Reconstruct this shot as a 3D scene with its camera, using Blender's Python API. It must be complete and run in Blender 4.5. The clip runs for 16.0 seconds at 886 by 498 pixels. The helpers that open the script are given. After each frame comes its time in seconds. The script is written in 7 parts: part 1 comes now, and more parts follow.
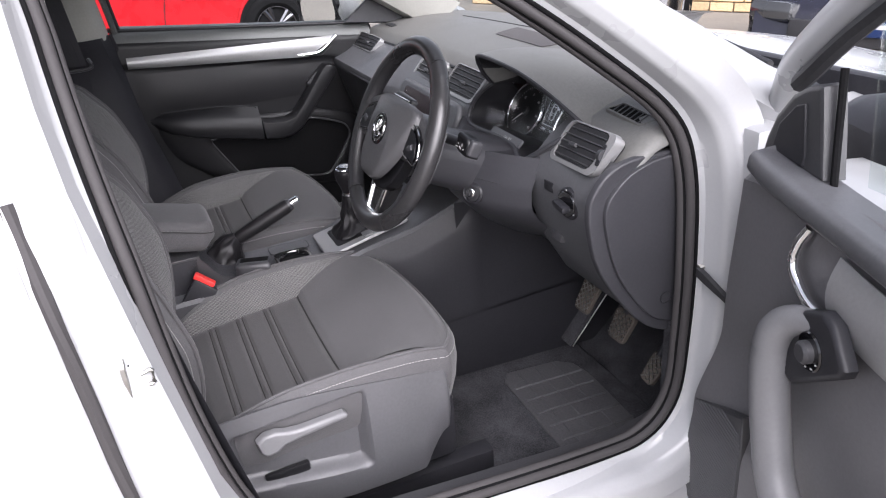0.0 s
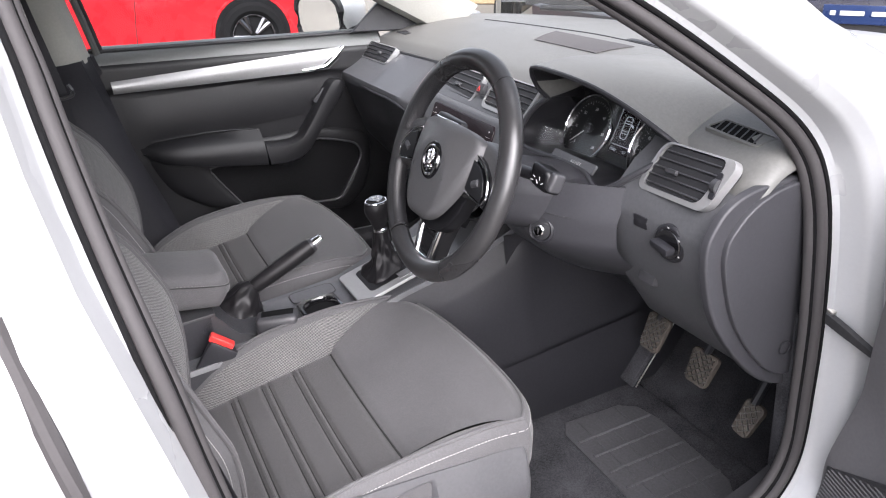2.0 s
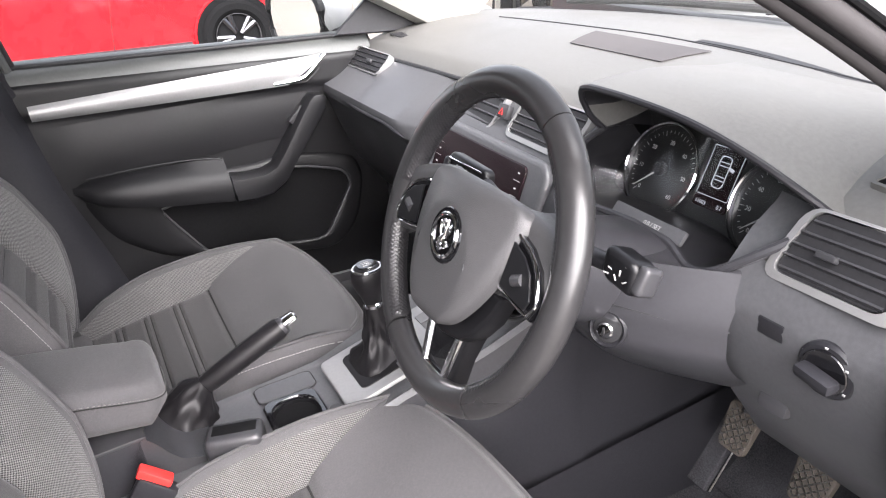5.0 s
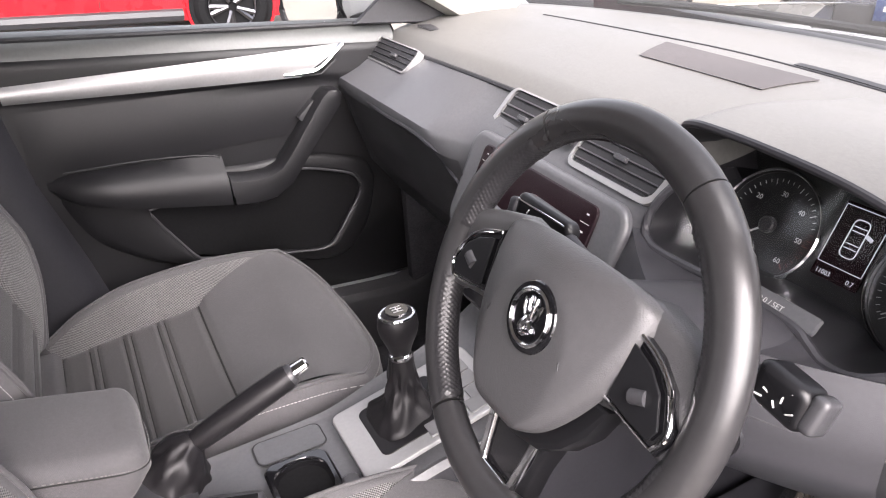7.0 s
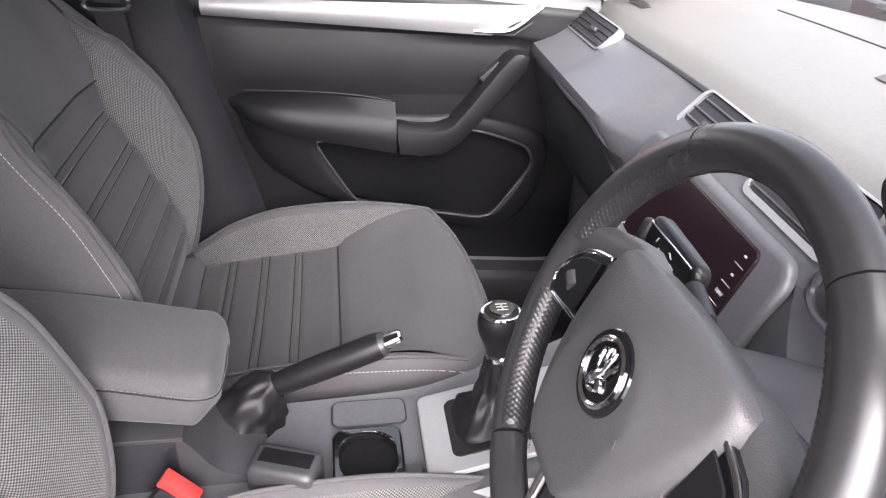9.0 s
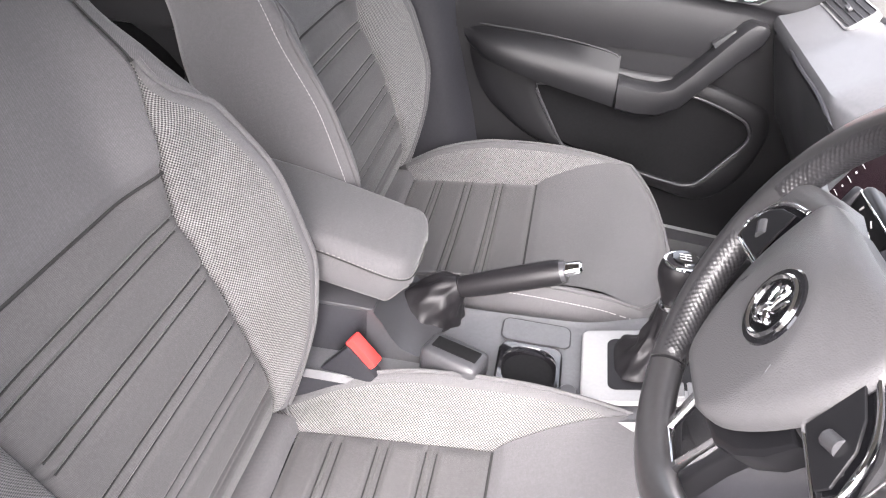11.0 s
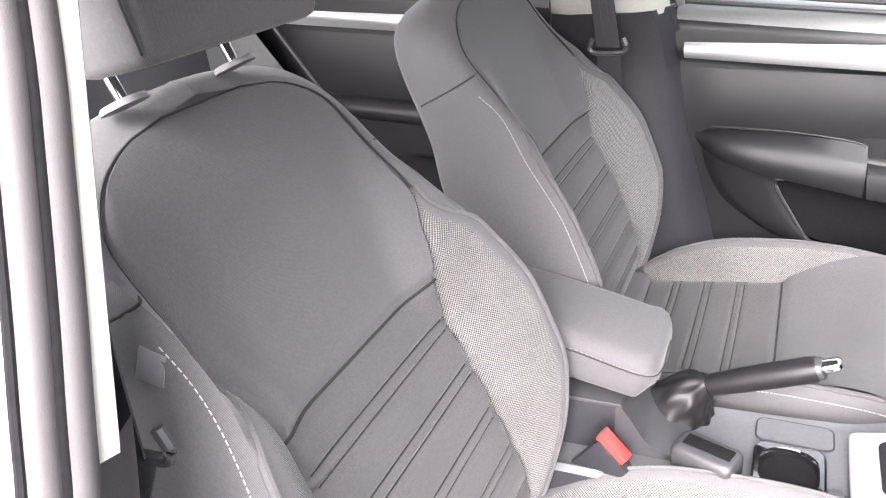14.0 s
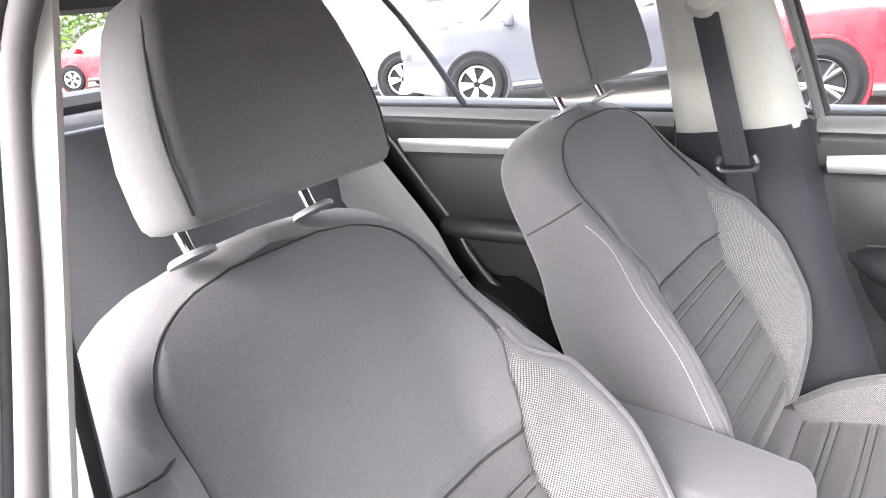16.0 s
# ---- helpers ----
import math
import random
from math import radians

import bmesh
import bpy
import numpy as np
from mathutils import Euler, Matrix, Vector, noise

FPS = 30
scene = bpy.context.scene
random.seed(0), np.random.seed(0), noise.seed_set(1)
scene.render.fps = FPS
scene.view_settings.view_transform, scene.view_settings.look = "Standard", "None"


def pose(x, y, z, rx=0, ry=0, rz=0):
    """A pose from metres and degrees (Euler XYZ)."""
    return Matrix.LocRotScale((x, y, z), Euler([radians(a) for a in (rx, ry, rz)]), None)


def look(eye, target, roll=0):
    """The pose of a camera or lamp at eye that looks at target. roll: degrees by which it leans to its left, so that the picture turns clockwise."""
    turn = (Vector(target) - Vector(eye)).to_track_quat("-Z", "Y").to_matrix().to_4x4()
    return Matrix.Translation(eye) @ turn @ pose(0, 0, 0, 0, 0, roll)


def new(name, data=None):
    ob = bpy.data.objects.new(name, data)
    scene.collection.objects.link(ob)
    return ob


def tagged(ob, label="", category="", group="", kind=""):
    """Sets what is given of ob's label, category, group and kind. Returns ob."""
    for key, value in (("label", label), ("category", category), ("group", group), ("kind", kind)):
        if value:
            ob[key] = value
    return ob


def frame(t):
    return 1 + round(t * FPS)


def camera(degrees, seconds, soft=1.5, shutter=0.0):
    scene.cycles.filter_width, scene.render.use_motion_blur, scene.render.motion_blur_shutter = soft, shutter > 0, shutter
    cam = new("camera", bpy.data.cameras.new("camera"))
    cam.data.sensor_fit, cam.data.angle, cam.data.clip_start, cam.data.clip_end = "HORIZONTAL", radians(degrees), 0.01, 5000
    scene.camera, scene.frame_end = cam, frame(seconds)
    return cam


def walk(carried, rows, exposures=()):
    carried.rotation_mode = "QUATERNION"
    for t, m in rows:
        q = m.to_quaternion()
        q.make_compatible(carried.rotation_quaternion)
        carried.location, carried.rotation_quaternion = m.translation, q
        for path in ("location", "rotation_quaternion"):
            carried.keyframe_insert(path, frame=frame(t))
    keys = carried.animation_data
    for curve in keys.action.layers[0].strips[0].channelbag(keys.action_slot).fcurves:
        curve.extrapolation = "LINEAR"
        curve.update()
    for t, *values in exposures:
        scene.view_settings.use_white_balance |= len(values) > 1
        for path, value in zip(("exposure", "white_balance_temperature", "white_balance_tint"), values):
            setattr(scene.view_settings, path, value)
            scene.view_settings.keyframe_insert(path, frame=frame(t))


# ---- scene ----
cam = camera(60.9, 16.0, 1.1)
PATH = [
    (0, (1.758, -0.45, 1.347), (0.086, 0.227, 0.484), -4.4),
    (0.5, (1.669, -0.446, 1.355), (0.002, 0.24, 0.487), -5.1),
    (1, (1.59, -0.472, 1.346), (-0.069, 0.235, 0.481), -5.6),
    (1.5, (1.528, -0.494, 1.342), (-0.126, 0.227, 0.478), -6.0),
    (2, (1.464, -0.484, 1.334), (-0.184, 0.246, 0.468), -6.2),
    (2.5, (1.372, -0.447, 1.334), (-0.276, 0.284, 0.467), -6.5),
    (3, (1.293, -0.405, 1.325), (-0.358, 0.32, 0.459), -6.9),
    (3.5, (1.257, -0.374, 1.314), (-0.396, 0.345, 0.445), -7.3),
    (4, (1.213, -0.355, 1.301), (-0.438, 0.362, 0.429), -7.5),
    (4.2, (1.187, -0.345, 1.296), (-0.464, 0.371, 0.421), -7.5),
    (6.3, (0.877, -0.299, 1.268), (-0.72, 0.484, 0.354), -5.8),
    (6.5, (0.862, -0.304, 1.276), (-0.727, 0.481, 0.35), -5.1),
    (7, (0.829, -0.301, 1.28), (-0.768, 0.463, 0.35), -3.5),
    (7.5, (0.805, -0.272, 1.278), (-0.819, 0.419, 0.337), -1.9),
    (8, (0.783, -0.235, 1.275), (-0.875, 0.341, 0.316), -0.5),
    (8.5, (0.772, -0.21, 1.273), (-0.916, 0.218, 0.29), 0.8),
    (9, (0.763, -0.181, 1.26), (-0.947, 0.083, 0.256), 1.9),
    (9.5, (0.772, -0.167, 1.248), (-0.937, -0.057, 0.215), 3.2),
    (10, (0.792, -0.172, 1.247), (-0.903, -0.195, 0.185), 4.0),
    (10.2, (0.803, -0.175, 1.243), (-0.884, -0.242, 0.171), 4.6),
    (12.3, (0.95, -0.214, 1.261), (-0.678, -0.666, 0.191), 0.9),
    (12.5, (0.968, -0.216, 1.259), (-0.663, -0.709, 0.212), 0.0),
    (13, (0.981, -0.215, 1.269), (-0.647, -0.813, 0.273), -2.3),
    (13.5, (0.957, -0.21, 1.274), (-0.67, -0.912, 0.346), -4.2),
    (14, (0.928, -0.196, 1.28), (-0.685, -1.014, 0.426), -6.0),
    (14.5, (0.899, -0.186, 1.286), (-0.692, -1.112, 0.505), -7.5),
    (15, (0.87, -0.176, 1.289), (-0.695, -1.204, 0.587), -8.7),
    (15.5, (0.851, -0.161, 1.287), (-0.685, -1.282, 0.669), -9.5),
    (16, (0.835, -0.152, 1.288), (-0.679, -1.344, 0.753), -10.0),
]
EXPOSURES = [(0, 1.38, 6150, 18), (0.6, 1.66, 6170, 18), (1.2, 1.80, 6200, 17), (2.2, 1.95, 6240, 16), (4, 2.4, 6300, 15), (7, 2.47, 6600, 20), (9, 2.58, 6400, 19), (10, 3.04, 6400, 18), (12.5, 3.42, 6550, 17), (14, 3.60, 6450, 17), (16, 3.98, 6350, 17)]
# the cabin's frame, turned so that the car stands on level ground
CAR = pose(0, 0, 0, 4.5)
walk(cam, [(t, CAR @ look(eye, target, roll)) for t, eye, target, roll in PATH], EXPOSURES)

# ---- light ----
SUN_ELEV, SUN_AZ = 40.0, 94.0
world = bpy.data.worlds.new("overcast_sky")
scene.world = world
world.use_nodes = True
wn = world.node_tree.nodes
sky = wn.new("ShaderNodeTexSky")
sky.sky_type, sky.sun_disc = "NISHITA", False
sky.sun_elevation, sky.sun_rotation = radians(SUN_ELEV), radians(SUN_AZ)
sky.air_density, sky.dust_density, sky.ozone_density = 1.0, 4.0, 1.0
soft_sky = wn.new("ShaderNodeHueSaturation")
soft_sky.inputs["Saturation"].default_value = 0.25
world.node_tree.links.new(sky.outputs[0], soft_sky.inputs["Color"])
world.node_tree.links.new(soft_sky.outputs[0], wn["Background"].inputs[0])
wn["Background"].inputs[1].default_value = 0.13
sun = new("sun", bpy.data.lights.new("sun", "SUN"))
sun.data.energy, sun.data.angle, sun.data.color = 3.4, radians(84), (1.0, 0.97, 0.93)
sun.matrix_basis = look((0, 0, 10), (10 * -math.sin(radians(SUN_AZ)) * math.cos(radians(SUN_ELEV)),
                                     10 * -math.cos(radians(SUN_AZ)) * math.cos(radians(SUN_ELEV)),
                                     10 - 10 * math.sin(radians(SUN_ELEV))))

# ---- materials ----
def material(name, color, rough=0.5, metal=0.0, vary=0.15, scale=30.0, bump=0.0, bump_scale=400.0, coat=0.0, spec=0.5, wear=0.0):
    """A surface with stains at a large scale, grain at a small one and a fine relief."""
    m = bpy.data.materials.new(name)
    m.use_nodes = True
    nt = m.node_tree
    n, ln = nt.nodes, nt.links.new
    b = n["Principled BSDF"]
    b.inputs["Metallic"].default_value = metal
    b.inputs["Coat Weight"].default_value = coat
    b.inputs["Coat Roughness"].default_value = 0.04
    b.inputs["Specular IOR Level"].default_value = spec
    tc = n.new("ShaderNodeTexCoord")
    big, small = n.new("ShaderNodeTexNoise"), n.new("ShaderNodeTexNoise")
    big.inputs["Scale"].default_value, big.inputs["Detail"].default_value = scale * 0.2, 4
    small.inputs["Scale"].default_value, small.inputs["Detail"].default_value = scale * 6, 3
    for t in (big, small):
        ln(tc.outputs["Object"], t.inputs["Vector"])
    mix = n.new("ShaderNodeMath")
    mix.operation = "ADD"
    ln(big.outputs["Fac"], mix.inputs[0])
    ln(small.outputs["Fac"], mix.inputs[1])
    ramp = n.new("ShaderNodeValToRGB")
    lo, hi = [c * (1 - vary) for c in color], [min(1, c * (1 + vary)) for c in color]
    ramp.color_ramp.elements[0].position, ramp.color_ramp.elements[1].position = 0.35, 0.65
    ramp.color_ramp.elements[0].color, ramp.color_ramp.elements[1].color = (*lo, 1), (*hi, 1)
    half = n.new("ShaderNodeMath")
    half.operation, half.inputs[1].default_value = "MULTIPLY", 0.5
    ln(mix.outputs[0], half.inputs[0])
    ln(half.outputs[0], ramp.inputs[0])
    ln(ramp.outputs[0], b.inputs["Base Color"])
    rr = n.new("ShaderNodeMapRange")
    rr.inputs["From Min"].default_value, rr.inputs["From Max"].default_value = 0.3, 0.7
    rr.inputs["To Min"].default_value, rr.inputs["To Max"].default_value = max(0.0, rough - 0.06 - wear), min(1.0, rough + 0.06)
    ln(big.outputs["Fac"], rr.inputs["Value"])
    ln(rr.outputs[0], b.inputs["Roughness"])
    if bump:
        grain = n.new("ShaderNodeTexVoronoi" if bump_scale < 900 else "ShaderNodeTexNoise")
        grain.inputs["Scale"].default_value = bump_scale
        ln(tc.outputs["Object"], grain.inputs["Vector"])
        bp = n.new("ShaderNodeBump")
        bp.inputs["Strength"].default_value, bp.inputs["Distance"].default_value = bump, 0.0006
        ln(grain.outputs[0], bp.inputs["Height"])
        ln(bp.outputs[0], b.inputs["Normal"])
    return m


def woven(name, dark, light, pitch, rough=0.9, share=0.5, turn=45.0, bump=0.6):
    """A cloth of crossing threads: a fine check of two greys with relief."""
    m = material(name, light, rough, vary=0.22, scale=48)
    nt = m.node_tree
    n, ln = nt.nodes, nt.links.new
    b = n["Principled BSDF"]
    ramp = b.inputs["Base Color"].links[0].from_node
    b.inputs["Sheen Weight"].default_value = 0.12
    b.inputs["Sheen Roughness"].default_value = 0.4
    uv = n.new("ShaderNodeUVMap")
    mp = n.new("ShaderNodeMapping")
    mp.inputs["Rotation"].default_value = (0, 0, radians(turn))
    ln(uv.outputs[0], mp.inputs["Vector"])
    sep = n.new("ShaderNodeSeparateXYZ")
    ln(mp.outputs[0], sep.inputs[0])
    waves = []
    for k in (0, 1):
        mul = n.new("ShaderNodeMath")
        mul.operation, mul.inputs[1].default_value = "MULTIPLY", math.tau / pitch
        ln(sep.outputs[k], mul.inputs[0])
        s = n.new("ShaderNodeMath")
        s.operation = "SINE"
        ln(mul.outputs[0], s.inputs[0])
        waves.append(s)
    prod = n.new("ShaderNodeMath")
    prod.operation = "ADD"
    ln(waves[0].outputs[0], prod.inputs[0])
    ln(waves[1].outputs[0], prod.inputs[1])
    fac = n.new("ShaderNodeMapRange")
    fac.inputs["From Min"].default_value, fac.inputs["From Max"].default_value = -2 * share, 2 - 2 * share
    ln(prod.outputs[0], fac.inputs["Value"])
    mx = n.new("ShaderNodeMix")
    mx.data_type = "RGBA"
    mx.inputs[6].default_value = (*dark, 1)
    ln(fac.outputs[0], mx.inputs[0])
    ln(ramp.outputs[0], mx.inputs[7])
    ln(mx.outputs[2], b.inputs["Base Color"])
    bp = n.new("ShaderNodeBump")
    bp.inputs["Strength"].default_value, bp.inputs["Distance"].default_value = bump, pitch * 0.4
    ln(prod.outputs[0], bp.inputs["Height"])
    ln(bp.outputs[0], b.inputs["Normal"])
    return m


def glass(name, tint=(0.95, 0.97, 0.97), rough=0.0):
    m = bpy.data.materials.new(name)
    m.use_nodes = True
    nt = m.node_tree
    nt.nodes.remove(nt.nodes["Principled BSDF"])
    clear, gloss, lw, power, fac, mx = (nt.nodes.new(k) for k in ("ShaderNodeBsdfTransparent", "ShaderNodeBsdfGlossy", "ShaderNodeLayerWeight", "ShaderNodeMath", "ShaderNodeMath", "ShaderNodeMixShader"))
    clear.inputs[0].default_value = (*tint, 1)
    gloss.inputs["Roughness"].default_value = rough
    lw.inputs["Blend"].default_value = 0.5
    power.operation, power.inputs[1].default_value = "POWER", 5.0
    fac.operation, fac.inputs[1].default_value, fac.inputs[2].default_value = "MULTIPLY_ADD", 0.90, 0.05
    nt.links.new(lw.outputs["Facing"], power.inputs[0])
    nt.links.new(power.outputs[0], fac.inputs[0])
    nt.links.new(fac.outputs[0], mx.inputs[0])
    nt.links.new(clear.outputs[0], mx.inputs[1])
    nt.links.new(gloss.outputs[0], mx.inputs[2])
    nt.links.new(mx.outputs[0], nt.nodes["Material Output"].inputs[0])
    return m


def glow(name, color, strength):
    m = bpy.data.materials.new(name)
    m.use_nodes = True
    b = m.node_tree.nodes["Principled BSDF"]
    b.inputs["Base Color"].default_value = (0.02, 0.02, 0.02, 1)
    b.inputs["Emission Color"].default_value = (*color, 1)
    b.inputs["Emission Strength"].default_value = strength
    return m


WHITE = material("white_paint", (0.305, 0.31, 0.317), 0.30, vary=0.02, coat=0.5)
RUBBER = material("black_rubber", (0.022, 0.022, 0.024), 0.55, vary=0.25, spec=0.3)
# Tyre rubber, and the black that shades the door's map pocket.
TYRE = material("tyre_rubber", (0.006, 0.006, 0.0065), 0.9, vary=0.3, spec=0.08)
SEAL = material("grey_seal", (0.036, 0.0335, 0.0345), 0.7, spec=0.3, vary=0.06, bump=0.2, bump_scale=1200)
SOFT = material("soft_dash_plastic", (0.102, 0.101, 0.096), 0.50, vary=0.12, bump=0.40, bump_scale=1100)
HARD = material("hard_plastic", (0.034, 0.034, 0.037), 0.36, vary=0.14, bump=0.30, bump_scale=1100)
FASCIA = material("fascia_plastic", (0.070, 0.071, 0.076), 0.40, vary=0.14, bump=0.28, bump_scale=1100, wear=0.06)
# One door plastic in two tones: light and shade are put into the colours.
DOOR_LIT = material("lit_door_plastic", (0.108, 0.106, 0.111), 0.44, vary=0.10, bump=0.15, bump_scale=1100)
DOOR_SHADED = material("shaded_door_plastic", (0.0075, 0.0075, 0.0085), 0.46, vary=0.14, bump=0.25, bump_scale=1100, spec=0.32)
# Paler than the door card: skylight on the sill is put into it.
SILLP = material("skylit_sill_plastic", (0.072, 0.075, 0.074), 0.42, vary=0.08, bump=0.2, bump_scale=1100)
# Front seats' cloth darkened: the rear cabin's shade is in the colour.
BENCH_SHADED = material("shaded_rear_cloth", (0.032, 0.032, 0.035), 0.9, vary=0.2, scale=48)
BAYP = material("bay_wall_plastic", (0.016, 0.016, 0.018), 0.34, vary=0.08, spec=0.4)
GRILLE = material("speaker_cloth", (0.050, 0.046, 0.047), 0.8, vary=0.15, bump=0.5, bump_scale=1200)
DARKP = material("dark_plastic", (0.018, 0.018, 0.021), 0.42, vary=0.15, bump=0.2, bump_scale=1000, spec=0.3)
GLOSSK = material("piano_black", (0.006, 0.006, 0.007), 0.06, vary=0.05, coat=1.0)
SATIN = material("satin_silver", (0.30, 0.30, 0.302), 0.42, metal=0.5, vary=0.05, bump=0.05, bump_scale=2500)
CHROME = material("chrome", (0.88, 0.88, 0.89), 0.08, metal=1.0, vary=0.02)
STEEL = material("bare_steel", (0.45, 0.44, 0.42), 0.38, metal=1.0, vary=0.15)
LEATHER = material("black_leather", (0.023, 0.0225, 0.0235), 0.31, vary=0.15, bump=0.08, bump_scale=1000)
BLACKL = material("black_boot_leather", (0.009, 0.0085, 0.0095), 0.42, vary=0.2, bump=0.15, bump_scale=1000, spec=0.22)
KNEEP = material("knee_panel_plastic", (0.034, 0.034, 0.038), 0.40, vary=0.10, bump=0.14, bump_scale=1100, wear=0.05, spec=0.28)
BLACKK = material("matt_black_plastic", (0.007, 0.007, 0.008), 0.32, vary=0.1, spec=0.3)
PERF = material("perforated_leather", (0.020, 0.0195, 0.021), 0.34, vary=0.15, bump=0.2, bump_scale=900)
CLOTH = woven("seat_cloth", (0.047, 0.046, 0.048), (0.076, 0.074, 0.077), 0.0012, turn=33, bump=0.12)
RIBBED = woven("ribbed_cloth", (0.037, 0.036, 0.037), (0.064, 0.062, 0.063), 0.0011, turn=12, bump=0.13)
MESHC = woven("mesh_cloth", (0.020, 0.020, 0.021), (0.165, 0.162, 0.160), 0.0028, share=0.5, turn=45, bump=0.4)
# Dark thread that also draws the shade down in the sewn grooves.
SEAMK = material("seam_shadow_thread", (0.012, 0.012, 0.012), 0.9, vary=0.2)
THREAD = material("pale_thread", (0.26, 0.255, 0.25), 0.8, vary=0.2, scale=300)
DULLTHREAD = material("dull_thread", (0.12, 0.117, 0.115), 0.85, vary=0.2, scale=300)
CARPET = material("carpet", (0.040, 0.040, 0.044), 0.98, vary=0.6, scale=60, bump=1.0, bump_scale=1500, spec=0.10)
MATR = material("mat_rubber", (0.058, 0.058, 0.062), 0.6, vary=0.2, bump=0.4, bump_scale=1100, spec=0.2)
RED = material("red_plastic", (0.70, 0.035, 0.03), 0.35, vary=0.08)
CREAM = material("cream_trim", (0.27, 0.267, 0.245), 0.7, vary=0.06, bump=0.3, bump_scale=900)
GLASS = glass("window_glass", (0.93, 0.96, 0.95))
LENS = glass("lens_plastic", (0.95, 0.96, 0.96), 0.16)
TINT = glass("dark_glass", (0.10, 0.12, 0.12))
MIRROR = material("mirror", (0.9, 0.9, 0.9), 0.02, metal=1.0, vary=0.0)
SCREEN = material("dark_screen", (0.012, 0.006, 0.008), 0.14, vary=0.05, spec=0.35)
DIAL = material("dial_black", (0.008, 0.008, 0.009), 0.35, vary=0.1)
INK = material("white_print", (0.38, 0.38, 0.38), 0.6, vary=0.03)
LIT = glow("lit_display", (0.85, 0.9, 1.0), 0.12)
REDLIT = glow("lit_red", (1.0, 0.06, 0.05), 0.05)

# ---- building blocks ----
def thing(name, base, label, category, group="", kind="", yard=False):
    """A thing's root at its base. Things of the car are given in the car's frame, those of the yard (yard=True) in the world's."""
    e = new(name)
    e.empty_display_size = 0.05
    e.matrix_basis = Matrix.Translation(base) if yard else CAR @ Matrix.Translation(base)
    ROOTS[e.name] = Matrix.Translation(base).inverted()
    return tagged(e, label, category, group, kind)


ROOTS = {}


def finish(name, bm, mat, smooth=38.0):
    me = bpy.data.meshes.new(name)
    bmesh.ops.recalc_face_normals(bm, faces=bm.faces)
    bm.to_mesh(me)
    bm.free()
    me.materials.append(mat)
    me.polygons.foreach_set("use_smooth", [True] * len(me.polygons))
    me.set_sharp_from_angle(angle=radians(smooth))
    return new(name, me)


def part(name, bm, mat, parent, label="", smooth=38.0):
    """One mesh under a thing or under one of its parts, its shape given in the world's metres."""
    ob = finish(name, bm, mat, smooth)
    ob.parent = parent
    if parent.parent is None:
        ob.matrix_parent_inverse = ROOTS[parent.name]
    if label:
        ob["label"] = label
    return ob


def setting(name, bm, mat, label, category, smooth=38.0):
    return tagged(finish(name, bm, mat, smooth), label, category, "", "structure")


def level(bm):
    """Leans a shape of the car's underbody and roof along its wheel line, which the cabin's frame is turned from."""
    for v in bm.verts:
        v.co.z -= 0.079 * (v.co.y - 0.3)
    return bm


def lerp_table(table, x):
    """Value at x of a smooth curve through (x, value) pairs that never overshoots them."""
    if x <= table[0][0]:
        return table[0][1]
    last = len(table) - 2
    for i in range(last + 1):
        if x <= table[i + 1][0]:
            break
    else:
        return table[-1][1]

    def rise(k):
        return (table[k + 1][1] - table[k][1]) / (table[k + 1][0] - table[k][0])

    def lean(a, b):
        return 2 * a * b / (a + b) if a * b > 0 else 0.0
    d = rise(i)
    m0 = lean(rise(i - 1), d) if i else d
    m1 = lean(d, rise(i + 1)) if i < last else d
    h = table[i + 1][0] - table[i][0]
    f = (x - table[i][0]) / h
    g = 1 - f
    return table[i][1] * g * g * (1 + 2 * f) + table[i + 1][1] * f * f * (3 - 2 * f) + h * f * g * (m0 * g - m1 * f)


def smoothstep(a, b, x):
    f = min(1.0, max(0.0, (x - a) / (b - a)))
    return f * f * (3 - 2 * f)


def spline(points, per=6, closed=False):
    """A Catmull-Rom curve through the points."""
    p = [Vector(q) for q in points]
    n = len(p)
    out = []
    for i in range(n if closed else n - 1):
        a, b, c, d = (p[(i - 1) % n] if closed or i else p[0] * 2 - p[1], p[i], p[(i + 1) % n],
                      p[(i + 2) % n] if closed or i + 2 < n else p[-1] * 2 - p[-2])
        for k in range(per):
            t = k / per
            out.append(0.5 * (2 * b + (c - a) * t + (2 * a - 5 * b + 4 * c - d) * t * t + (3 * b - a - 3 * c + d) * t ** 3))
    if not closed:
        out.append(p[-1])
    return out


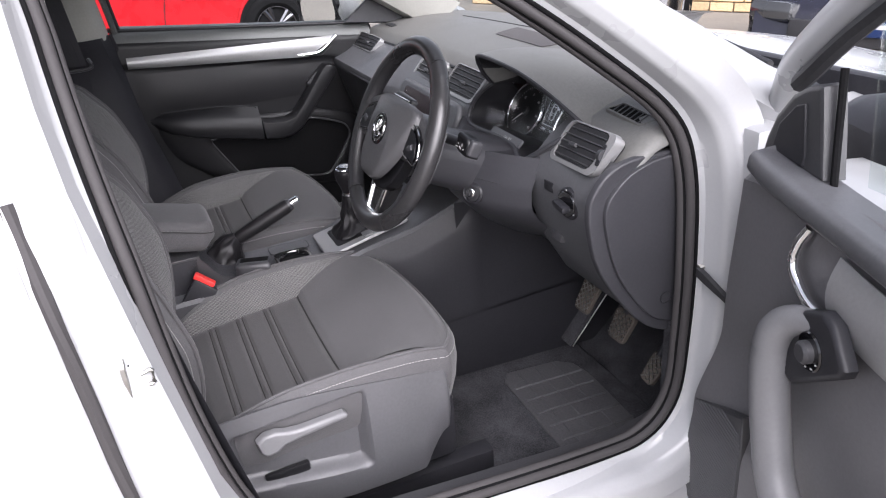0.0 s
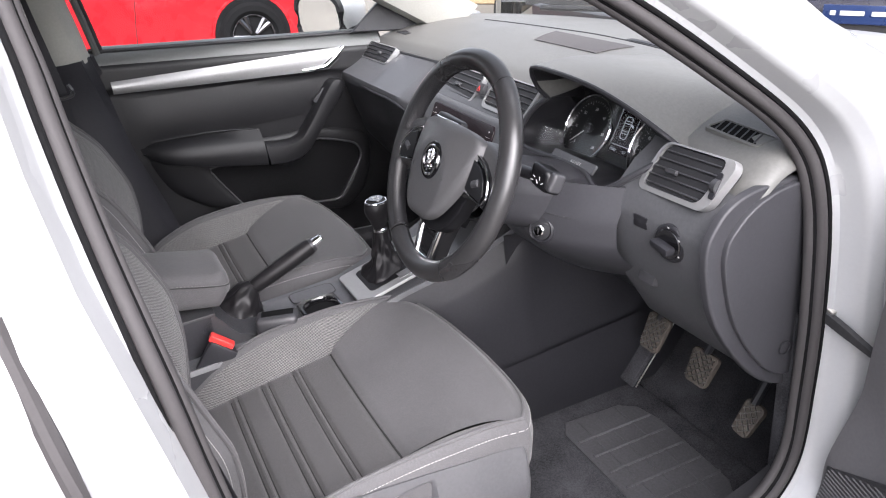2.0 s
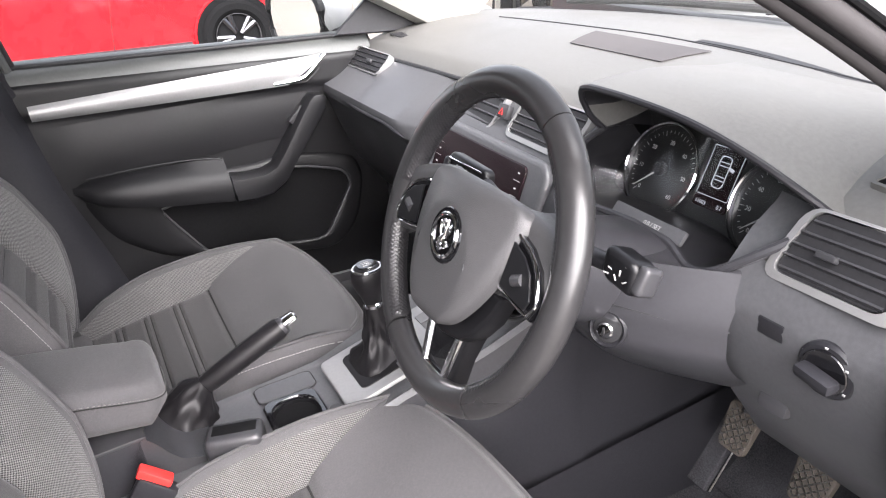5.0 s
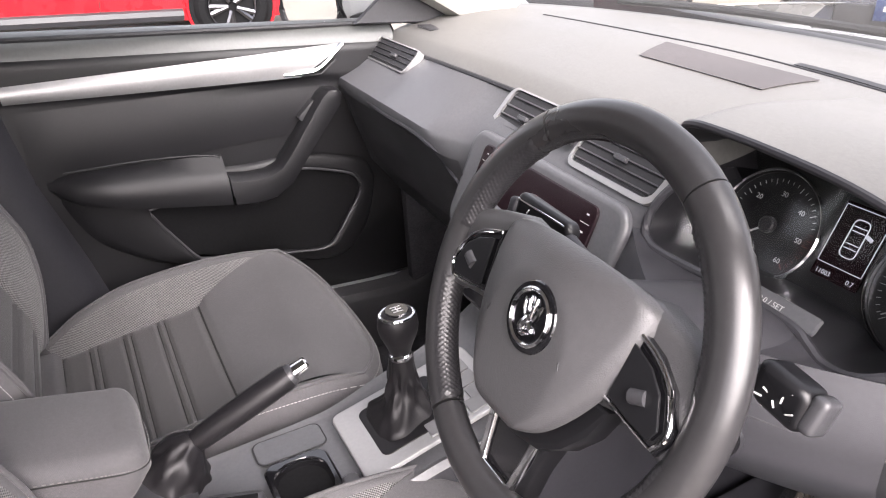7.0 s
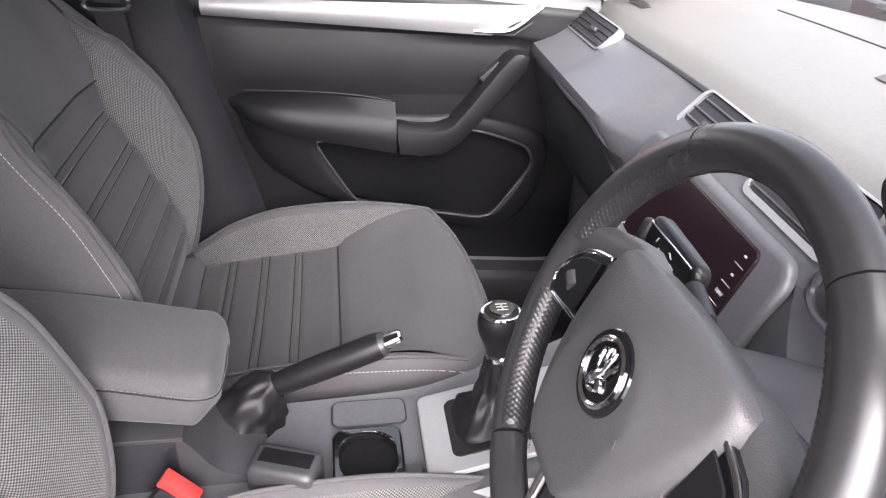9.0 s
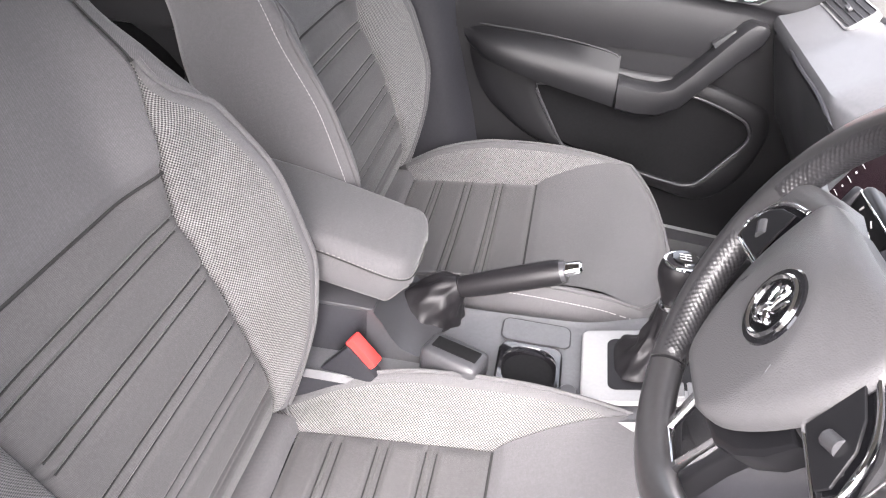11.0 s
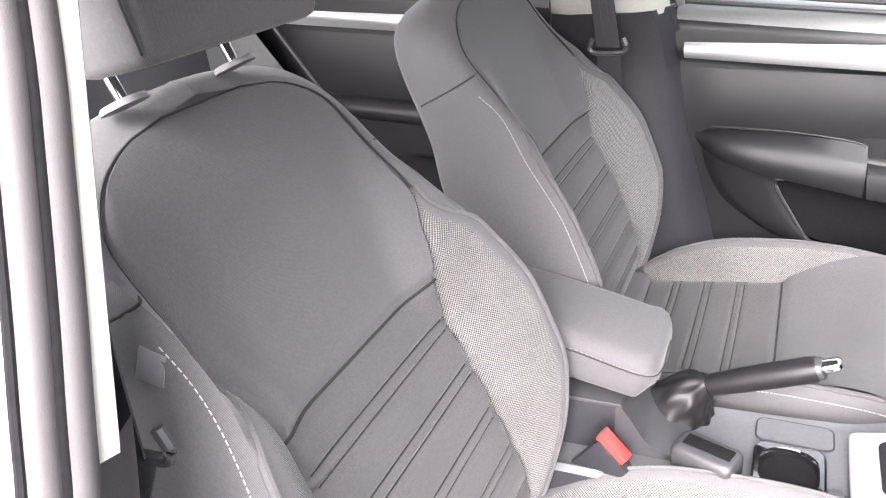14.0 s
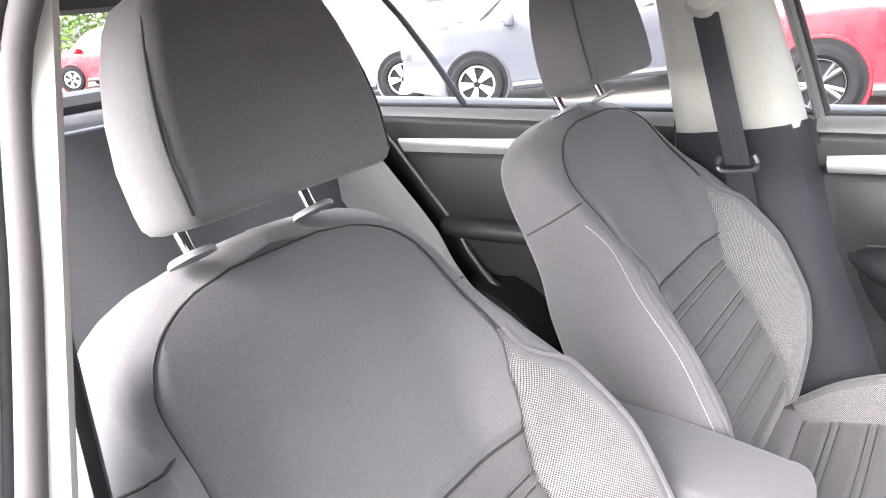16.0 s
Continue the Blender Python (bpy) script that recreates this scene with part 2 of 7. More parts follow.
def loft(rings, closed=True, caps=True, bm=None, loop=False):
    """Skin over rings of equally many points. closed: each ring is closed; loop: the last ring joins the first."""
    bm = bm or bmesh.new()
    uvl = bm.loops.layers.uv.verify()
    rows = [[bm.verts.new(q) for q in r] for r in rings]
    n = len(rings[0])
    pairs = list(zip(rows, rows[1:])) + ([(rows[-1], rows[0])] if loop else [])
    vv = [0.0]
    for a, b in zip(rings, rings[1:]):
        vv.append(vv[-1] + (Vector(b[n // 2]) - Vector(a[n // 2])).length)
    uu = []
    for r in rings:
        u = [0.0]
        for a, b in zip(r, r[1:]):
            u.append(u[-1] + (Vector(b) - Vector(a)).length)
        mid = u[n // 2]
        uu.append([w - mid for w in u])
    for j, (a, b) in enumerate(pairs):
        j2 = (j + 1) % len(rows)
        for i in range(n if closed else n - 1):
            k = (i + 1) % n
            try:
                f = bm.faces.new((a[i], a[k], b[k], b[i]))
            except ValueError:
                continue
            for lp, (jj, ii) in zip(f.loops, ((j, i), (j, k), (j2, k), (j2, i))):
                lp[uvl].uv = (uu[jj][ii], vv[jj])
    if caps and closed and not loop:
        for r in (rows[0], rows[-1]):
            bm.faces.new(r)
    return bm


def sheet(fn, nu, nv, thick=0.0, bm=None):
    """A surface fn(u, v), u and v from 0 to 1."""
    rings = [[fn(i / nu, j / nv) for i in range(nu + 1)] for j in range(nv + 1)]
    bm = loft(rings, closed=False, caps=False, bm=bm)
    if thick:
        bmesh.ops.recalc_face_normals(bm, faces=bm.faces)
        bmesh.ops.solidify(bm, geom=list(bm.faces), thickness=thick)
    return bm


def box(c, size, bevel=0.004, turn=(0, 0, 0), bm=None, seg=2):
    """A block with rounded edges, centre c, turned by Euler degrees."""
    bm = bm or bmesh.new()
    m = Matrix.LocRotScale(c, Euler([radians(a) for a in turn]), None) @ Matrix.Diagonal((*size, 1))
    r = bmesh.ops.create_cube(bm, size=1.0, matrix=m)
    if bevel:
        edges = {e for v in r["verts"] for e in v.link_edges}
        bmesh.ops.bevel(bm, geom=list(edges), offset=min(bevel, min(size) * 0.45), segments=seg, affect="EDGES", profile=0.6)
    return bm


def slab(outline, normal, thick, bevel=0.003, bm=None, seg=2):
    """A plate from a flat outline of 3D points, thick along the normal, its front edges rounded."""
    bm = bm or bmesh.new()
    n = Vector(normal).normalized()
    p = [Vector(q) for q in outline]
    c = sum(p, Vector()) / len(p)

    def inset(d):
        out = []
        for i, q in enumerate(p):
            a, b = (q - p[i - 1]).normalized(), (p[(i + 1) % len(p)] - q).normalized()
            side = (a + b).normalized().cross(n)
            if side.dot(c - q) < 0:
                side = -side
            out.append(q + side * d)
        return out
    rings = [p]
    if bevel:
        for k in range(seg + 1):
            f = k / seg * math.pi / 2
            rings.append([q + n * (thick - bevel + bevel * math.sin(f)) for q in inset(bevel * (1 - math.cos(f)))])
        rings.append([q + n * thick for q in inset(bevel * 1.25)])
    else:
        rings.append([q + n * thick for q in p])
    return loft(rings, bm=bm)


def tube(path, radius, sides=10, bm=None, closed=False, flat=1.0, up=(0, 0, 1), caps=True):
    """A round bar along a path; radius a number or one a point; flat squeezes it along up."""
    p = [Vector(q) for q in path]
    n = len(p)
    rings = []
    for i, q in enumerate(p):
        d = (p[(i + 1) % n] - p[i - 1]) if closed else (p[min(i + 1, n - 1)] - p[max(i - 1, 0)])
        d = d.normalized()
        s = d.cross(Vector(up))
        if s.length < 1e-4:
            s = d.cross(Vector((1, 0, 0)))
        s.normalize()
        w = s.cross(d)
        r = radius[i] if isinstance(radius, (list, tuple)) else radius
        rings.append([q + s * r * math.cos(k / sides * math.tau) + w * r * flat * math.sin(k / sides * math.tau) for k in range(sides)])
    return loft(rings, bm=bm, caps=caps and not closed, loop=closed)


def disc(c, normal, r, thick, sides=32, bevel=0.0, bm=None, inner=0.0):
    """A round plate, or a ring with an inner radius, its back at c."""
    n = Vector(normal).normalized()
    s = n.orthogonal().normalized()
    w = n.cross(s)
    c = Vector(c)

    def ring(rad, h):
        return [c + n * h + (s * math.cos(k / sides * math.tau) + w * math.sin(k / sides * math.tau)) * rad for k in range(sides)]
    b = bevel or thick * 0.2
    if inner:
        return loft([ring(r, 0), ring(r, thick - b), ring(r - b, thick), ring(inner + b, thick), ring(inner, thick - b), ring(inner, 0)], bm=bm, loop=True)
    return loft([ring(r, 0), ring(r, thick - b), ring(r - b, thick)], bm=bm)


def words(text, size, m, mat, parent, name="printed_text"):
    """Raised lettering in the built-in font; m places its plane."""
    cu = bpy.data.curves.new(name, "FONT")
    cu.body, cu.size, cu.align_x, cu.align_y, cu.extrude = text, size, "CENTER", "CENTER", 0.0002
    tmp = bpy.data.objects.new("tmp_text", cu)
    me = bpy.data.meshes.new_from_object(tmp)
    bpy.data.objects.remove(tmp)
    me.transform(m)
    me.materials.append(mat)
    ob = new(name, me)
    ob.parent = parent
    if parent.parent is None:
        ob.matrix_parent_inverse = ROOTS[parent.name]
    return ob


def rounded(cx, cy, w, h, r, n=5):
    """A rounded rectangle in a plane, as (a, b) pairs."""
    out = []
    for qx, qy, a0 in ((1, 1, 0), (-1, 1, 90), (-1, -1, 180), (1, -1, 270)):
        for k in range(n + 1):
            a = radians(a0 + 90 * k / n)
            out.append((cx + qx * (w / 2 - r) + r * math.cos(a), cy + qy * (h / 2 - r) + r * math.sin(a)))
    return out


def plane(o, u, v):
    """A function from plane coordinates (a, b, height) to the world."""
    o, u, v = Vector(o), Vector(u).normalized(), Vector(v).normalized()
    n = u.cross(v).normalized()
    return lambda a, b, h=0.0: o + u * a + v * b + n * h

# ---- ground and the car's shell ----
CX, GROUND, FLOOR = 0.03, -0.056, 0.165
ASPHALT = material("asphalt", (0.15, 0.138, 0.120), 0.9, vary=0.25, scale=8, bump=0.8, bump_scale=120)
setting("ground", sheet(lambda u, v: Vector((-400 + 800 * u, -400 + 800 * v, GROUND)), 8, 8), ASPHALT, "pale grey tarmac of a car sales yard", "ground")

body = thing("car_body", (CX, 0, GROUND), "white hatchback with its driver's door open", "car")


def tumble(z, side=1):
    """Half width of the cabin's side at height z, from the car's middle."""
    return lerp_table([(0.1, 0.775), (0.3, 0.79), (0.6, 0.79), (0.9, 0.775), (1.0, 0.745), (1.1, 0.712), (1.2, 0.678), (1.3, 0.64), (1.36, 0.612), (1.45, 0.56)], z)


# floor, toe board, tunnel
def floor_fn(u, v):
    y = -2.0 + 2.95 * v
    x = CX + (2 * u - 1) * 0.76
    z = FLOOR + 0.42 * smoothstep(0.52, 0.95, y) + 0.12 * smoothstep(-0.95, -1.05, y) * 0
    return Vector((x, y, z + 0.004 * noise.noise(Vector((x * 5, y * 5, 0)))))


part("floor_carpet", level(sheet(floor_fn, 30, 60)), CARPET, body, "black carpet")
part("bulkhead", box((CX, 0.93, 0.65), (1.56, 0.04, 0.6), 0.01), DARKP, body)

for side in (-1, 1):
    # sill, with a plastic tread inside and a painted outside
    def sill(u, v):
        y = -1.75 + 2.35 * u
        prof = [(0.715, 0.17), (0.715, 0.31), (0.725, 0.33), (0.765, 0.335)]
        f = v * 3
        i = min(2, int(f))
        a, b = prof[i], prof[i + 1]
        x, z = a[0] + (b[0] - a[0]) * (f - i), a[1] + (b[1] - a[1]) * (f - i)
        z += 0.06 * smoothstep(0.28, 0.5, y) * (z > 0.2)
        return Vector((CX + side * x, y, z))
    part("sill_tread", level(sheet(sill, 40, 9)), HARD, body, "grey plastic sill tread")

    def sill_out(u, v):
        y = -1.75 + 2.6 * u
        prof = [(0.765, 0.335), (0.80, 0.325), (0.835, 0.29), (0.86, 0.22), (0.865, 0.13), (0.84, 0.06), (0.74, 0.03)]
        f = v * 6
        i = min(5, int(f))
        a, b = prof[i], prof[i + 1]
        return Vector((CX + side * (a[0] + (b[0] - a[0]) * (f - i)), y, a[1] + (b[1] - a[1]) * (f - i)))
    part("sill", level(sheet(sill_out, 20, 18)), WHITE, body, "white painted sill")

    # front door aperture: posts, seal
    seal_path = [(0.622, -0.06, 1.295), (0.665, 0.10, 1.195), (0.705, 0.26, 1.075), (0.733, 0.372, 0.975), (0.757, 0.402, 0.88), (0.772, 0.405, 0.72), (0.776, 0.402, 0.56),
                 (0.780, 0.385, 0.43), (0.782, 0.32, 0.362), (0.78, 0.2, 0.352), (0.78, -0.1, 0.372), (0.78, -0.31, 0.39), (0.782, -0.375, 0.43), (0.785, -0.43, 0.54), (0.782, -0.468, 0.72),
                 (0.764, -0.490, 0.92), (0.723, -0.505, 1.04), (0.694, -0.513, 1.12), (0.665, -0.519, 1.21), (0.633, -0.522, 1.32), (0.615, -0.465, 1.37), (0.61, -0.3, 1.375), (0.608, -0.16, 1.345)]
    pts = spline([(CX + side * a, b, c) for a, b, c in seal_path], 6, closed=True)
    if side > 0:
        mid = Vector((CX + 0.75, -0.05, 0.8))
        away = [Vector((0, q.y - mid.y, q.z - mid.z)).normalized() for q in pts]
        part("door_seal", tube(pts, 0.0070, 10, closed=True), TYRE, body, "black core of the door seal")
        part("seal_rib", tube([q + Vector((-0.0065, 0, 0)) - a * 0.0042 for q, a in zip(pts, away)], 0.0085, 12, closed=True), SEAL, body, "grey rubber rib of the door seal")
        part("seal_rib", tube([q + Vector((0.0068, 0, 0)) + a * 0.0042 for q, a in zip(pts, away)], 0.0085, 12, closed=True), SEAL, body, "grey rubber rib of the door seal")
        part("seal_gap", tube([q + Vector((0.0105, 0, 0)) + a * 0.0160 for q, a in zip(pts, away)], 0.0036, 8, closed=True), TYRE, body)

    # painted frame round the opening: from the seal outwards to the outer skin
    def ap_frame(u, v):
        k = u * len(seal_path) * 6
        i = int(k) % len(pts)
        q = pts[i]
        c = Vector((CX + side * 0.75, -0.05, 0.8))
        away = Vector((0, q.y - c.y, q.z - c.z)).normalized()
        steps = [(0.004, 0.002), (0.028, 0.018), (0.040, 0.055), (0.062, 0.072), (0.115, 0.078)]
        f = v * 4
        j = min(3, int(f))
        a, b = steps[j], steps[j + 1]
        o, s = a[0] + (b[0] - a[0]) * (f - j), a[1] + (b[1] - a[1]) * (f - j)
        return q + away * o + Vector((side * s * (1.0 if q.z < 1.0 else max(0.35, 1 - (q.z - 1.0) * 2)), 0, 0))
    if side > 0:
        part("door_frame", sheet(ap_frame, len(pts), 16), WHITE, body, "white painted door frame")

    # windscreen pillar outside and its trim inside
    run = [((0.80, 0.66, 0.90), 0.075), ((0.765, 0.52, 0.99), 0.06), ((0.73, 0.36, 1.10), 0.05), ((0.68, 0.16, 1.225), 0.046), ((0.625, -0.06, 1.33), 0.044), ((0.59, -0.3, 1.375), 0.04)]
    rings = []
    for (a, b, c), w in run:
        rings.append([Vector((CX + side * (a + dx * w), b + dy * w, c + dz * w)) for dx, dy, dz in ((-0.75, 0.75, 0.55), (-0.1, 0.8, 0.75), (0.6, 0.3, 0.5), (0.75, -0.35, 0.1), (0.3, -0.6, -0.3), (-0.3, -0.35, -0.2))])
    part("windscreen_pillar", loft(rings), WHITE, body, "white windscreen pillar", 50)
    rings = []
    for a, b, c in ((0.725, 0.60, 0.955), (0.69, 0.40, 1.08), (0.64, 0.16, 1.225), (0.585, -0.06, 1.325), (0.55, -0.25, 1.36)):
        rings.append([Vector((CX + side * (a + dx), b + dy, c + dz)) for dx, dy, dz in ((-0.06, 0.05, 0.04), (-0.055, 0.0, 0.0), (-0.03, -0.05, -0.03), (0.015, -0.06, -0.035), (0.03, -0.02, 0.0))])
    part("pillar_trim", loft(rings, closed=False, caps=False), CREAM, body, "pale grey windscreen pillar trim")

    # wing
    def wing(u, v):
        y = 0.47 + 1.35 * u
        prof = [(0.66, 0.925), (0.74, 0.918), (0.81, 0.90), (0.845, 0.86), (0.862, 0.74), (0.865, 0.55), (0.85, 0.35), (0.84, 0.1)]
        f = v * 7
        i = min(6, int(f))
        a, b = prof[i], prof[i + 1]
        return Vector((CX + side * (a[0] + (b[0] - a[0]) * (f - i)), y, a[1] + (b[1] - a[1]) * (f - i) - 0.10 * u * u * (v < 0.7)))
    part("front_wing", sheet(wing, 24, 28), WHITE, body, "white front wing")
    part("hinge_post", box((CX + side * 0.80, 0.50, 0.60), (0.11, 0.07, 0.72), 0.015), WHITE, body, "white painted hinge post")
    part("inner_side_panel", box((CX + side * 0.735, 0.62 - 0.03 * (side < 0), 0.42), (0.03, 0.42 + 0.09 * (side < 0), 0.52), 0.01), CARPET, body)

    # middle pillar: dark below, pale above
    rings = []
    for z in (0.33, 0.45, 0.6, 0.75, 0.88, 0.95, 1.0, 1.03):
        t = tumble(z) - 0.035
        y0, y1 = lerp_table([(0.33, -0.30), (0.52, -0.340), (0.73, -0.391), (0.875, -0.419), (1.03, -0.449)] if side < 0 else [(0.33, -0.36), (0.52, -0.405), (0.92, -0.484), (1.03, -0.497)], z), lerp_table([(0.33, -0.84), (0.6, -0.80), (0.9, -0.72), (1.03, -0.70)], z)
        rings.append([Vector((CX + side * x, y, z)) for x, y in ((t + 0.02, y0 + (0.008 if side < 0 else 0.0)), (t + 0.018, y0 - 0.002), (t - 0.035, y0 - 0.025), (t - 0.055, y0 - 0.06), (t - 0.055, y1 + 0.06), (t - 0.035, y1 + 0.02), (t + 0.02, y1))])
    part("lower_pillar_trim", loft(rings, closed=False, caps=False), DARKP, body, "dark grey plastic middle pillar trim")
    rings = []
    for z in (1.034 if side > 0 else 1.020, 1.1, 1.18, 1.26, 1.33, 1.37):
        t = tumble(z) - 0.03
        y1 = lerp_table([(1.03, -0.70), (1.37, -0.68)], z)
        if side > 0:
            # the lit edge of the trim beside the seal, and its face turned into the cabin
            x, y = 0.690 - 0.31 * (z - 1.041), -0.498 - 0.07 * (z - 1.041)
            rings.append([Vector((CX + p, q, z - d)) for p, q, d in ((x + 0.016, y - 0.004, 0.0), (x + 0.004, y, 0.0), (x, y - 0.004, 0.0), (x - 0.010, y - 0.02, 0.0), (x - 0.018, y - 0.06, 0.0), (x - 0.018, y1, 0.0))])
            continue
        y0 = lerp_table([(1.03, -0.449), (1.15, -0.465), (1.25, -0.481), (1.37, -0.497)], z)
        rings.append([Vector((CX + side * x, y, z)) for x, y in ((t + 0.02, y0), (t - 0.025, y0 - 0.015), (t - 0.045, y0 - 0.04), (t - 0.05, y1 + 0.05), (t - 0.03, y1 + 0.02), (t + 0.02, y1))])
    part("upper_pillar_trim", loft(rings, closed=False, caps=False), CREAM, body, "pale grey plastic upper pillar trim")
    rings = []
    for z in (0.33, 0.6, 0.85, 0.95, 1.05, 1.15, 1.25, 1.36):
        t = tumble(z)
        y0 = lerp_table([(0.33, -0.36), (0.52, -0.43), (0.92, -0.502), (1.12, -0.535), (1.36, -0.545)], z)
        rings.append([Vector((CX + side * x, y, z)) for x, y in ((t, y0), (t + 0.05, y0 - 0.012), (t + 0.072, y0 - 0.05), (t + 0.072, y0 - 0.10), (t + 0.02, y0 - 0.12))])
    if side > 0:
        part("middle_pillar", loft(rings, closed=False, caps=False), WHITE, body, "white painted middle pillar")

# roof and its lining
def roof(h, w, y0, y1):
    def f(u, v):
        p = 2 * u - 1
        y = y0 + (y1 - y0) * v
        e = 2 * v - 1
        return Vector((CX + p * w, y, h - 0.055 * p * p - 0.03 * e * e))
    return f


part("roof_panel", level(sheet(roof(1.42, 0.66, -2.0, 0.02), 20, 20)), WHITE, body, "white roof")
part("roof_lining", level(sheet(roof(1.372, 0.645, -1.95, 0.0), 20, 20)), CREAM, body, "pale grey cloth roof lining")
for side in (-1, 1):
    part("roof_rail", level(tube(spline([(CX + side * 0.635, 0.0, 1.345), (CX + side * 0.655, -0.6, 1.345), (CX + side * 0.64, -1.3, 1.33), (CX + side * 0.60, -1.95, 1.26)], 6), 0.036, 12)), WHITE, body, "white roof rail")

# nose and tail that close the shell
rings = []
for z, y, w in ((0.16, 1.98, 0.70), (0.30, 2.06, 0.78), (0.50, 2.07, 0.80), (0.66, 2.04, 0.79), (0.72, 1.98, 0.76)):
    rings.append([Vector((CX + w * p, y - 0.34 * abs(p) ** 3, z)) for p in [k / 12 - 1 for k in range(25)]])
part("front_bumper", loft(rings, closed=False, caps=False), WHITE, body, "white front bumper")
part("grille", slab([Vector((CX + a, 2.045, 0.60 + b)) for a, b in rounded(0, 0, 0.90, 0.11, 0.03)], (0, 1, 0), 0.03, 0.008), RUBBER, body, "black grille")
rings = []
for z, y, w in ((0.18, -2.22, 0.72), (0.34, -2.34, 0.80), (0.56, -2.36, 0.81), (0.74, -2.30, 0.80), (0.90, -2.24, 0.76), (1.02, -2.20, 0.68)):
    rings.append([Vector((CX + w * p, y + 0.26 * abs(p) ** 3, z)) for p in [k / 12 - 1 for k in range(25)]])
part("tailgate", level(loft(rings, closed=False, caps=False)), WHITE, body, "white tailgate and bumper")
for side in (-1, 1):
    def flank(u, v):
        return Vector((CX + side * (0.865 - 0.06 * u * u - 0.13 * smoothstep(0.75, 1.0, v)), -1.60 - 0.52 * u, 0.20 + 0.82 * v))
    part("rear_wing", level(sheet(flank, 12, 16)), WHITE, body, "white rear wing")
# windscreen, bonnet, scuttle
def screen_fn(u, v):
    p = 2 * u - 1
    top = Vector((CX + p * 0.56, 0.02 - 0.06 * p * p, 1.385 - 0.04 * p * p))
    bot = Vector((CX + p * 0.74, 0.93 - 0.24 * p * p, 0.935))
    q = bot.lerp(top, v)
    return q + Vector((0, 0.3, 0.6)).normalized() * 0.03 * math.sin(v * math.pi)


ws = part("windscreen", sheet(screen_fn, 20, 16), GLASS, body, "clear laminated windscreen")
ws.visible_shadow = False
edge = [screen_fn(k / 24, 0.0) + Vector((0, 0.0, 0.004)) for k in range(25)]
part("screen_seal", tube(edge, 0.010, 8), RUBBER, body)


def bonnet(u, v):
    p = 2 * u - 1
    y = 1.02 - 0.26 * p * p + v * (0.95)
    return Vector((CX + p * 0.70, y, 0.918 - 0.03 * p * p - 0.14 * v * v - 0.06 * v + 0.010 * smoothstep(0.55, 0.75, abs(p))))


part("bonnet", sheet(bonnet, 30, 20, 0.01), WHITE, body, "white bonnet")
part("scuttle", sheet(lambda u, v: Vector((CX + (2 * u - 1) * 0.72, 0.93 - 0.24 * (2 * u - 1) ** 2 + 0.10 * v, 0.925 + 0.01 * v)), 20, 3), RUBBER, body, "black scuttle panel")
for x0, x1 in ((-0.5, 0.05), (0.08, 0.62)):
    q = [screen_fn((x - CX + 0.74) / 1.48, 0.045) + Vector((0, 0.012, 0.022)) for x in (x0, x0 * 0.6 + x1 * 0.4, x1)]
    part("wiper", tube(spline(q, 6), 0.008, 8), RUBBER, body, "black wiper")

# rear of the cabin
part("rear_bulkhead", level(box((CX, -1.98, 0.55), (1.5, 0.04, 0.8), 0.01)), DARKP, body)
part("parcel_shelf", level(box((CX, -1.92, 1.055), (1.30, 0.42, 0.02), 0.006)), CARPET, body, "black parcel shelf")
def hatch(u, v):
    p = 2 * u - 1
    return Vector((CX + p * (0.60 - 0.06 * v), -2.18 + 0.30 * v + 0.05 * p * p, 1.085 + 0.255 * v))
hg = part("rear_window", level(sheet(hatch, 12, 6)), GLASS, body, "rear window")
hg.visible_shadow = False
part("hatch_rail", level(tube(spline([hatch(u, 0.0) for u in (0, 0.25, 0.5, 0.75, 1)], 4), 0.035, 8)), HARD, body)
part("hatch_rail", level(tube(spline([hatch(u, 1.0) for u in (0, 0.25, 0.5, 0.75, 1)], 4), 0.035, 8)), HARD, body)
for side in (-1, 1):
    a = [(0.58, -1.58, 1.30), (0.61, -1.76, 1.22), (0.64, -1.94, 1.09), (0.66, -2.10, 0.96)]
    rings = []
    for i, (x, y, z) in enumerate(a):
        w = 0.04 + 0.05 * i
        rings.append([Vector((CX + side * (x + dx), y + dy * w, z + dz * w)) for dx, dy, dz in ((-0.03, 0.9, 0.5), (-0.06, 0.4, 0.2), (-0.06, -0.8, -0.1), (0.03, -1.0, 0.3), (0.05, 0.8, 0.8))])
    part("rear_pillar", level(loft(rings)), CREAM, body, "pale grey rear pillar trim")
    part("rear_quarter", level(box((CX + side * 0.76, -1.86, 0.48), (0.10, 0.38, 0.85), 0.03)), HARD, body)
# rear wheels and front wheels of the car stand below the view
def road_wheel(c, axis, parent, r=0.315, rimmat=None, label="alloy wheel"):
    ax = Vector(axis)
    w = part("wheel", disc(Vector(c) - ax * 0.10, ax, r, 0.20, 40, 0.03, inner=r * 0.66), TYRE, parent, label)
    part("rim", disc(Vector(c) - ax * 0.06, ax, r * 0.67, 0.03, 40, 0.005), DARKP, w)
    s = ax.orthogonal().normalized()
    t = ax.cross(s)
    part("rim_edge", disc(Vector(c) + ax * 0.055, ax, r * 0.67, 0.03, 40, 0.008, inner=r * 0.60), rimmat or STEEL, w)
    for k in range(5):
        for d in (-0.16, 0.16):
            a = k / 5 * math.tau
            p0 = Vector(c) + ax * 0.065 + (s * math.cos(a) + t * math.sin(a)) * r * 0.12
            p1 = Vector(c) + ax * 0.065 + (s * math.cos(a + d) + t * math.sin(a + d)) * r * 0.63
            part("spoke", tube([p0, p1], [0.022, 0.026], 6), rimmat or STEEL, w)
    return w


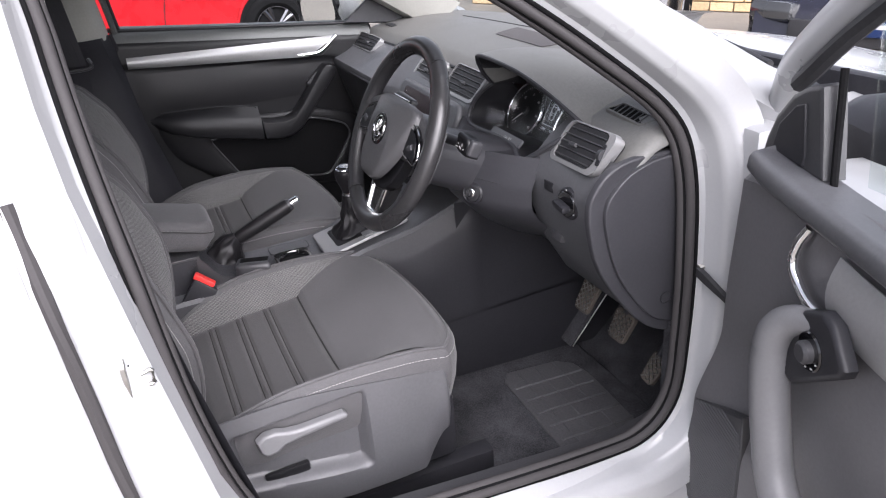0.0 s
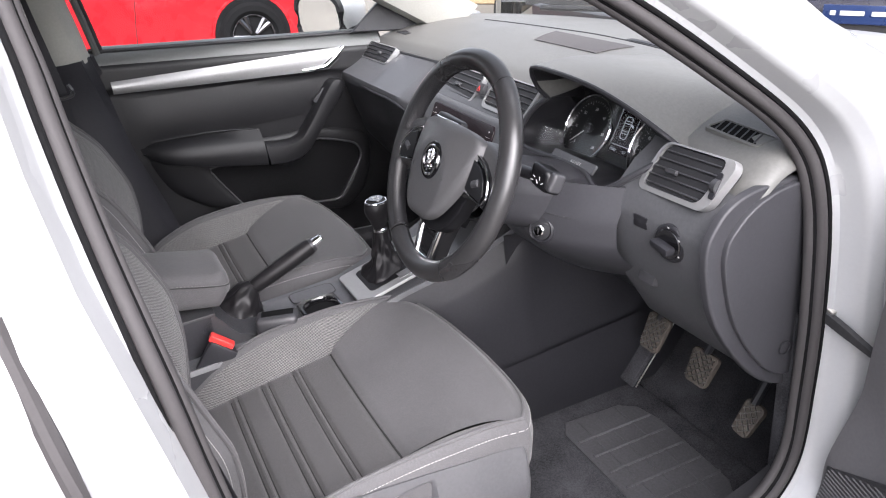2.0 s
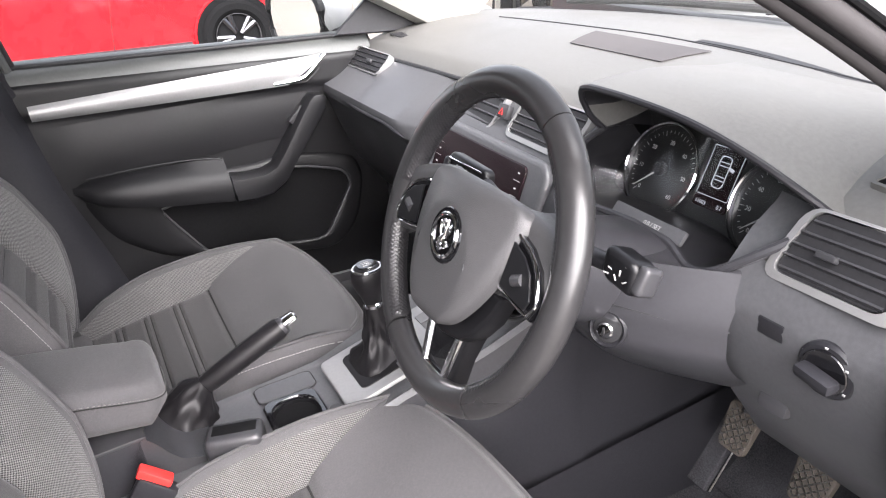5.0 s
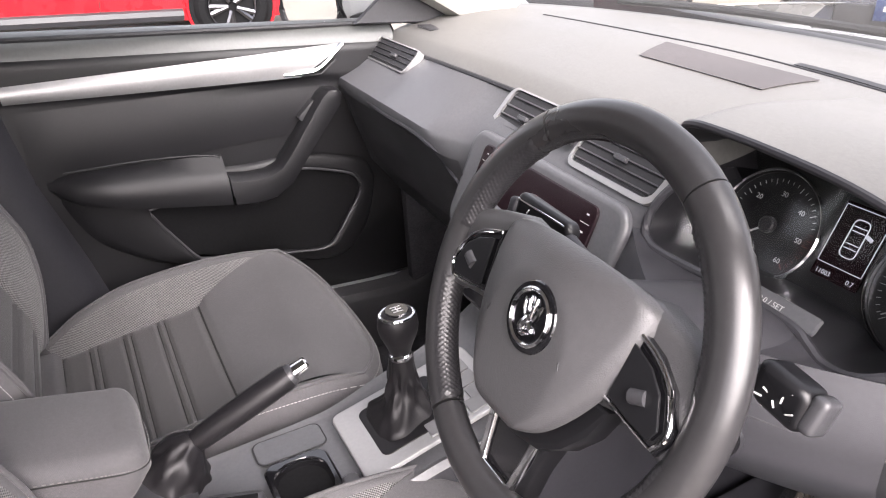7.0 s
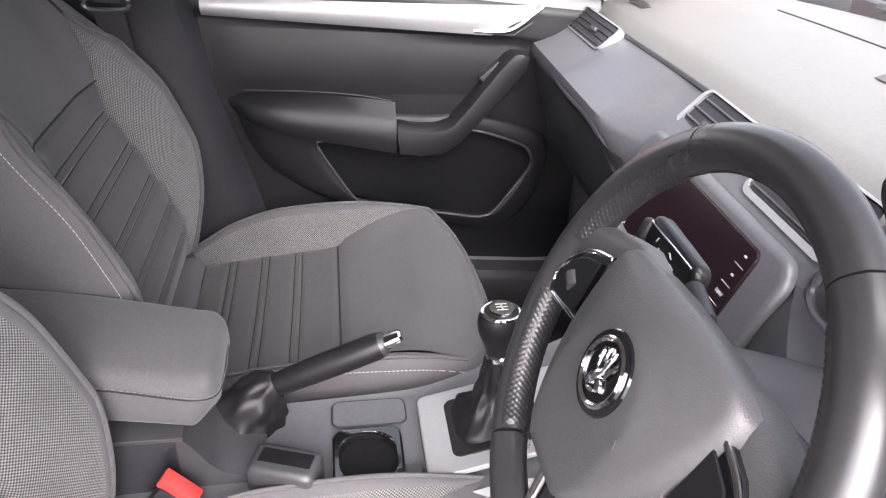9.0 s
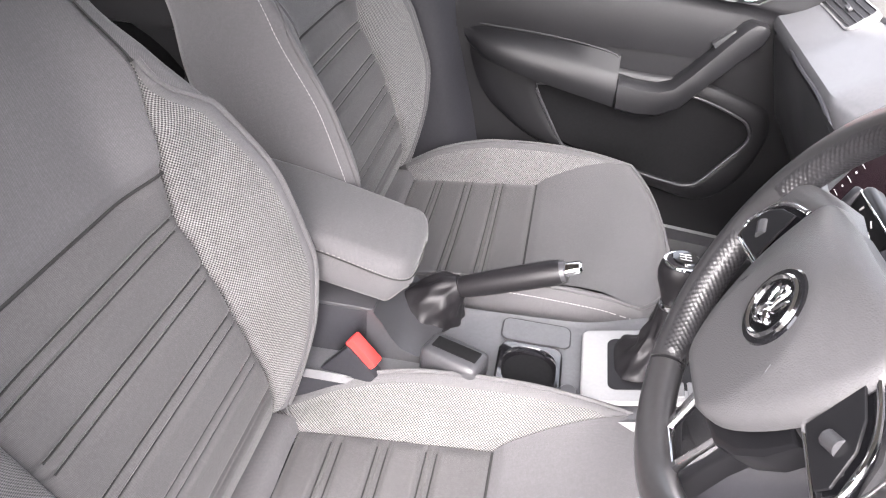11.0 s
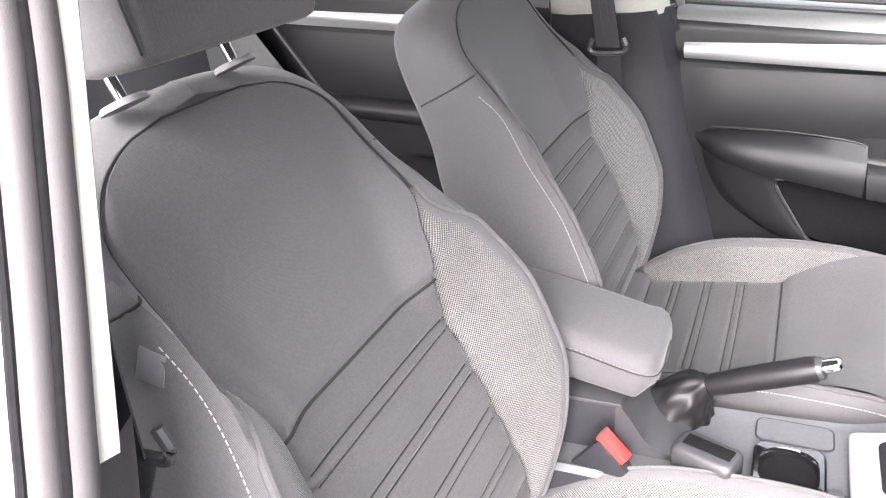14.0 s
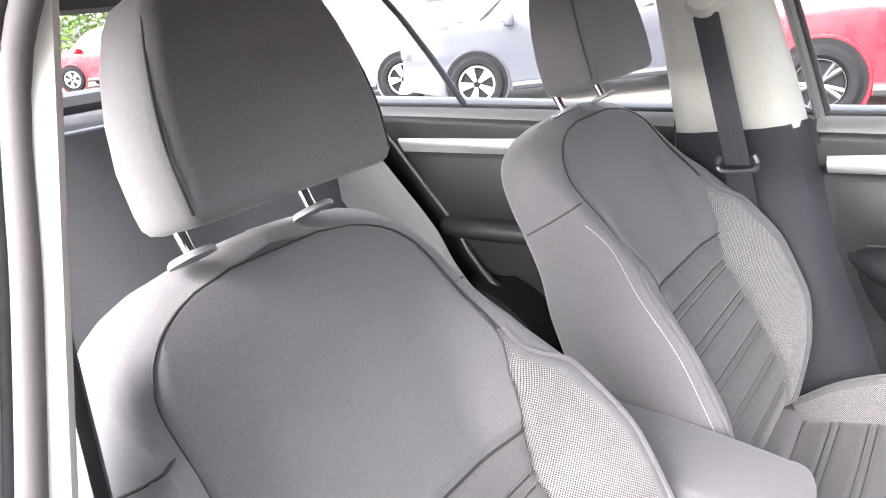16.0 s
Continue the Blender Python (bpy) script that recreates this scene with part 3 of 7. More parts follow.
for x, y in ((CX - 0.78, 1.35), (CX + 0.78, 1.35), (CX - 0.78, -1.34), (CX + 0.78, -1.34)):
    road_wheel((x, y, -0.08 + 0.315 - 0.079 * (y - 0.3)), (1 if x > 0 else -1, 0, 0), body)

# outer skin of the closed side
def skin(u, v):
    y = -1.62 + 2.2 * u
    zt = lerp_table([(-1.6, 1.135), (-1.25, 1.098), (-0.65, 1.032), (-0.46, 1.011), (0.35, 0.932), (0.6, 0.905)], y) - 0.025
    z = 0.16 - 0.079 * (y - 0.3) + (zt - 0.16 + 0.079 * (y - 0.3)) * v
    return Vector((CX - tumble(z) - 0.075 + 0.02 * smoothstep(0.7, 1.0, v), y, z))
part("side_skin", sheet(skin, 30, 16), WHITE, body, "white painted car side")
part("corner_trim", slab([Vector((CX - 0.752 - 0.01 * (z - 0.95), y, z)) for y, z in ((0.26, 0.968), (0.50, 0.94), (0.50, 1.0), (0.40, 1.075))], (1, 0, 0.2), 0.02, 0.006), DARKP, body, "black window corner trim")
MU, MN = Vector((0.94, 0.34, 0)), Vector((-0.34, 0.94, 0))


def on_mirror(a, b, d):
    """A place on the passenger's door mirror: along its glass, up, and back from the glass."""
    return Vector((-0.955, 0.25, 0.988)) + MU * a + Vector((0, 0, b)) + MN * d


mh = []
for d, f in ((-0.004, 0.93), (0.01, 1.0), (0.05, 1.0), (0.10, 0.86), (0.135, 0.6), (0.145, 0.3)):
    mh.append([on_mirror(0.120 * f * math.copysign(abs(math.cos(t)) ** 0.55, math.cos(t)), 0.078 * f * math.copysign(abs(math.sin(t)) ** 0.6, math.sin(t)), d) for t in [k / 24 * math.tau for k in range(24)]])
mir = part("door_mirror", loft(mh), WHITE, body, "white door mirror with its glass")
part("mirror_glass", slab([on_mirror(a, b, -0.006) for a, b in rounded(0, 0, 0.205, 0.125, 0.04)], -MN, 0.004, 0.001), MIRROR, mir)
part("mirror_rim", tube([on_mirror(a, b, -0.005) for a, b in rounded(0, 0, 0.222, 0.142, 0.045)], 0.012, 8, closed=True), RUBBER, mir)
part("mirror_foot", box((-0.83, 0.34, 0.955), (0.10, 0.07, 0.03), 0.012, (0, -15, 15)), RUBBER, mir)

# ---- front seats ----
SKIRTP = material("seat_skirt_plastic", (0.062, 0.062, 0.066), 0.40, vary=0.12, bump=0.3, bump_scale=1000)
SATINP = material("grey_lever_plastic", (0.13, 0.13, 0.135), 0.4, vary=0.06, bump=0.3, bump_scale=900)
BACK_O, BACK_D, BACK_N = Vector((0, -0.47, 0.50)), Vector((0, -0.3746, 0.9272)), Vector((0, 0.9272, 0.3746))
CENTRE_N = [(0, -0.012), (0.05, 0.02), (0.1, 0.038), (0.2, 0.047), (0.28, 0.04), (0.364, 0.026), (0.48, 0.014), (0.6, 0.008), (0.66, 0.0), (0.69, -0.012), (0.72, -0.04)]
CREST_N = [(0, 0.0), (0.026, 0.02), (0.12, 0.075), (0.2, 0.098), (0.287, 0.100), (0.397, 0.077), (0.48, 0.053), (0.53, 0.026), (0.6, 0.0), (0.66, -0.022), (0.69, -0.03), (0.72, -0.06)]
HALF = [(0, 0.198), (0.05, 0.228), (0.12, 0.252), (0.2, 0.263), (0.287, 0.262), (0.397, 0.246), (0.48, 0.215), (0.53, 0.209), (0.58, 0.206), (0.62, 0.199), (0.645, 0.187), (0.665, 0.167), (0.680, 0.140), (0.690, 0.108), (0.697, 0.06)]
INNER = [(0, 0.186), (0.02, 0.18), (0.1, 0.158), (0.19, 0.146), (0.31, 0.153), (0.364, 0.158), (0.42, 0.172), (0.48, 0.198), (0.53, 0.192), (0.58, 0.188), (0.61, 0.178), (0.632, 0.160), (0.648, 0.136), (0.660, 0.105), (0.668, 0.06)]
CREST_WING = [(0, 0), (0.2, 0.008), (0.3, 0.016), (0.397, 0.035), (0.48, 0.056), (0.53, 0.072), (0.56, 0.055), (0.62, 0.01), (0.66, 0)]
HALF_WING = [(0.3, 0), (0.397, -0.004), (0.48, 0.018), (0.53, 0.026), (0.58, 0.014), (0.64, 0)]
RIB_S = (0.318, 0.255, 0.192, 0.129, 0.066)
RIB_Y = (-0.266, -0.330, -0.392)
TUCK = -0.447


def groove(v, places, gap=0.014, width=0.0040, depth=0.0075):
    """Depth of pairs of sewn lines."""
    return sum(depth * math.exp(-((v - p + o) / width) ** 2) for p in places for o in (-gap / 2, gap / 2))


def edge_dip(d, width=0.014, depth=0.006):
    return depth * (1 - smoothstep(0, width, d)) if d < width else 0.0


def edge_lift(s):
    """How far the sides of the back panels stand forward of their middle."""
    return 0.030 * smoothstep(0.30, 0.42, s) * (1 - smoothstep(0.46, 0.6, s))


def front_seat(xc, label, driver):
    seat = thing("front_seat", (xc, -0.2, 0.2), label, "car seat", "front seats")

    def on_back(x, s, n):
        q = BACK_O + BACK_D * s + BACK_N * n
        return Vector((xc + x, q.y, q.z))

    def crest(s, side):
        return lerp_table(CREST_N, s) + (lerp_table(CREST_WING, s) if driver and side > 0 else 0.0)

    def half_w(s, side):
        return lerp_table(HALF, s) + (lerp_table(HALF_WING, s) if driver and side > 0 else 0.0)

    def edge_of(s, side):
        """Where the mesh of a bolster ends: at the crest, running in to the panel at its top."""
        k = smoothstep(0.40, 0.485, s)
        i, w = lerp_table(INNER, s), half_w(s, side)
        ni, nc = lerp_table(CENTRE_N, s) + edge_lift(s), crest(s, side)
        return w + (i + 0.001 - w) * k, nc + (ni - nc) * k

    def back_panel(s0, s1, rows, ribs):
        def f(u, v):
            s = s0 + (s1 - s0) * v
            w = lerp_table(INNER, s)
            x = (2 * u - 1) * w
            dip = edge_dip(min(s - s0, s1 - s, w - abs(x))) if ribs or s - s0 < 0.014 else edge_dip(min(s1 - s, w - abs(x)), 0.010, 0.0022)
            n = lerp_table(CENTRE_N, s) - dip
            n += smoothstep(0.45, 1.0, abs(2 * u - 1)) ** 2 * edge_lift(s)
            if u in (0.0, 1.0):
                x, n = x * (1 + 0.010 / w), n - 0.010
            if v == 1.0 and not ribs:
                s, n = s + 0.012, n - 0.012
            if ribs:
                n -= groove(s, RIB_S) * smoothstep(0, 0.012, w - abs(x))
            return on_back(x, s, n)
        return sheet(f, 36, rows)
    part("lower_back_panel", back_panel(0.0, 0.372, 130, True), RIBBED, seat, "grey cloth panel with paired sewn ribs")
    # Seam lines at the groove bottoms, coloured dark for the shade there.
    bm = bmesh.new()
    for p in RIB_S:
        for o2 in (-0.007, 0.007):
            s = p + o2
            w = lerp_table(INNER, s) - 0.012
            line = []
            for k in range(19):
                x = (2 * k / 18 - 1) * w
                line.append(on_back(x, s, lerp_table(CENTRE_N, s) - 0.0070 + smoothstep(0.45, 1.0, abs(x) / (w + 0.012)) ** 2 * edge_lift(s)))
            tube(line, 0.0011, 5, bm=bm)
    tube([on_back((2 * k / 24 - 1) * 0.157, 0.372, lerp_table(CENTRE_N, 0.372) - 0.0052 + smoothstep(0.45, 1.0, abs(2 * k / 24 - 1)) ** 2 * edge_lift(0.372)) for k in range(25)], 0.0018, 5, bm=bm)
    part("rib_seam", bm, SEAMK, seat, "sewn seams, dark with the shade of their grooves")
    part("upper_back_panel", back_panel(0.372, 0.668, 60, False), CLOTH, seat, "plain dark grey cloth panel")

    for side in (-1, 1):
        def bolster(u, v):
            s = 0.005 + 0.475 * v
            a, na = lerp_table(INNER, s), lerp_table(CENTRE_N, s) + edge_lift(s)
            b, nb = edge_of(s, side)
            n = na + (nb - na) * (0.35 * u + 0.65 * math.sin(u * math.pi / 2)) - edge_dip(u * (b - a), 0.01, 0.005) - (0.025 if u == 0 else 0.0)
            return on_back(side * (a + (b - a) * u), s, n)
        def split(v):
            """Share of the bolster's width that is mesh; a plain band runs along its outer edge."""
            s = 0.005 + 0.475 * v
            a, na = lerp_table(INNER, s), lerp_table(CENTRE_N, s)
            b, nb = edge_of(s, side)
            w = math.hypot(b - a, nb - na)
            return max(0.02, 1 - ((0.040 if driver and side > 0 else 0.014) + 0.014 * smoothstep(0.25, 0.45, s)) / max(w, 0.015))
        part("side_bolster", sheet(lambda u, v: bolster(u * split(v), v), 14, 60), MESHC, seat, "bolster of pale and dark mesh cloth")
        part("edge_band", sheet(lambda u, v: bolster(split(v) + (1 - split(v)) * u, v) + BACK_N * 0.0022 * math.sin(u * math.pi) ** 0.5, 6, 60), CLOTH, seat, "plain cloth band along the bolster")
        ridge = [on_back(side * (edge_of(s, side)[0] + 0.002), s, edge_of(s, side)[1] + 0.001) for s in [0.005 + 0.475 * k / 40 for k in range(41)]]
        part("piping", tube(ridge, 0.0042, 8), CLOTH, seat)
        seam = [on_back(side * (half_w(s, side) + 0.0105), s, crest(s, side) - 0.014) for s in [0.02 + 0.5 * k / 40 for k in range(41)]]
        bm = bmesh.new()
        for a, b in zip(seam, seam[1:]):
            for f0 in (0.0, 0.5):
                p0, p1 = a.lerp(b, f0 + 0.05), a.lerp(b, f0 + 0.38)
                tube([p0, p1], 0.0006, 5, bm=bm)
        part("stitching", bm, THREAD, seat, "pale sewn stitches")

    rings = []
    for k in range(71):
        s = -0.02 + 0.717 * min(69, k) / 69
        i = lerp_table(INNER, s) if s < 0.667 else 0.0
        lens = math.sqrt(max(0.0, 1 - smoothstep(0.65, 0.70, s) ** 2))
        sides = []
        for sd in (1, -1):
            w, nc = half_w(s, sd), crest(s, sd)
            a, ni = edge_of(s, sd) if s < 0.485 else (max(0.0, i - 0.003), lerp_table(CENTRE_N, s) - 0.0015 + edge_lift(s))
            sides.append([on_back(sd * x, s, n) for x, n in ((a, ni), ((a + w) / 2 + 0.002, (ni + nc) / 2 + 0.001), (w + 0.003, nc - 0.003), (w + 0.009 * lens, nc - 0.011), (w + 0.012 * lens, nc - 0.022), (w + 0.014 * lens, (nc - 0.09) / 2), (w + 0.004 * lens, -0.09), (w - 0.02, -0.092 - 0.02 * lens), (w * 0.5, -0.098 - 0.024 * lens))])
        if k == 70:
            sides = [[on_back(0.0, 0.699, -0.03 - 0.008 * m) for m in range(9)], [on_back(0.0, 0.699, -0.03 - 0.008 * m) for m in range(9)]]
        rings.append(sides[0] + sides[1][::-1])
    part("backrest", loft(rings, closed=False, caps=False), CLOTH, seat, "dark grey cloth seat back", 75)
    for side in (-1, 1):
        s = 0.55
        w = half_w(s, side)
        nc = crest(s, side)
        part("shoulder_seam", tube(spline([on_back(side * x, s - d, n) for x, n, d in ((lerp_table(INNER, s), lerp_table(CENTRE_N, s) + edge_lift(s) - 0.002, 0.0), (w + 0.002, nc - 0.002, 0.0), (w + 0.0095, nc - 0.013, 0.002), (w + 0.0125, nc - 0.024, 0.003), (w + 0.0142, (nc - 0.09) / 2, 0.006), (w + 0.0042, -0.088, 0.010))], 5), 0.0014, 6), SEAMK, seat)
    edge = [(side * (lerp_table(INNER, s) - 0.0025), s, lerp_table(CENTRE_N, s) + edge_lift(s) - 0.0012) for side in (1, -1) for s in ([0.48 + 0.188 * k / 24 for k in range(25)] if side > 0 else [0.668 - 0.188 * k / 24 for k in range(25)])]
    part("panel_seam", tube([on_back(x, s, n) for x, s, n in edge], 0.0013, 6), SEAMK, seat, "dark seam round the upper panel")
    # head restraint on two steel posts
    hz = BACK_D
    for dx in (-0.076, 0.076):
        foot = on_back(0.013 + dx, 0.688, 0.0)
        collar = part("post_collar", disc(foot - hz * 0.001, hz, 0.023, 0.006, 24, 0.0025), SATINP, seat, "oval grey plastic collar")
        part("post", tube([foot, foot + hz * 0.065], 0.0062, 12), CHROME, seat, "bright steel headrest post")
    o, hu, hn = Vector((xc + (0.010 if driver else 0.018), -0.682, 1.174)), Vector((0, -0.174, 0.985)), Vector((0, 0.985, 0.174))
    rings = []
    prof = [(0.0, 0.88, 0.72, 0.5), (0.003, 0.945, 0.88, 0.75), (0.010, 0.985, 0.97, 0.92), (0.024, 1.0, 1.0, 1.0), (0.06, 1.01, 1.0, 1.0), (0.10, 0.965, 0.97, 1.0), (0.14, 0.88, 0.92, 1.0), (0.17, 0.78, 0.84, 1.0), (0.186, 0.69, 0.70, 0.9), (0.194, 0.58, 0.5, 0.7), (0.197, 0.4, 0.25, 0.4)]
    for h, fw, fd, fr in prof:
        pts = []
        for a, b in rounded(0, 0, 0.248 * fw, 0.104 * fd, 0.017 * fr * fd, 6):
            cx = a / 0.124
            pts.append(o + Vector((a, 0, 0)) + hu * h + hn * (b - 0.012 * cx * cx * (b > 0)))
        rings.append(pts)
    rest = part("headrest", loft(rings), CLOTH, seat, "dark grey cloth head restraint", 60)
    for side in (-1, 1):
        ln = [o + Vector((side * (0.124 * fw - 0.0028), 0, 0)) + hu * h + hn * (0.052 * fd - 0.0165) for h, fw, fd, fr in prof[2:-2]]
        part("seam", tube(spline(ln, 3), 0.0012, 6), SEAMK, rest)

    # cushion
    def zc(y):
        return lerp_table([(-0.52, 0.452), (-0.49, 0.466), (-0.4, 0.482), (-0.3, 0.494), (-0.19, 0.507), (-0.1, 0.53), (-0.04, 0.546), (0.01, 0.55), (0.05, 0.545), (0.09, 0.53)], y)

    def zb(y):
        return lerp_table([(-0.52, 0.470), (-0.458, 0.500), (-0.4, 0.533), (-0.29, 0.563), (-0.17, 0.570), (-0.09, 0.566), (-0.02, 0.556), (0.03, 0.545)], y)

    def yf(x):
        return 0.064 - 0.55 * x * x - 9.0 * x ** 4

    def wide(y):
        return 0.184 + 0.064 * smoothstep(-0.19, -0.05, y)

    def outer(y):
        return lerp_table([(-0.52, 0.215), (-0.44, 0.236), (-0.3, 0.250), (-0.15, 0.252), (-0.05, 0.248)], y)

    def rear_panel(u, v):
        y = TUCK + (-0.19 - TUCK) * v
        x = (2 * u - 1) * 0.184
        z = zc(y) - edge_dip(min(y - TUCK, -0.19 - y, 0.184 - abs(x))) - groove(y, RIB_Y) * smoothstep(0, 0.012, 0.184 - abs(x)) + 0.008 * (2 * u - 1) ** 2
        return Vector((xc + x, y, z))
    part("rear_cushion_panel", sheet(rear_panel, 34, 100), RIBBED, seat, "grey cloth panel with paired sewn ribs")

    def tuck(u, v):
        y = TUCK - 0.001 - 0.075 * v
        p = 2 * u - 1
        return Vector((xc + p * 0.196, y, zc(y) + 0.004 - edge_dip(TUCK - y, 0.012, 0.009) + 0.012 * math.sin(min(1.0, 1.3 * v) * math.pi / 2) + 0.010 * p * p + 0.0015 * math.sin(9 * p + 2)))
    part("tuck_strip", sheet(tuck, 30, 12), CLOTH, seat, "plain cloth strip tucked in below the seat back")

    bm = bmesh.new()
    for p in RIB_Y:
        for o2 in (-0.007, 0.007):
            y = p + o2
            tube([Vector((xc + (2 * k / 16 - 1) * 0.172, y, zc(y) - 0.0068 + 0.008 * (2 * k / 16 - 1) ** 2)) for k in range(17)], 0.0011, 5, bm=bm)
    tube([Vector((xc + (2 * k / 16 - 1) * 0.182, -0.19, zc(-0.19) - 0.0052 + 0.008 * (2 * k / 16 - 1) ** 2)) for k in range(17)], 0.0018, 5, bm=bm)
    part("rib_seam", bm, SEAMK, seat, "sewn seams, dark with the shade of their grooves")

    def edge_at(v):
        """The side edge of the thigh panel: half width, y and z."""
        f = min(1.0, v / 0.95) ** 0.9
        x = 0.184 + 0.064 * f
        y = -0.19 + v * (yf(x) + 0.19)
        return x, y, (zc(y) + 0.008) * (1 - f) + zb(y) * f

    def front_panel(u, v):
        p = 2 * u - 1
        ex, _, ez = edge_at(v)
        x = p * ex
        y = -0.19 + v * (yf(x) + 0.19)
        f = abs(p) ** 3
        z = zc(y) * (1 - f) + ez * f
        z -= edge_dip(y + 0.19) + 0.030 * smoothstep(0.82, 1.0, v) ** 2 * (1 - f)
        return Vector((xc + x, y, z))
    part("front_cushion_panel", sheet(front_panel, 40, 40), CLOTH, seat, "plain dark grey cloth thigh panel")
    for side in (-1, 1):
        def bolster(u, v):
            if v < 0.65:
                y = -0.515 + 0.325 * v / 0.65
                a, za = 0.184, zc(y) + 0.008
            else:
                a, y, za = edge_at((v - 0.65) / 0.35 * 0.94)
            b, zo = max(outer(y), a + 0.0005), zb(y)
            z = za + (zo - za) * (0.85 * u + 0.15 * math.sin(u * math.pi / 2)) - edge_dip(u * (b - a), 0.01, 0.005 * min(1.0, (b - a) / 0.03)) - (0.025 if u == 0 else 0.0)
            return Vector((xc + side * (a + (b - a) * u), y, z))
        def split(v):
            q0, q1 = bolster(0.0, v), bolster(1.0, v)
            return max(0.02, 1 - 0.021 / max(0.022, (q1 - q0).length)) * (1 - smoothstep(0.86, 0.93, v))
        part("cushion_bolster", sheet(lambda u, v: bolster(u * split(v), v), 12, 60), MESHC, seat, "bolster of pale and dark mesh cloth")
        part("edge_band", sheet(lambda u, v: bolster(split(v) + (1 - split(v)) * u, v) + Vector((0, 0, 0.0022 * math.sin(u * math.pi) ** 0.5)), 6, 60), CLOTH, seat, "plain cloth band along the bolster")
    # rim of the cushion, from one rear corner round the front to the other
    rim = []
    for k in range(26):
        y = -0.515 + 0.465 * k / 25
        rim.append((outer(y), y, zb(y)))
    for k in range(1, 25):
        x = 0.248 * math.cos(k / 24 * math.pi / 2)
        q = front_panel((x / 0.248 + 1) / 2, 1.0)
        rim.append((x, q.y, q.z))
    rim = rim + [(-x, y, z) for x, y, z in reversed(rim[:-1])]
    rings = []
    pts = [Vector((xc + x, y, z)) for x, y, z in rim]
    for j, (out, dn) in enumerate(((0.0, 0.0), (0.007, -0.006), (0.011, -0.016), (0.014, -0.045), (0.010, -0.085), (0.0, -0.125), (-0.02, -0.16))):
        row = []
        for i, q in enumerate(pts):
            d = (pts[min(i + 1, len(pts) - 1)] - pts[max(i - 1, 0)])
            d.z = 0
            nrm = Vector((d.y, -d.x, 0)).normalized()
            row.append(q + nrm * (out if (nrm.x * (q.x - xc) + nrm.y * (q.y + 0.25)) > 0 else -out) + Vector((0, 0, dn)))
        rings.append(row)
    part("cushion", loft(rings, closed=False, caps=False), CLOTH, seat, "dark grey cloth seat base")
    part("piping", tube([q + Vector((0, 0, 0.001)) for q in pts], 0.0032, 7), CLOTH, seat)
    bm = bmesh.new()
    row = rings[2]
    for a, b in list(zip(row, row[1:]))[:52]:
        for f0 in ((0.0, 0.34, 0.67) if (b - a).length > 0.012 else (0.0,)):
            tube([a.lerp(b, f0 + 0.03), a.lerp(b, f0 + (0.25 if (b - a).length > 0.012 else 0.6))], 0.0008, 5, bm=bm)
    part("stitching", bm, THREAD, seat, "pale sewn stitches")

    # base
    part("seat_frame", box((xc, -0.22, 0.33), (0.42, 0.5, 0.16), 0.02), DARKP, seat)
    for dx in (-0.19, 0.19):
        part("seat_rail", box((xc + dx, -0.2, 0.205), (0.045, 0.62, 0.05), 0.006), DARKP, seat, "steel seat runner")
    if driver:
        # side skirt with the height lever
        def skirt(u, v):
            y = -0.56 + 0.60 * u - 0.02 * smoothstep(0.9, 1.0, u)
            x = xc + 0.268 + 0.012 * math.sin(v * math.pi) - 0.006 * smoothstep(0.7, 0.9, u) - 0.11 * smoothstep(0.90, 1.0, u) ** 2
            top = lerp_table([(-0.56, 0.53), (-0.43, 0.547), (-0.32, 0.552), (-0.2, 0.542), (-0.03, 0.515), (0.02, 0.500)], y)
            bot = lerp_table([(-0.56, 0.36), (-0.4, 0.33), (-0.2, 0.294), (-0.07, 0.294), (-0.045, 0.335), (-0.02, 0.37), (0.02, 0.385)], y)
            z = bot + (top - bot) * v
            zlo, zhi = lerp_table([(-0.42, 0.40), (-0.18, 0.366)], y), lerp_table([(-0.42, 0.505), (-0.18, 0.518)], y)
            rec = smoothstep(-0.425, -0.408, y) * (1 - smoothstep(-0.192, -0.172, y)) * smoothstep(zlo - 0.012, zlo + 0.008, z) * (1 - smoothstep(zhi - 0.008, zhi + 0.012, z))
            return Vector((x - 0.034 * rec, y, z))
        part("side_skirt", sheet(skirt, 130, 64, 0.004), SKIRTP, seat, "grey plastic skirt with a recess for the lever")
        x = xc + 0.272
        lev = [(-0.381, 0.493), (-0.376, 0.468), (-0.366, 0.459), (-0.347, 0.461), (-0.333, 0.472), (-0.300, 0.478), (-0.217, 0.489), (-0.214, 0.496), (-0.221, 0.503), (-0.300, 0.497), (-0.325, 0.499), (-0.345, 0.505), (-0.366, 0.504)]
        part("height_lever", slab([Vector((x - 0.006 + 0.012 * (y + 0.381), y, z)) for y, z in lev], (1, 0.03, 0.05), 0.018, 0.006, seg=3), SATINP, seat, "grey plastic height lever")
        part("lever_slot", box((x - 0.016, -0.335, 0.392), (0.012, 0.085, 0.020), 0.006, (2, 0, 0)), BLACKK, seat)
        tab = Vector((0.617, -0.594, 0.996))
        part("airbag_tag", box(tab, (0.004, 0.022, 0.03), 0.001, (-22, 0, 12)), SATINP, seat, "small grey sewn tag")
    return seat


driver_seat = front_seat(0.37, "dark grey cloth driver's seat with pale mesh bolsters", True)
passenger_seat = front_seat(-0.36, "dark grey cloth passenger seat with pale mesh bolsters", False)

# ---- steering wheel ----
WO, WN, WU = Vector((0.365, 0.0, 0.92)), Vector((0, -0.906, 0.423)), Vector((0, 0.423, 0.906))


def on_wheel(a, b, h=0.0):
    return WO + Vector((1, 0, 0)) * a + WU * b + WN * h


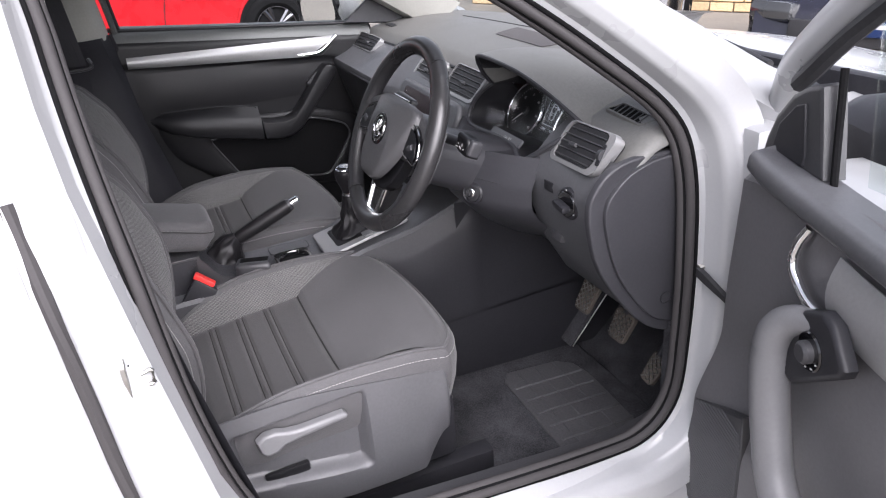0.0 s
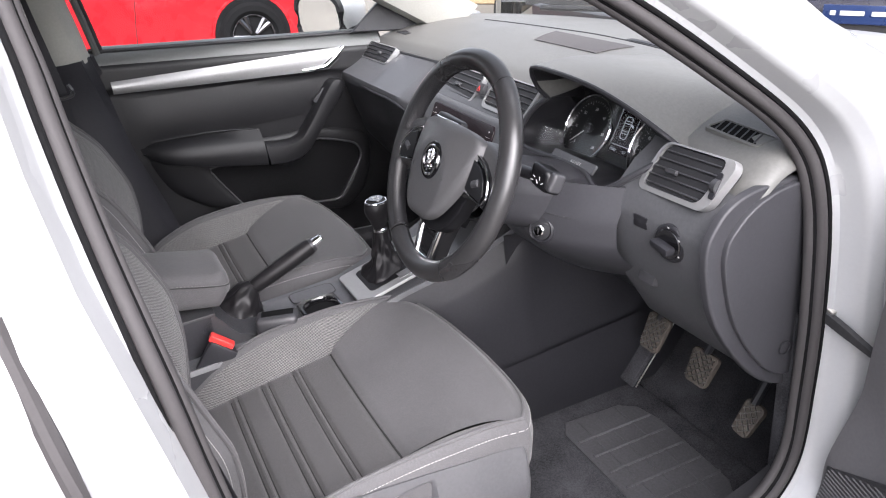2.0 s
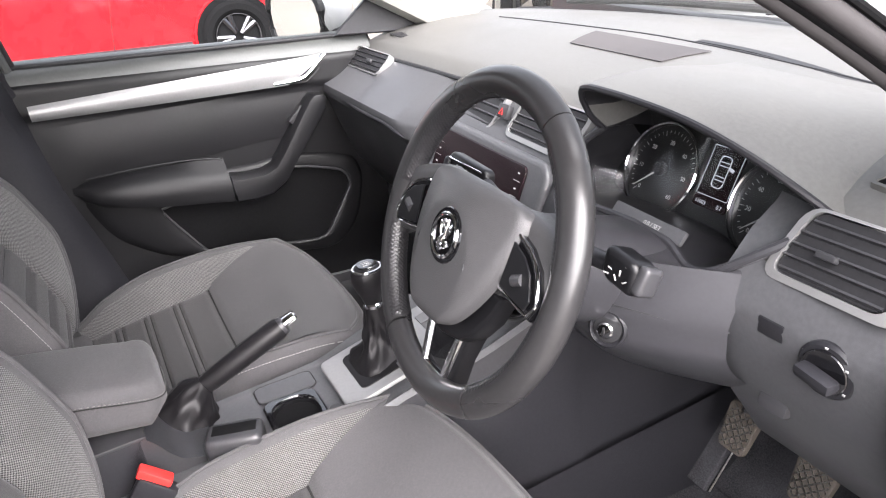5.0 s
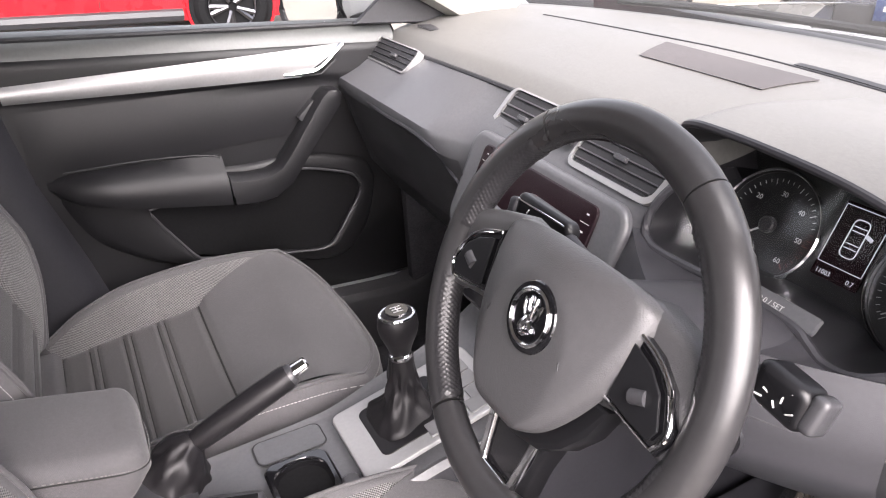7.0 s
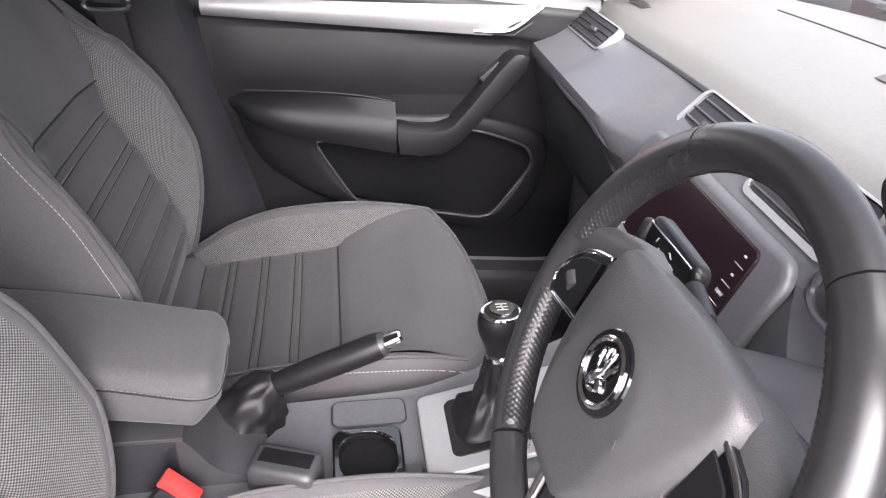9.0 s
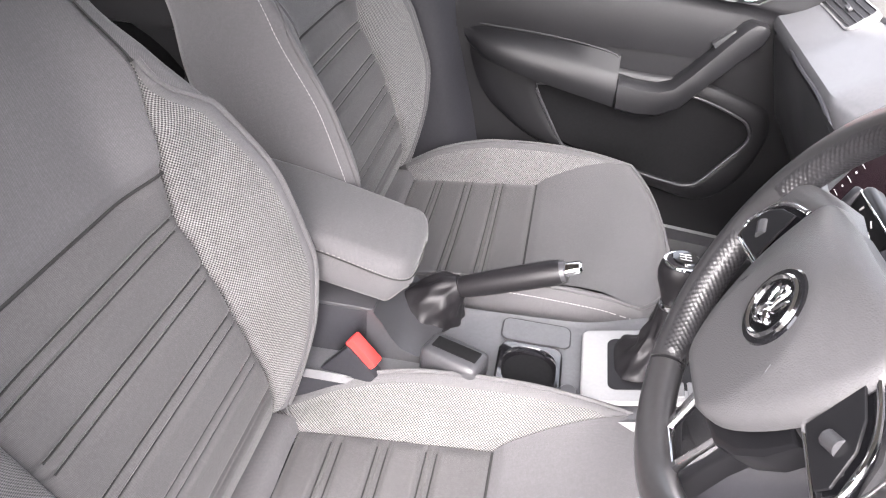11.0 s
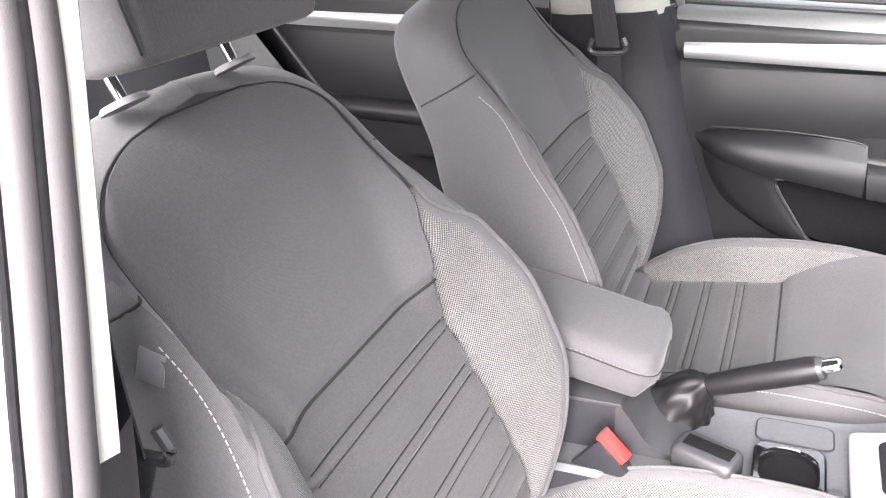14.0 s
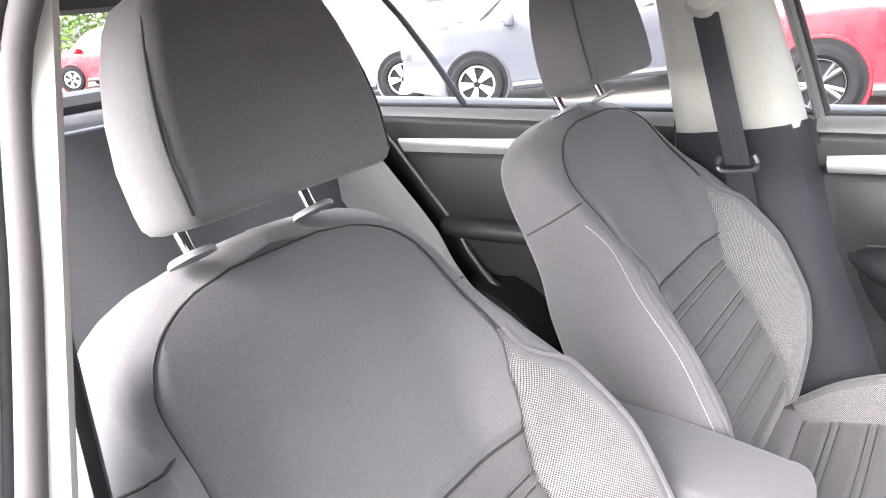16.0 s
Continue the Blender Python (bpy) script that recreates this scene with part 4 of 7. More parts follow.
wheel = thing("steering_wheel", on_wheel(0, 0, -0.05), "black leather three-spoke steering wheel with silver trim", "steering wheel")
RIM_R, RIM_H = 0.181, -0.03


def rim_piece(a0, a1, mat, label, n, fat=1.0):
    rings = []
    for k in range(n + 1):
        a = radians(a0 + (a1 - a0) * k / n)
        c, s = math.cos(a), math.sin(a)
        rings.append([on_wheel((RIM_R + 0.0185 * fat * math.cos(j / 16 * math.tau)) * c, (RIM_R + 0.0185 * fat * math.cos(j / 16 * math.tau)) * s, RIM_H + 0.0165 * fat * math.sin(j / 16 * math.tau)) for j in range(16)])
    part("rim", loft(rings), mat, wheel, label, 60)


rim_piece(58.6, 121.4, LEATHER, "smooth black leather rim", 24)
rim_piece(122, 237, LEATHER, "smooth black leather rim", 44, 1.02)
rim_piece(238, 302, LEATHER, "smooth black leather rim", 24)
rim_piece(303, 418, LEATHER, "smooth black leather rim", 44, 1.02)
for a0, a1 in ((128, 172), (190, 236), (304, 350), (8, 52)):
    # braided grip on the inside of the rim
    rings = []
    for k in range(151):
        a = radians(a0 + (a1 - a0) * k / 150)
        ring = []
        for j in range(25):
            b = radians(115 + 125 * j / 24)
            ends = min(1.0, k / 6, (150 - k) / 6, j / 3, (24 - j) / 3)
            r = 0.0186 + ends * (0.0006 + 0.0014 * abs(math.sin(math.pi * (k / 6 + j / 4)) * math.sin(math.pi * (k / 6 - j / 4))) ** 0.5)
            ring.append(on_wheel((RIM_R + r * math.cos(b)) * math.cos(a), (RIM_R + r * math.cos(b)) * math.sin(a), RIM_H + (r - 0.002) * math.sin(b)))
        rings.append(ring)
    part("grip", loft(rings, closed=False, caps=False), PERF, wheel, "braided black leather grip", 60)

LEATHERP = material("grained_airbag_plastic", (0.048, 0.0475, 0.0495), 0.42, vary=0.08, bump=0.35, bump_scale=700)
DARKCH = material("dark_chrome", (0.10, 0.10, 0.11), 0.2, metal=1.0, vary=0.05)


# airbag pad
PADX = 0.007
PAD_HALF = [(-0.094, 0.010), (-0.092, 0.024), (-0.086, 0.040), (-0.076, 0.053), (-0.06, 0.066), (-0.035, 0.081), (-0.008, 0.0925), (0.02, 0.100), (0.045, 0.104), (0.056, 0.102), (0.063, 0.095), (0.068, 0.081), (0.0715, 0.055), (0.073, 0.02)]


def pad_half(b):
    return lerp_table(PAD_HALF, b)


def pad(u, v):
    b = -0.0945 + 0.168 * v
    w = pad_half(b)
    p = 2 * u - 1
    a = p * w
    rim = max(0.0, min(1.0, (1 - abs(p)) * w / 0.016, (b + 0.0945) / 0.016, (0.0735 - b) / 0.016))
    # a broad, nearly flat face that breaks along an arc into a bevel at the top and the sides
    r = math.hypot(a / 0.055, (b + 0.016) / (0.058 if b > -0.016 else 0.095)) - 1
    fold = 0.0185 * (0.5 * (r + math.sqrt(r * r + 0.006)))
    h = 0.009 - 0.015 * (1 - math.sqrt(max(0.0, 1 - (1 - rim) ** 2))) - fold - 0.18 * a * a
    return on_wheel(PADX + a, b, h)


part("airbag_pad", sheet(pad, 60, 60), LEATHERP, wheel, "grained black plastic airbag cover", 60)
for sg in (-1, 1):
    part("pad_mark", tube([pad(0.5 + sg * 0.29, 0.50) + WN * 0.0004, pad(0.5 + sg * 0.31, 0.46) + WN * 0.0004], 0.0006, 5), DARKP, wheel)
BDX = PADX + 0.004
badge = part("badge", disc(on_wheel(BDX, 0.005, 0.006), WN, 0.0325, 0.004, 44, 0.0015), GLOSSK, wheel, "round chrome badge on gloss black")
part("badge_ring", disc(on_wheel(BDX, 0.005, 0.009), WN, 0.0265, 0.0040, 44, 0.0016, inner=0.0222), CHROME, badge)
part("badge_field", disc(on_wheel(BDX, 0.005, 0.009), WN, 0.0222, 0.0012, 44, 0.0003), DARKCH, badge)
for a, b, ang, ln, r in ((-0.0085, 0.006, 112, 0.017, 0.0024), (-0.003, 0.008, 100, 0.020, 0.0026), (0.003, 0.009, 88, 0.020, 0.0026), (0.0095, 0.007, 72, 0.018, 0.0024), (-0.002, -0.006, 62, 0.020, 0.0046), (0.006, -0.007, 140, 0.012, 0.0030), (0.0, -0.0155, 20, 0.010, 0.0022)):
    c, d = math.cos(radians(ang)), math.sin(radians(ang))
    ends = [on_wheel(BDX + a + c * ln * k, 0.005 + b + d * ln * k, 0.0112) for k in (-0.5, -0.3, 0.0, 0.3, 0.5)]
    part("badge_plate", tube(ends, [0.4 * r, 0.85 * r, r, 0.8 * r, 0.3 * r], 8), CHROME, badge)
# hub behind the pad
rings = []
for h, f in ((-0.026, 0.86), (-0.036, 0.92), (-0.055, 0.90), (-0.078, 0.78), (-0.09, 0.64)):
    rings.append([on_wheel(PADX + pad_half(b) * f * sg, b * f, h) for sg, b in [(1, -0.090 + 0.158 * k / 12) for k in range(13)] + [(-1, 0.068 - 0.158 * k / 12) for k in range(13)]])
part("hub", loft(rings), LEATHERP, wheel)
# side spokes with key panels
for sg in (-1, 1):
    turn = 1 if sg > 0 else -1
    out = [(0.060, 0.060), (0.095, 0.066), (0.130, 0.058), (0.155, 0.050), (0.176, 0.052), (0.181, 0.0), (0.174, -0.050), (0.150, -0.036), (0.100, -0.030), (0.060, -0.045)]
    part("spoke", slab([on_wheel(sg * a, b, -0.052) for a, b in out[::turn]], WN, 0.028, 0.012, seg=4), LEATHERP, wheel, "black plastic spoke")
    key = [(0.098, 0.046), (0.128, 0.036), (0.150, 0.020), (0.166, -0.010), (0.157, -0.030), (0.128, -0.026), (0.090, -0.020)]
    panel = part("key_panel", slab([on_wheel(sg * a, b, -0.027) for a, b in key[::turn]], WN, 0.009, 0.002), GLOSSK, wheel, "gloss black key panel")
    edge = spline([on_wheel(sg * a, b, -0.0175) for a, b in ((0.100, 0.043), (0.128, 0.033), (0.148, 0.018), (0.161, -0.010), (0.153, -0.027))], 5)
    part("trim_strip", tube(edge, 0.0022, 8), CHROME, panel, "bright chrome strip")
    part("trim_strip", tube([on_wheel(sg * 0.150, -0.027, -0.0175), on_wheel(sg * 0.092, -0.018, -0.0175)], 0.0016, 8), CHROME, panel, "bright chrome strip")
    inner = [(0.104, 0.034), (0.127, 0.026), (0.143, 0.013), (0.154, -0.011), (0.149, -0.022), (0.124, -0.019), (0.100, -0.014)]
    part("keypad", slab([on_wheel(sg * a, b, -0.0155) for a, b in inner[::turn]], WN, 0.0022, 0.001), BLACKK, panel)
    part("thumb_roller", tube([on_wheel(sg * 0.120, -0.002, -0.0155), on_wheel(sg * 0.134, 0.004, -0.0155)], 0.0066, 14), HARD, panel, "knurled grey thumb roller")
    for a, b in ((0.112, 0.022), (0.145, -0.004), (0.138, -0.014), (0.110, -0.004)):
        part("key_mark", box(on_wheel(sg * a, b, -0.0161), (0.0050, 0.0006, 0.0016), 0.0, (-25, 0, 35)), INK, panel)
# gloss black chin under the pad
chin = [(-0.088, -0.030), (0.102, -0.030), (0.090, -0.062), (0.070, -0.088), (0.044, -0.106), (0.007, -0.113), (-0.030, -0.106), (-0.056, -0.088), (-0.076, -0.062)]
part("chin", slab([on_wheel(a, b, -0.045) for a, b in chin], WN, 0.022, 0.006), BLACKK, wheel, "black plastic chin")
# lower spoke with a satin bezel
leg = [(-0.052, -0.085), (0.052, -0.085), (0.040, -0.13), (0.036, -0.176), (-0.036, -0.176), (-0.040, -0.13)]
part("lower_spoke", slab([on_wheel(a, b, -0.060) for a, b in leg], WN, 0.024, 0.007, seg=3), BLACKK, wheel, "black plastic lower spoke")
for sg in (-1, 1):
    bar = [(0.030, -0.100), (0.040, -0.100), (0.029, -0.168), (0.019, -0.168)]
    part("bezel", slab([on_wheel(sg * a, b, -0.038) for a, b in bar[::1 if sg < 0 else -1]], WN, 0.008, 0.003), CHROME, wheel, "satin chrome bezel")
part("bezel", slab([on_wheel(a, b, -0.038) for a, b in ((-0.030, -0.160), (0.030, -0.160), (0.028, -0.172), (-0.028, -0.172))][::-1], WN, 0.0075, 0.003), CHROME, wheel, "satin chrome bezel")
part("bezel_inset", slab([on_wheel(a, b, -0.038) for a, b in ((-0.032, -0.100), (0.032, -0.100), (0.020, -0.164), (-0.020, -0.164))][::-1], WN, 0.0035, 0.001), GLOSSK, wheel)

# ---- dashboard ----
dash = thing("dashboard", (CX, 0.5, 0.55), "dark grey moulded dashboard with silver-edged air vents", "dashboard")


def dash_z(x, y):
    p = (x - CX) / 0.75
    z = lerp_table([(0.26, 0.925), (0.30, 0.940), (0.335, 0.952), (0.42, 0.973), (0.54, 0.985), (0.7, 0.976), (0.95, 0.945)], y)
    return z - 0.018 * p * p


def lip_y(x):
    return 0.335 - 0.03 * smoothstep(0.5, 0.76, x) + 0.01 * smoothstep(-0.5, -0.7, x)


def lip_fall(x):
    """How far the pad's front edge droops beside the driver's door."""
    return 0.020 * smoothstep(0.56, 0.73, x)


def dash_top(u, v):
    roll = max(0.0, (u - 0.965) / 0.035) * math.pi / 2
    x = CX - 0.765 + 1.512 * min(u, 0.965) + 0.042 * math.sin(roll)
    # the pad stops behind the instruments
    y0 = lip_y(x) + 0.090 * smoothstep(0.226, 0.240, x) * (1 - smoothstep(0.575, 0.597, x))
    y1 = 0.92 - 0.24 * ((x - CX) / 0.75) ** 2
    y = y0 + (y1 - y0) * v
    return Vector((x, y, dash_z(x, y) - 0.014 * (1 - smoothstep(0, 0.05, v)) ** 2 - lip_fall(x) * (1 - smoothstep(0, 0.16, v)) - 0.026 * (1 - math.cos(roll))))


part("top_pad", sheet(dash_top, 200, 30), SOFT, dash, "grained dark grey soft pad")

# the long slot at the back of the pad
slot = spline([(-0.50, 0.596, 0), (-0.2, 0.615, 0), (0.0, 0.628, 0), (0.25, 0.612, 0), (0.48, 0.585, 0), (0.60, 0.55, 0)], 8)
part("pad_groove", tube([Vector((q.x, q.y, dash_z(q.x, q.y) - 0.0005)) for q in slot], 0.0026, 6), RUBBER, dash, "narrow groove across the pad")
part("windscreen_slot", sheet(lambda u, v: Vector((0.09 + 0.48 * u, 0.628 - 0.10 * u * u + 0.014 * v, dash_z(0.09 + 0.48 * u, 0.63) + 0.0025)), 20, 2, 0.001), RUBBER, dash, "black windscreen air slot")

# front face, section by section from the lip down
def face(x):
    """Points (y, z) of the face from the lip to the knee line."""
    y0 = lip_y(x)
    z0 = dash_z(x, y0) - 0.014 - lip_fall(x)
    r = smoothstep(0.16, 0.24, x)
    c = smoothstep(-0.30, -0.20, x)
    e = max(0.65 * c, 0.30 * (1 - smoothstep(-0.54, -0.48, x)))
    left = [(y0, z0), (y0 - 0.016 + 0.013 * e, z0 - 0.010), (0.292 + 0.024 * e, 0.906), (0.252 + 0.030 * e, 0.884 - 0.004 * e), (0.216 + 0.045 * c, 0.864 - 0.01 * c), (0.212 + 0.045 * c, 0.850), (0.240, 0.76), (0.275, 0.66), (0.335, 0.58), (0.44, 0.52)]
    right = [(y0, z0), (y0 - 0.006, z0 - 0.008), (0.292, 0.900), (0.258, 0.866), (0.243, 0.838), (0.240, 0.828), (0.25, 0.76), (0.275, 0.69), (0.33, 0.60), (0.44, 0.53)]
    return [(a[0] + (b[0] - a[0]) * r, a[1] + (b[1] - a[1]) * r) for a, b in zip(left, right)]


def dash_face(x0, x1, n):
    rings = []
    for k in range(n + 1):
        x = x0 + (x1 - x0) * k / n
        rings.append([Vector((x, y, z)) for y, z in face(x)])
    return loft(rings, closed=False, caps=False)


part("lower_face", dash_face(-0.735, 0.178, 40), FASCIA, dash, "dark grey hard plastic face")
part("lower_face", dash_face(0.528, 0.756, 14), FASCIA, dash, "dark grey hard plastic face")
side_in = [Vector((0.178, y, z)) for y, z in face(0.178)[:8]]
side_out = [Vector(q) for q in ((0.236, 0.322, 0.942), (0.224, 0.303, 0.928), (0.211, 0.289, 0.906), (0.204, 0.280, 0.884), (0.204, 0.272, 0.865), (0.214, 0.264, 0.852), (0.215, 0.25, 0.76), (0.215, 0.275, 0.68))]
part("stack_cheek", loft([side_in, [a.lerp(b, 0.5) for a, b in zip(side_in, side_out)], side_out], closed=False, caps=False), FASCIA, dash, "grey fascia beside the instruments")
# closing cheek beside the open door
end = [(0.44, 0.908), (0.36, 0.911), (0.315, 0.909), (0.283, 0.902), (0.257, 0.888), (0.236, 0.863), (0.226, 0.838), (0.228, 0.79), (0.252, 0.705), (0.322, 0.602), (0.379, 0.552), (0.44, 0.532)]
end = [(q.x, q.y) for q in spline([(a, b, 0) for a, b in end], 3)]
part("end_cheek", slab([Vector((0.750, y, z)) for y, z in end], (1, 0, 0), 0.014, 0.004, seg=3), KNEEP, dash, "grey plastic dashboard end")
end2 = [(0.435, 0.902), (0.400, 0.905), (0.350, 0.902), (0.302, 0.886), (0.270, 0.860), (0.255, 0.835), (0.256, 0.79), (0.285, 0.695), (0.352, 0.598), (0.405, 0.566), (0.435, 0.562)]
end2 = [(q.x, q.y) for q in spline([(a, b, 0) for a, b in end2], 3)]
part("fuse_cover", slab([Vector((0.764, y, z)) for y, z in end2], (1, 0, 0), 0.009, 0.003, seg=3), KNEEP, dash, "grey plastic fuse box cover")
part("end_logo", tube([Vector((0.777, 0.39 + 0.012 * math.cos(a), 0.625 + 0.012 * math.sin(a))) for a in [k / 10 * math.tau for k in range(10)]], 0.0012, 6, closed=True), DARKP, dash)
# glove box lid with its seam and grip
def glove(u, v):
    x = -0.70 + 0.52 * u
    e = min(u, 1 - u) * 0.52
    pts = [(0.214, 0.842), (0.238, 0.76), (0.268, 0.68), (0.318, 0.60)]
    f = v * 3
    i = min(2, int(f))
    a, b = pts[i], pts[i + 1]
    y, z = a[0] + (b[0] - a[0]) * (f - i), a[1] + (b[1] - a[1]) * (f - i)
    return Vector((x, y + 0.010 * (1 - smoothstep(0, 0.03, e)) - 0.006, z))
lid = part("glove_box_lid", sheet(glove, 30, 18), HARD, dash, "dark grey glove box lid")
part("latch", box((-0.20, 0.236, 0.745), (0.03, 0.02, 0.075), 0.006, (-12, 0, 0)), DARKP, lid, "black glove box latch")
part("crease", tube(spline([(-0.735, 0.235, 0.850), (-0.5, 0.211, 0.848), (-0.3, 0.211, 0.846), (-0.19, 0.222, 0.80), (-0.175, 0.25, 0.72)], 6), 0.0035, 6), DARKP, dash)


def vent(name, c, u, v, w, h, slats, skew=0.0, left=0.004, right=0.004, foot=0.009, tab=0.5):
    """An air vent: a satin frame, dark box, slats and a thumb tab, in the plane of u and v."""
    f = plane(c, u, v)
    def q(a, b):
        return (a + skew * b, b)
    out = [q(*p) for p in rounded(0, 0, w, h, h * 0.22, 4)]
    inn = [q(*p) for p in rounded((left - right) / 2, (foot - 0.003) / 2, w - left - right, h - foot - 0.003, h * 0.16, 4)]
    bm = loft([[f(a, b, -0.010) for a, b in out], [f(a, b, 0.005) for a, b in out], [f(a, b, 0.006) for a, b in inn], [f(a, b, -0.03) for a, b in inn]], caps=False)
    vt = part("air_vent", bm, SATIN, dash, "air vent with a satin silver frame")
    part("vent_box", loft([[f(a * 0.97, b * 0.95, 0.003) for a, b in inn], [f(a * 0.95, b * 0.9, -0.035) for a, b in inn], [f(a * 0.5, b * 0.5, -0.036) for a, b in inn]]), RUBBER, vt)
    for k in range(slats):
        b = -h / 2 + foot + (h - foot - 0.008) * (k + 0.5) / slats
        trim = 0.006 if k in (0, slats - 1) else 0.0015
        p0, p1 = q(-w / 2 + left + trim, b), q(w / 2 - right - trim, b)
        lo, hi = f(p0[0], p0[1]), f(p1[0], p1[1])
        n = (f(0, 0, 1) - f(0, 0, 0)).normalized()
        vv = (f(0, 1) - f(0, 0)).normalized()
        t = (h - 0.016) / slats
        rings = [[e + n * 0.004 + vv * t * 0.15, e + n * 0.006, e + n * 0.004 - vv * t * 0.15, e - n * 0.009 - vv * t * 0.30, e - n * 0.009 - vv * t * 0.12] for e in (lo, hi)]
        part("slat", loft(rings), HARD, vt)
    a, b = q((tab - 0.5) * w, -h * 0.02)
    part("thumb_tab", slab([f(a + x, b + z, 0.004) for x, z in rounded(0, 0, 0.024, 0.008, 0.002, 2)], f(0, 0, 1) - f(0, 0, 0), 0.007, 0.002), HARD, vt, "small black vent tab")
    return vt


vent("air_vent", (-0.622, 0.305, 0.915), (1.0, 0.0, 0.015), (0.0, 0.70, 0.714), 0.20, 0.056, 4, 0.18, left=0.005, right=0.002, foot=0.003, tab=0.6)
vent("air_vent", (-0.108, 0.307, 0.909), (1, -0.03, 0), (0, 0.60, 0.80), 0.17, 0.080, 4, 0.2, left=0.011, foot=0.009, tab=0.45)
vent("air_vent", (0.120, 0.304, 0.920), (1, -0.03, 0), (0, 0.60, 0.80), 0.182, 0.080, 5, 0.20, right=0.008, foot=0.008, tab=0.5)
side_vent = vent("air_vent", (0.658, 0.282, 0.908), (1, -0.06, 0.05), (0.0, 0.5, 0.87), 0.160, 0.084, 5, 0.30, left=0.009, right=0.019, foot=0.008, tab=0.35)
wf = plane((0.658, 0.282, 0.908), (1, -0.06, 0.05), (0.0, 0.5, 0.87))
part("vent_wheel_slot", slab([wf(a, b, 0.005) for a, b in rounded(0.069, 0.0, 0.011, 0.040, 0.004, 3)], wf(0, 0, 1) - wf(0, 0), 0.002, 0.0008), DARKP, side_vent)
part("vent_wheel", tube([wf(0.064, 0.0, 0.003), wf(0.074, 0.0, 0.003)], 0.011, 20), HARD, side_vent, "knurled vent wheel")
part("lip_gap", tube([Vector((x, lip_y(x) - 0.004, dash_z(x, lip_y(x)) - 0.017 - lip_fall(x))) for x in [-0.735 + 0.0195 * k for k in range(48)]], 0.0042, 6), RUBBER, dash, "dark gap under the pad")
# hazard key between the middle vents
part("hazard_key", box((0.0, 0.300, 0.920), (0.030, 0.012, 0.024), 0.003, (-27, 0, 0)), HARD, dash, "hazard warning key")
part("hazard_mark", tube([Vector((0.0 + 0.006 * math.sin(k * math.tau / 3), 0.292 + 0.003 * math.cos(k * math.tau / 3), 0.921 + 0.006 * math.cos(k * math.tau / 3))) for k in range(3)], 0.001, 5, closed=True), RED, dash)
# silver ledge below the vents
part("silver_ledge", tube(spline([(-0.20, 0.290, 0.872), (-0.1, 0.268, 0.872), (0.0, 0.258, 0.872), (0.10, 0.253, 0.873), (0.15, 0.256, 0.876)], 6), 0.005, 8, flat=0.7), SATIN, dash, "satin silver ledge")

# middle stack with the touch screen
sf = plane((0.004, 0.2225, 0.816), (1, -0.02, 0), (0, 0.42, 0.907))
part("stack_surround", slab([sf(a, b, -0.012) for a, b in rounded(0, 0, 0.39, 0.165, 0.03)], sf(0, 0, 1) - sf(0, 0), 0.012, 0.009, seg=3), FASCIA, dash, "grey plastic surround")
unit = part("touch_screen", slab([sf(a, b, 0.0) for a, b in rounded(0, 0, 0.292, 0.132, 0.012)], sf(0, 0, 1) - sf(0, 0), 0.004, 0.0015), SCREEN, dash, "black touch screen with side keys")
for k in range(4):
    for sgn in (-1, 1):
        part("key_line", box(sf(sgn * 0.130, 0.040 - 0.024 * k, 0.0042), (0.018, 0.0008, 0.0008), 0, (-25, 0, 0)), INK, unit)
for a, b, s in ((0.130, 0.004, "NAV"), (0.130, -0.020, "APP")):
    m = Matrix.Translation(sf(a, b, 0.0046)) @ Euler((radians(65), 0, 0)).to_matrix().to_4x4()
    words(s, 0.007, m, INK, unit)
for sgn in (-1, 1):
    for k in range(4):
        part("key_mark", box(sf(sgn * 0.130, 0.052 - 0.024 * k, 0.0042), (0.005, 0.0008, 0.0022), 0, (-25, 0, 0)), INK, unit)
    part("screen_knob", disc(sf(sgn * 0.130, -0.052, 0.003), sf(0, 0, 1) - sf(0, 0), 0.009, 0.012, 20, 0.002), CHROME, unit, "small chrome knob")
part("climate_panel", slab([Vector(q) for q in ((-0.15, 0.205, 0.745), (0.16, 0.205, 0.745), (0.13, 0.165, 0.665), (-0.12, 0.165, 0.665))], (0, -0.88, 0.45), 0.012, 0.005), GLOSSK, dash, "gloss black climate panel")
for x in (-0.09, 0.09):
    part("climate_knob", disc((x + 0.005, 0.178, 0.708), (0, -0.88, 0.45), 0.024, 0.02, 28, 0.004), HARD, dash, "round temperature knob")

# speaker grille and the wiper-side strip in the pad
part("speaker_grille", sheet(lambda u, v: Vector((-0.088 - 0.037 * v + (0.24 + 0.054 * v) * u, 0.497 + 0.088 * v, dash_z(0.03, 0.497 + 0.088 * v) + 0.0018)), 10, 6, 0.001), GRILLE, dash, "dark perforated speaker cover")
def demist(a, b, h):
    """A place in the driver's demister: along it, across it, and up from the pad."""
    x, y = 0.662 + a + 0.35 * b, 0.383 + b
    return Vector((x, y, dash_z(x, y) - lip_fall(x) * 0.25 + 0.003 + h))


def demist_plate(w, d, r, h):
    return [demist(a, b, h) for a, b in rounded(0, 0, w, d, r, 3)]


part("demister", loft([demist_plate(0.104, 0.036, 0.006, -0.004), demist_plate(0.104, 0.036, 0.006, 0.0025), demist_plate(0.097, 0.029, 0.004, 0.003), demist_plate(0.095, 0.027, 0.004, -0.002)], caps=False), SOFT, dash, "slotted demister in the pad")
part("demister_well", slab(demist_plate(0.096, 0.028, 0.004, 0.0002), (0, 0, 1), 0.0008, 0.0), TYRE, dash)
